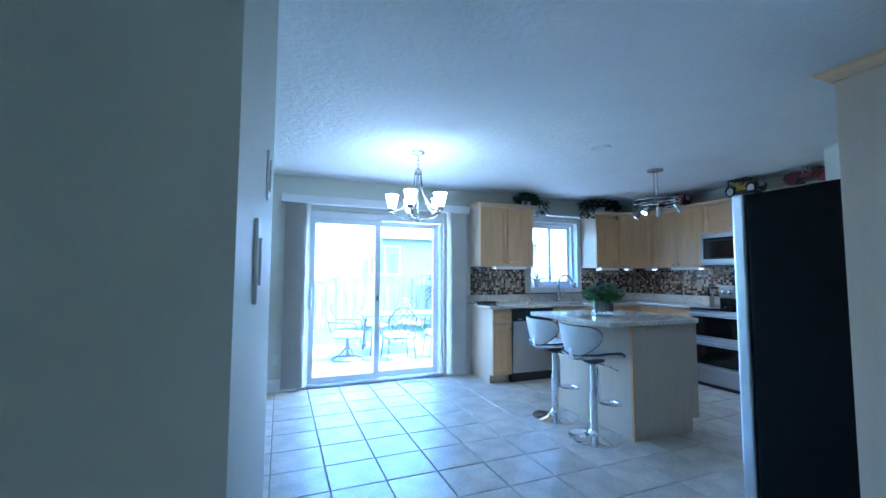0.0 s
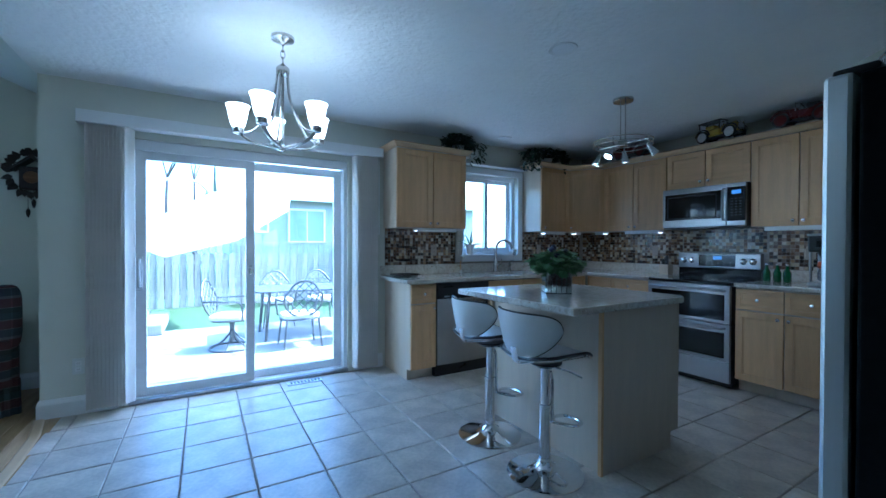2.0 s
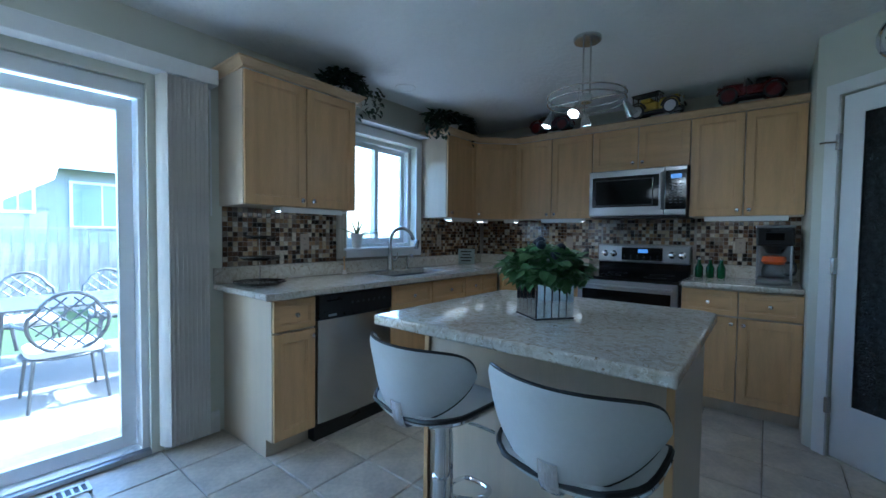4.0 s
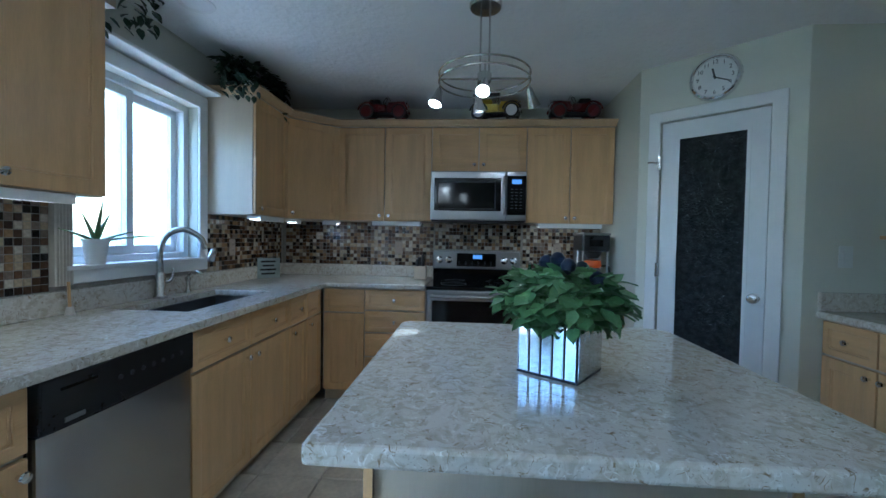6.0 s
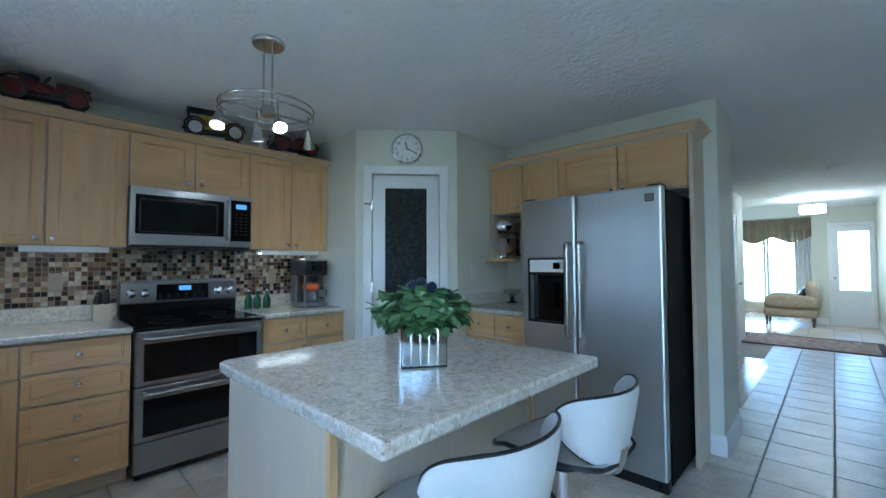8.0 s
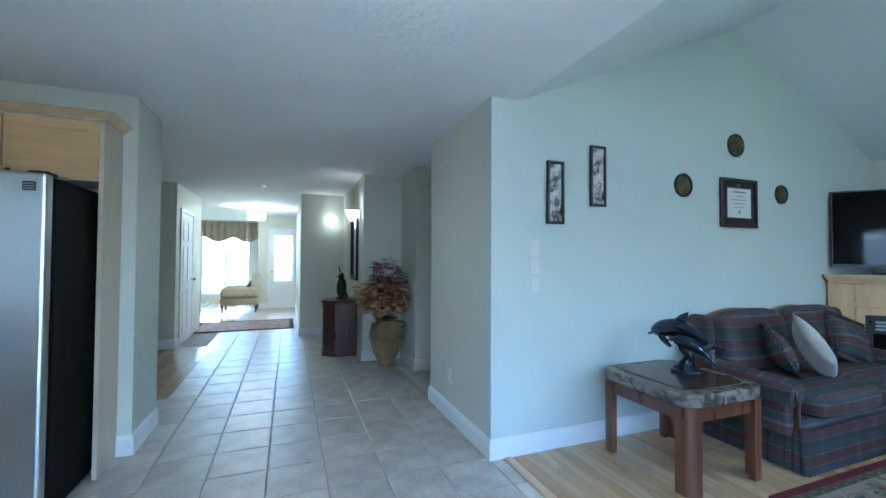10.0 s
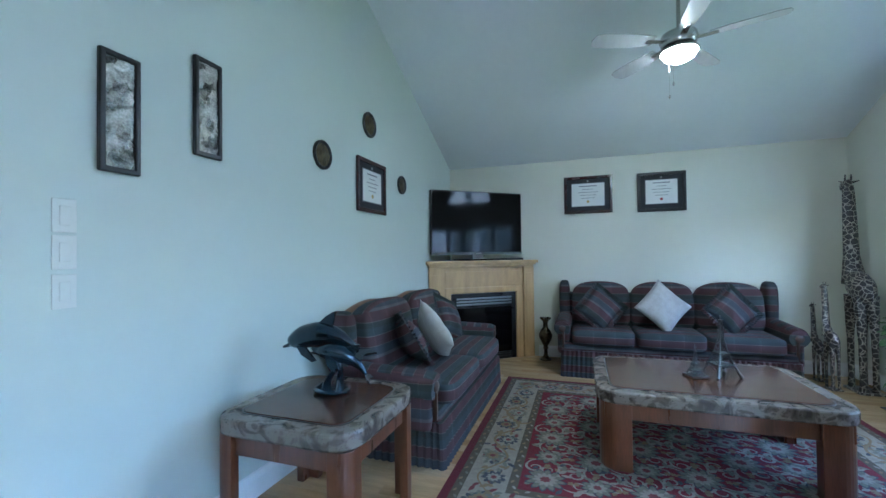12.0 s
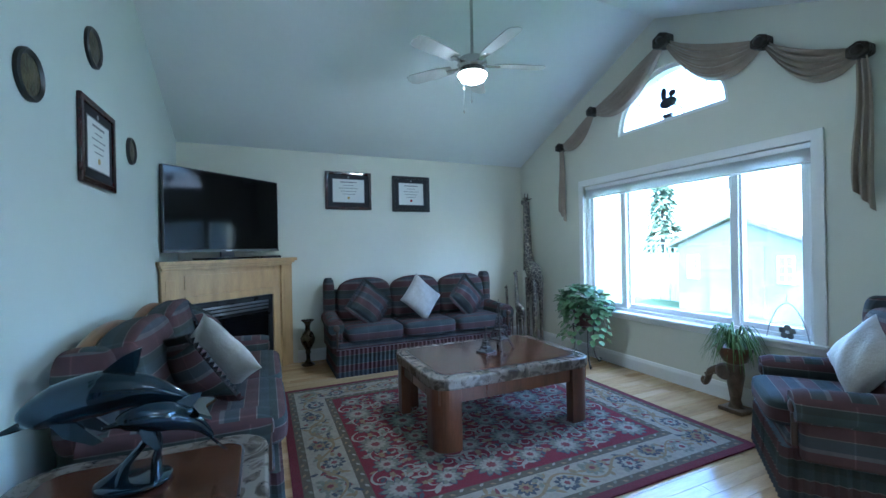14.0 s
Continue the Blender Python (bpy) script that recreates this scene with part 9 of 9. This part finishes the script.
M_FARPANE = mat("sky-grey pane", (0.32, 0.35, 0.38), 0.1, var=0.1)
nh = thing("neighbour_house", "pale sided neighbouring house with a pale shingled roof", "house")
part("wall", box(B(), 2.4, 19.0, -0.3, 13.5, 27.0, 3.1), M_SIDING, nh)
M_PALEROOF = mat("pale weathered shingles", (0.46, 0.45, 0.43), 0.85, var=0.12, scale=10, bump=0.3)
part("roof", prism(B(), [(18.45, 3.0), (23.0, 5.5), (27.55, 3.0), (27.55, 3.12), (23.0, 5.64), (18.45, 3.12)], YZ, 1.9, 14.0), M_PALEROOF, nh, "pale shingled roof")
part("gutter", box(B(), 1.9, 18.38, 2.98, 14.0, 18.46, 3.10, 0.01), M_TRIM, nh)
for k in range(11):
    part("siding_lap", box(B(), 2.4, 18.985, 0.25 * k + 0.1, 13.5, 19.0, 0.25 * k + 0.112), M_SIDING, nh)
for x0, x1, z0, z1 in ((4.4, 5.9, 1.3, 2.7), (8.0, 9.4, 1.2, 2.6), (3.0, 3.7, 1.7, 2.6)):
    wn = part("window", prism(B(), rect(x0, z0, x1, z1), XZ, 18.94, 18.99, [rect(x0 + 0.08, z0 + 0.08, x1 - 0.08, z1 - 0.08)]), M_TRIM, nh, "white framed window")
    part("pane", box(B(), x0 + 0.08, 18.96, z0 + 0.08, x1 - 0.08, 18.98, z1 - 0.08), M_FARPANE, wn)
    part("glazing_bar", box(B(), (x0 + x1) / 2 - 0.02, 18.945, z0 + 0.08, (x0 + x1) / 2 + 0.02, 18.958, z1 - 0.08), M_TRIM, wn)

sh = thing("garden_shed", "cream garden shed with small white windows", "shed", (-4.45, 12.3, -0.30))
part("wall", prism(B(), [(-1.3, 0.0), (1.3, 0.0), (1.3, 1.55), (0.0, 2.1), (-1.3, 1.55)], XZ, 0.0, 1.0), M_SHED, sh)
for sg in (-1, 1):
    part("roof", prism(B(), [(0, 2.12), (sg * 1.5, 1.48), (sg * 1.5, 1.56), (0, 2.21)], XZ, -0.15, 1.15), M_SHINGLE, sh)
part("door", box(B(), -0.55, -0.03, 0.05, 0.55, -0.001, 1.5), M_SHED, sh, "boarded double door", bevel=0.005)
part("door_seam", box(B(), -0.01, -0.034, 0.05, 0.01, -0.03, 1.5), M_SHINGLE, sh)
for x in (-0.92, 0.92):
    wn = part("window", prism(B(), rect(x - 0.14, 0.75, x + 0.14, 1.3), XZ, -0.04, -0.001, [rect(x - 0.11, 0.78, x + 0.11, 1.27)]), M_TRIM, sh)
    part("pane", box(B(), x - 0.11, -0.02, 0.78, x + 0.11, -0.002, 1.27), M_FARPANE, wn)
    for z in (0.94, 1.10):
        part("glazing_bar", box(B(), x - 0.11, -0.035, z - 0.012, x + 0.11, -0.021, z + 0.012), M_TRIM, wn)
    part("glazing_bar", box(B(), x - 0.012, -0.036, 0.78, x + 0.012, -0.022, 1.27), M_TRIM, wn)

M_BARK = mat("grey bark", (0.14, 0.11, 0.09), 0.9, var=0.3, scale=10, bump=0.6, bscale=40)
M_CONIF = mat("conifer needles", (0.10, 0.14, 0.08), 0.7, col2=(0.05, 0.08, 0.045), scale=6)


def conifer(loc, h, r, seed):
    r_ = random.Random(seed)
    t = thing("conifer_tree", "dark green conifer beyond the yard", "tree", loc, group="conifers")
    part("trunk", lathe(B(), [(0.09 * h / 4, 0.0), (0.07 * h / 4, h * 0.4), (0.01, h * 0.97)], 8), M_BARK, t)
    bm = B()
    for _ in range(900):
        z = r_.uniform(0.08, 1.0) ** 0.8
        q = r * (1 - z) * r_.uniform(0.35, 1.08) + 0.03
        a = r_.uniform(0, 6.28)
        leaf(bm, (q * math.cos(a) * 0.8, q * math.sin(a) * 0.8, z * h), (math.cos(a), math.sin(a), r_.uniform(-0.6, 0.3)), (0, 0, 1), 0.30 * h / 4, 0.12 * h / 4)
    part("crown", bm, M_CONIF, t)


conifer((-8.4, 15.2, -0.3), 4.2, 0.85, 1)
conifer((-3.0, 16.5, -0.3), 4.6, 1.0, 2)
conifer((-2.2, 12.6, -0.3), 3.2, 0.7, 3)
conifer((5.9, 12.6, -0.3), 4.4, 1.1, 4)
conifer((7.4, 11.8, -0.3), 3.8, 1.0, 6)
conifer((0.05, 9.9, -0.3), 3.1, 0.55, 5)


def bare_tree(loc, h, seed):
    r_ = random.Random(seed)
    t = thing("bare_tree", "leafless spring tree with fine branches", "tree", loc, group="bare trees")
    bm = B()

    def grow(p, d, ln, rad, lev):
        q = p + d * ln
        tube(bm, [p, p + d * ln * 0.5 + Vector((r_.uniform(-.04, .04), r_.uniform(-.04, .04), 0)) * ln, q], [rad, rad * 0.8, rad * 0.6], 5 if lev < 2 else 3)
        if lev < 4:
            for _ in range(3):
                nd = (d + Vector((r_.uniform(-0.8, 0.8), r_.uniform(-0.8, 0.8), r_.uniform(-0.1, 0.5)))).normalized()
                grow(q, nd, ln * r_.uniform(0.55, 0.8), rad * 0.55, lev + 1)
    part("trunk", tube(B(), [(0, 0, 0), (0.02, 0, h * 0.2), (0, 0.02, h * 0.32)], [0.11, 0.09, 0.08], 8), M_BARK, t)
    grow(Vector((0, 0.02, h * 0.32)), Vector((0, 0, 1)), h * 0.25, 0.06, 0)
    part("limbs", bm, M_BARK, t)


bare_tree((-1.6, 14.6, -0.3), 5.5, 1)
bare_tree((-5.9, 15.0, -0.3), 6.0, 2)
bare_tree((0.6, 15.5, -0.3), 6.0, 3)
bare_tree((-0.5, 17.5, -0.3), 7.0, 4)
bare_tree((1.2, 18.2, -0.3), 6.5, 5)
bare_tree((-2.6, 18.0, -0.3), 7.0, 6)

# cantilever umbrella, tipped to one side
M_CANVAS = mat("white canvas", (0.78, 0.77, 0.74), 0.85, var=0.04, scale=6, bump=0.15, bscale=200)
M_POLE = mat("grey powder-coated pole", (0.30, 0.31, 0.32), 0.45, metal=0.4, var=0.1)
solid("concrete_pad", box(B(), -0.45, 9.06, -0.118, 0.95, 10.40, 0.05, 0.02), M_CONC, "pale concrete pad under the umbrella", "pad")
um = thing("cantilever_umbrella", "white cantilever umbrella tipped towards its pole", "umbrella", (0.33, 10.05, 0.05))
part("base_plate", box(B(), -0.35, -0.35, 0.0, 0.35, 0.35, 0.06, 0.015), M_POLE, um)
part("pole", lathe(B(), [(0.035, 0.06), (0.033, 1.75)], 14), M_POLE, um, smooth=True)
part("arm", tube(B(), bez([(0.0, 0.0, 1.60), (0.10, 0.08, 1.95), (0.55, 0.5, 2.35), (0.98, 0.92, 2.42), (1.22, 1.16, 2.27)], 6), 0.024, 8), M_POLE, um, "curved grey arm", smooth=True)
part("crank_box", box(B(), -0.05, -0.08, 0.95, 0.05, -0.03, 1.10, 0.01), M_POLE, um)
tilt = Matrix.Translation((1.42, 1.35, 1.80)) @ Matrix.Rotation(radians(-24), 4, "Y") @ Matrix.Rotation(radians(22), 4, "X")
rim_ = [tilt @ Vector((1.58 * math.cos(math.pi * k / 4), 1.58 * math.sin(math.pi * k / 4), 0.0)) for k in range(8)]
top_ = tilt @ Vector((0, 0, 0.52))
bm = B()
for off in (0.0, -0.006):
    c = bm.verts.new(top_ + Vector((0, 0, off)))
    vs_ = [bm.verts.new(p + Vector((0, 0, off))) for p in rim_]
    md_ = [bm.verts.new((top_ + p) / 2 + Vector((0, 0, off - 0.05))) for p in rim_]
    for k in range(8):
        q = (k + 1) % 8
        bm.faces.new((c, md_[k], md_[q]))
        bm.faces.new((md_[k], vs_[k], vs_[q], md_[q]))
cp_ = part("canopy", bm, M_CANVAS, um, "white canvas canopy")
part("valance", tube(B(), rim_, 0.012, 6, closed=True), M_CANVAS, cp_)
for k in range(8):
    part("rib", tube(B(), [top_ - Vector((0, 0, 0.03)), (top_ + rim_[k]) / 2 - Vector((0, 0, 0.075)), rim_[k] - Vector((0, 0, 0.012))], 0.008, 5), M_POLE, um)
part("hub", lathe(B(), [(0.04, 0.44), (0.05, 0.47), (0.05, 0.53), (0.02, 0.56)], 12, tilt), M_POLE, um, smooth=True)

# patio furniture
M_CAST = mat("grey cast aluminium", (0.13, 0.132, 0.135), 0.45, metal=0.5, var=0.2)
M_PADW = mat("pale outdoor pad", (0.62, 0.60, 0.55), 0.8, var=0.05)


def patio_chair(loc, rz, swivel):
    """Faces -y; lattice back at +y."""
    c = thing("patio_chair", "cast metal patio chair with a lattice back" + (" on a swivel base" if swivel else ""), "chair", loc, rz, "patio chairs")
    part("seat", superq(B(), (0, 0, 0.42), (0.24, 0.24, 0.035), 0.4, 0.5), M_PADW, c, "pale seat pad", smooth=True)
    part("seat_ring", tube(B(), [(0.25 * math.cos(2 * math.pi * k / 24), 0.25 * math.sin(2 * math.pi * k / 24), 0.385) for k in range(24)], 0.014, 6, closed=True), M_CAST, c)
    loop = [(0.24 * math.sin(2 * math.pi * k / 28) * (1.0 if math.cos(2 * math.pi * k / 28) > -0.3 else 0.85), 0.66 - 0.24 * math.cos(2 * math.pi * k / 28)) for k in range(28)]
    part("back_rim", tube(B(), [(x, 0.22 + (z - 0.42) * 0.22, z) for x, z in loop], 0.014, 6, closed=True), M_CAST, c)
    bm = B()
    for k in range(-4, 5):
        for sg in (-1, 1):
            pts = [(x, z) for x, z in ((0.11 * k + sg * q, 0.66 + q) for q in np.linspace(-0.24, 0.24, 13)) if (x / 0.225) ** 2 + ((z - 0.66) / 0.235) ** 2 < 1]
            if len(pts) > 2:
                tube(bm, [(x, 0.22 + (z - 0.42) * 0.22, z) for x, z in pts], 0.007, 4)
    part("back_lattice", bm, M_CAST, c, "diamond lattice")
    for sg in (-1, 1):
        part("arm", tube(B(), bez([(sg * 0.24, 0.26, 0.64), (sg * 0.29, 0.05, 0.64), (sg * 0.28, -0.18, 0.62), (sg * 0.25, -0.20, 0.40)], 5), 0.014, 6), M_CAST, c)
    if swivel:
        part("post", lathe(B(), [(0.03, 0.08), (0.03, 0.38)], 10), M_CAST, c)
        part("base_ring", tube(B(), [(0.27 * math.cos(2 * math.pi * k / 28), 0.27 * math.sin(2 * math.pi * k / 28), 0.014) for k in range(28)], 0.014, 6, closed=True), M_CAST, c)
        for k in range(6):
            a = math.pi * k / 3
            part("spoke", tube(B(), bez([(0.02 * math.cos(a), 0.02 * math.sin(a), 0.22), (0.12 * math.cos(a), 0.12 * math.sin(a), 0.10), (0.27 * math.cos(a), 0.27 * math.sin(a), 0.014)], 4), 0.010, 5), M_CAST, c)
    else:
        for x in (-0.2, 0.2):
            for y in (-0.2, 0.22):
                part("leg", tube(B(), bez([(x, y, 0.39), (x * 1.1, y * 1.05, 0.2), (x * 1.2, y * 1.15, 0.0)], 4), 0.013, 6), M_CAST, c)


patio_chair((1.80, 7.75, -0.12), 70, True)
patio_chair((2.60, 7.45, -0.12), 180, False)
patio_chair((3.35, 7.45, -0.12), 175, False)
patio_chair((2.55, 9.05, -0.12), 0, False)
patio_chair((3.30, 9.05, -0.12), 5, False)
pt_ = thing("patio_table", "long cast metal patio table", "table", (2.95, 8.25, -0.12))
part("top", prism(B(), rounded(-0.85, -0.48, 0.85, 0.48, 0.12), XY, 0.69, 0.71), M_CAST, pt_, bevel=0.004)
for x in (-0.7, 0.7):
    for y in (-0.36, 0.36):
        part("leg", tube(B(), [(x * 0.95, y * 0.9, 0.69), (x, y, 0.3), (x * 1.03, y * 1.05, 0.0)], 0.022, 8), M_CAST, pt_)


# ---- floor tiles, planks and mosaic ----
PT, X0, Y0 = 0.3435, 2.06, 3.985
tile_floor = tagged(new("tile_floor"), label="beige ceramic floor tiles with grey grout", kind="structure")


def tile_mesh(name, w, d, h, material, bev=0.004):
    bm = box(B(), -w / 2, -d / 2, -h, w / 2, d / 2, 0.0)
    top = [e for e in bm.edges if all(v.co.z > -1e-6 for v in e.verts)]
    bmesh.ops.bevel(bm, geom=top, offset=bev, segments=1, affect="EDGES")
    me = bpy.data.meshes.new(name)
    bmesh.ops.recalc_face_normals(bm, faces=bm.faces)
    bm.to_mesh(me)
    bm.free()
    me.materials.append(material)
    return me


tme = tile_mesh("tile", PT - 0.007, PT - 0.007, 0.014, M_TILE)
tfar = []
rnd = random.Random(11)


def tiled(x, y):
    if 0.54 < x < 6.0 and 2.3 < y < 5.66:
        return not (x > 5.55 or (y > 5.2 and x > 3.2))
    if 0.62 < x < 4.7 and 1.3 < y <= 2.3:
        return True
    if 0.45 < x < 3.0 and -1.1 < y <= 1.3:
        return True
    return 1.0 < x < 3.0 and -6.9 < y <= -1.1


cells_ = []
for i in range(-8, 14):
    for j in range(-40, 7):
        x, y = X0 + PT * (i + 0.5), Y0 + PT * (j + 0.5)
        if tiled(x, y) or tiled(x + 0.12, y + 0.12) or tiled(x - 0.12, y - 0.12):
            cells_.append((x, y))
EDGE = 0.575
CUT = (X0 - EDGE) % PT - 0.0035
tcut = tile_mesh("tile", CUT, PT - 0.007, 0.014, M_TILE)
cells_.sort(key=lambda c: -c[1])
for k, (x, y) in enumerate(cells_):
    z = rnd.uniform(-0.0012, 0.0)
    if y > 2.3 and x - PT / 2 < EDGE:
        if x + PT / 2 - EDGE > 0.03:
            o = new("tile", tcut)
            o.parent, o.matrix_basis = tile_floor, pose((x + PT / 2 - 0.0035 + EDGE) / 2, y, z)
        continue
    if k < 300:
        o = new("tile", tme)
        o.parent, o.matrix_basis = tile_floor, pose(x, y, z, 0, 0, 90 * rnd.randrange(4))
    else:
        tfar.append((x, y, z))
bm = B()
for x, y, z in tfar:
    h = PT / 2 - 0.0035
    box(bm, x - h, y - h, -0.012, x + h, y + h, z)
if tfar:
    tagged(part("far_tile", bm, M_TILE_J, tile_floor), kind="stuff")

# planks in the living room
wood = tagged(new("wood_floor"), label="pale maple strip floor with a satin finish", kind="structure")
PW = 0.083
rnd = random.Random(21)
pm = {}
for ln in (0.7, 0.95, 1.2, 1.5):
    pm[ln] = tile_mesh("plank", PW - 0.0012, ln - 0.0012, 0.012, M_PLANK, 0.0008)
count = 0
bmj = B()
nx = int((0.55 - WX) / PW) + 1
for i in range(nx):
    x = WX + PW * (i + 0.5)
    xe = 0.55 - x
    y = SY + 0.005 - rnd.uniform(0.0, 0.6)
    while y < LY:
        ln = rnd.choice((0.7, 0.95, 1.2, 1.5))
        ye = y + ln
        full = y >= SY and ye <= LY
        under_rug = -2.9 < x < -0.7 and y > 3.3 and ye < 5.85
        if full and count < 300 and not under_rug:
            o = new("plank", pm[ln])
            o.parent, o.matrix_basis = wood, pose(x, (y + ye) / 2, rnd.uniform(-0.0006, 0))
            count += 1
        else:
            a, b_ = max(y, SY), min(ye, LY)
            if b_ - a > 0.01:
                box(bmj, x - PW / 2 + 0.0006, a + 0.0006, -0.0118, x + PW / 2 - 0.0006, b_ - 0.0006, rnd.uniform(-0.0008, 0))
        y = ye


def planks(x0, x1, y0, y1):
    x = x0
    while x < x1:
        y = y0 - rnd.uniform(0, 0.6)
        while y < y1:
            ln = rnd.choice((0.7, 0.95, 1.2, 1.5))
            a, b_ = max(y, y0), min(y + ln, y1)
            if b_ - a > 0.02:
                box(bmj, x + 0.0006, a + 0.0006, -0.0118, min(x + PW, x1) - 0.0006, b_ - 0.0006, rnd.uniform(-0.0008, 0))
            y += ln
        x += PW


planks(3.0, 6.03, -2.22, 0.85)
planks(3.0, 6.03, -8.9, -4.0)
planks(2.7, 3.0, -8.9, -7.0)
tagged(part("far_plank", bmj, M_PLANK_J, wood), kind="stuff")
bm = sweep_profile(B(), [(-0.03, 0.0), (-0.03, 0.003), (-0.02, 0.008), (0.02, 0.008), (0.03, 0.003), (0.03, 0.0)], [(0.56, 2.32), (0.56, 4.9), (0.54, 5.3), (0.48, 5.64)])
structure("threshold", bm, M_CROWN, "rounded maple threshold between tile and wood")

# mosaic backsplash
TP = 0.0318
bs = tagged(new("backsplash"), label="brown and cream mosaic tile backsplash", kind="structure")
bm = B()
box(bm, 3.085, NY - 0.005, 1.031, 3.945, NY - 0.001, UB)
box(bm, 3.945, NY - 0.005, 1.031, 4.945, NY - 0.001, 1.052)
box(bm, 4.945, NY - 0.005, 1.031, EX - 0.001, NY - 0.001, UB)
box(bm, EX - 0.005, 2.775, 0.931, EX - 0.001, NY - 0.005, 1.44)
part("grout", bm, M_MGROUT, bs)
tm = tile_mesh("mosaic_tile", TP - 0.003, TP - 0.003, 0.006, M_MOSAIC, 0.0015)
bmj = B()
rnd = random.Random(8)
count = 0


def mosaic(side, u0, u1, z0, z1, single):
    global count
    n, m = int((u1 - u0) / TP), int((z1 - z0 + 0.004) / TP)
    for i in range(n):
        for j in range(m):
            u, z = u0 + TP * (i + 0.5), z1 - TP * (j + 0.5)
            if single and count < 310:
                o = new("mosaic_tile", tm)
                o.parent, o.matrix_basis = bs, pose(u, NY - 0.0085 + rnd.uniform(0, 0.001), z, 90, 0, 0)
                count += 1
            elif side == "n":
                h = TP / 2 - 0.0015
                box(bmj, u - h, NY - 0.0085 + rnd.uniform(0, 0.001), z - h, u + h, NY - 0.005, z + h)
            else:
                h = TP / 2 - 0.0015
                box(bmj, EX - 0.0085 + rnd.uniform(0, 0.001), u - h, z - h, EX - 0.005, u + h, z + h)


mosaic("n", 3.085, 3.945, 1.031, UB, True)
mosaic("n", 4.945, EX - 0.01, 1.031, UB, False)
mosaic("e", 2.775, 3.46, 1.031, UB, False)
mosaic("e", 3.46, 4.235, 1.17, 1.44, False)
mosaic("e", 4.235, NY - 0.01, 1.031, UB, False)
tagged(part("mosaic_field", bmj, M_MOSAIC_J, bs), kind="stuff")
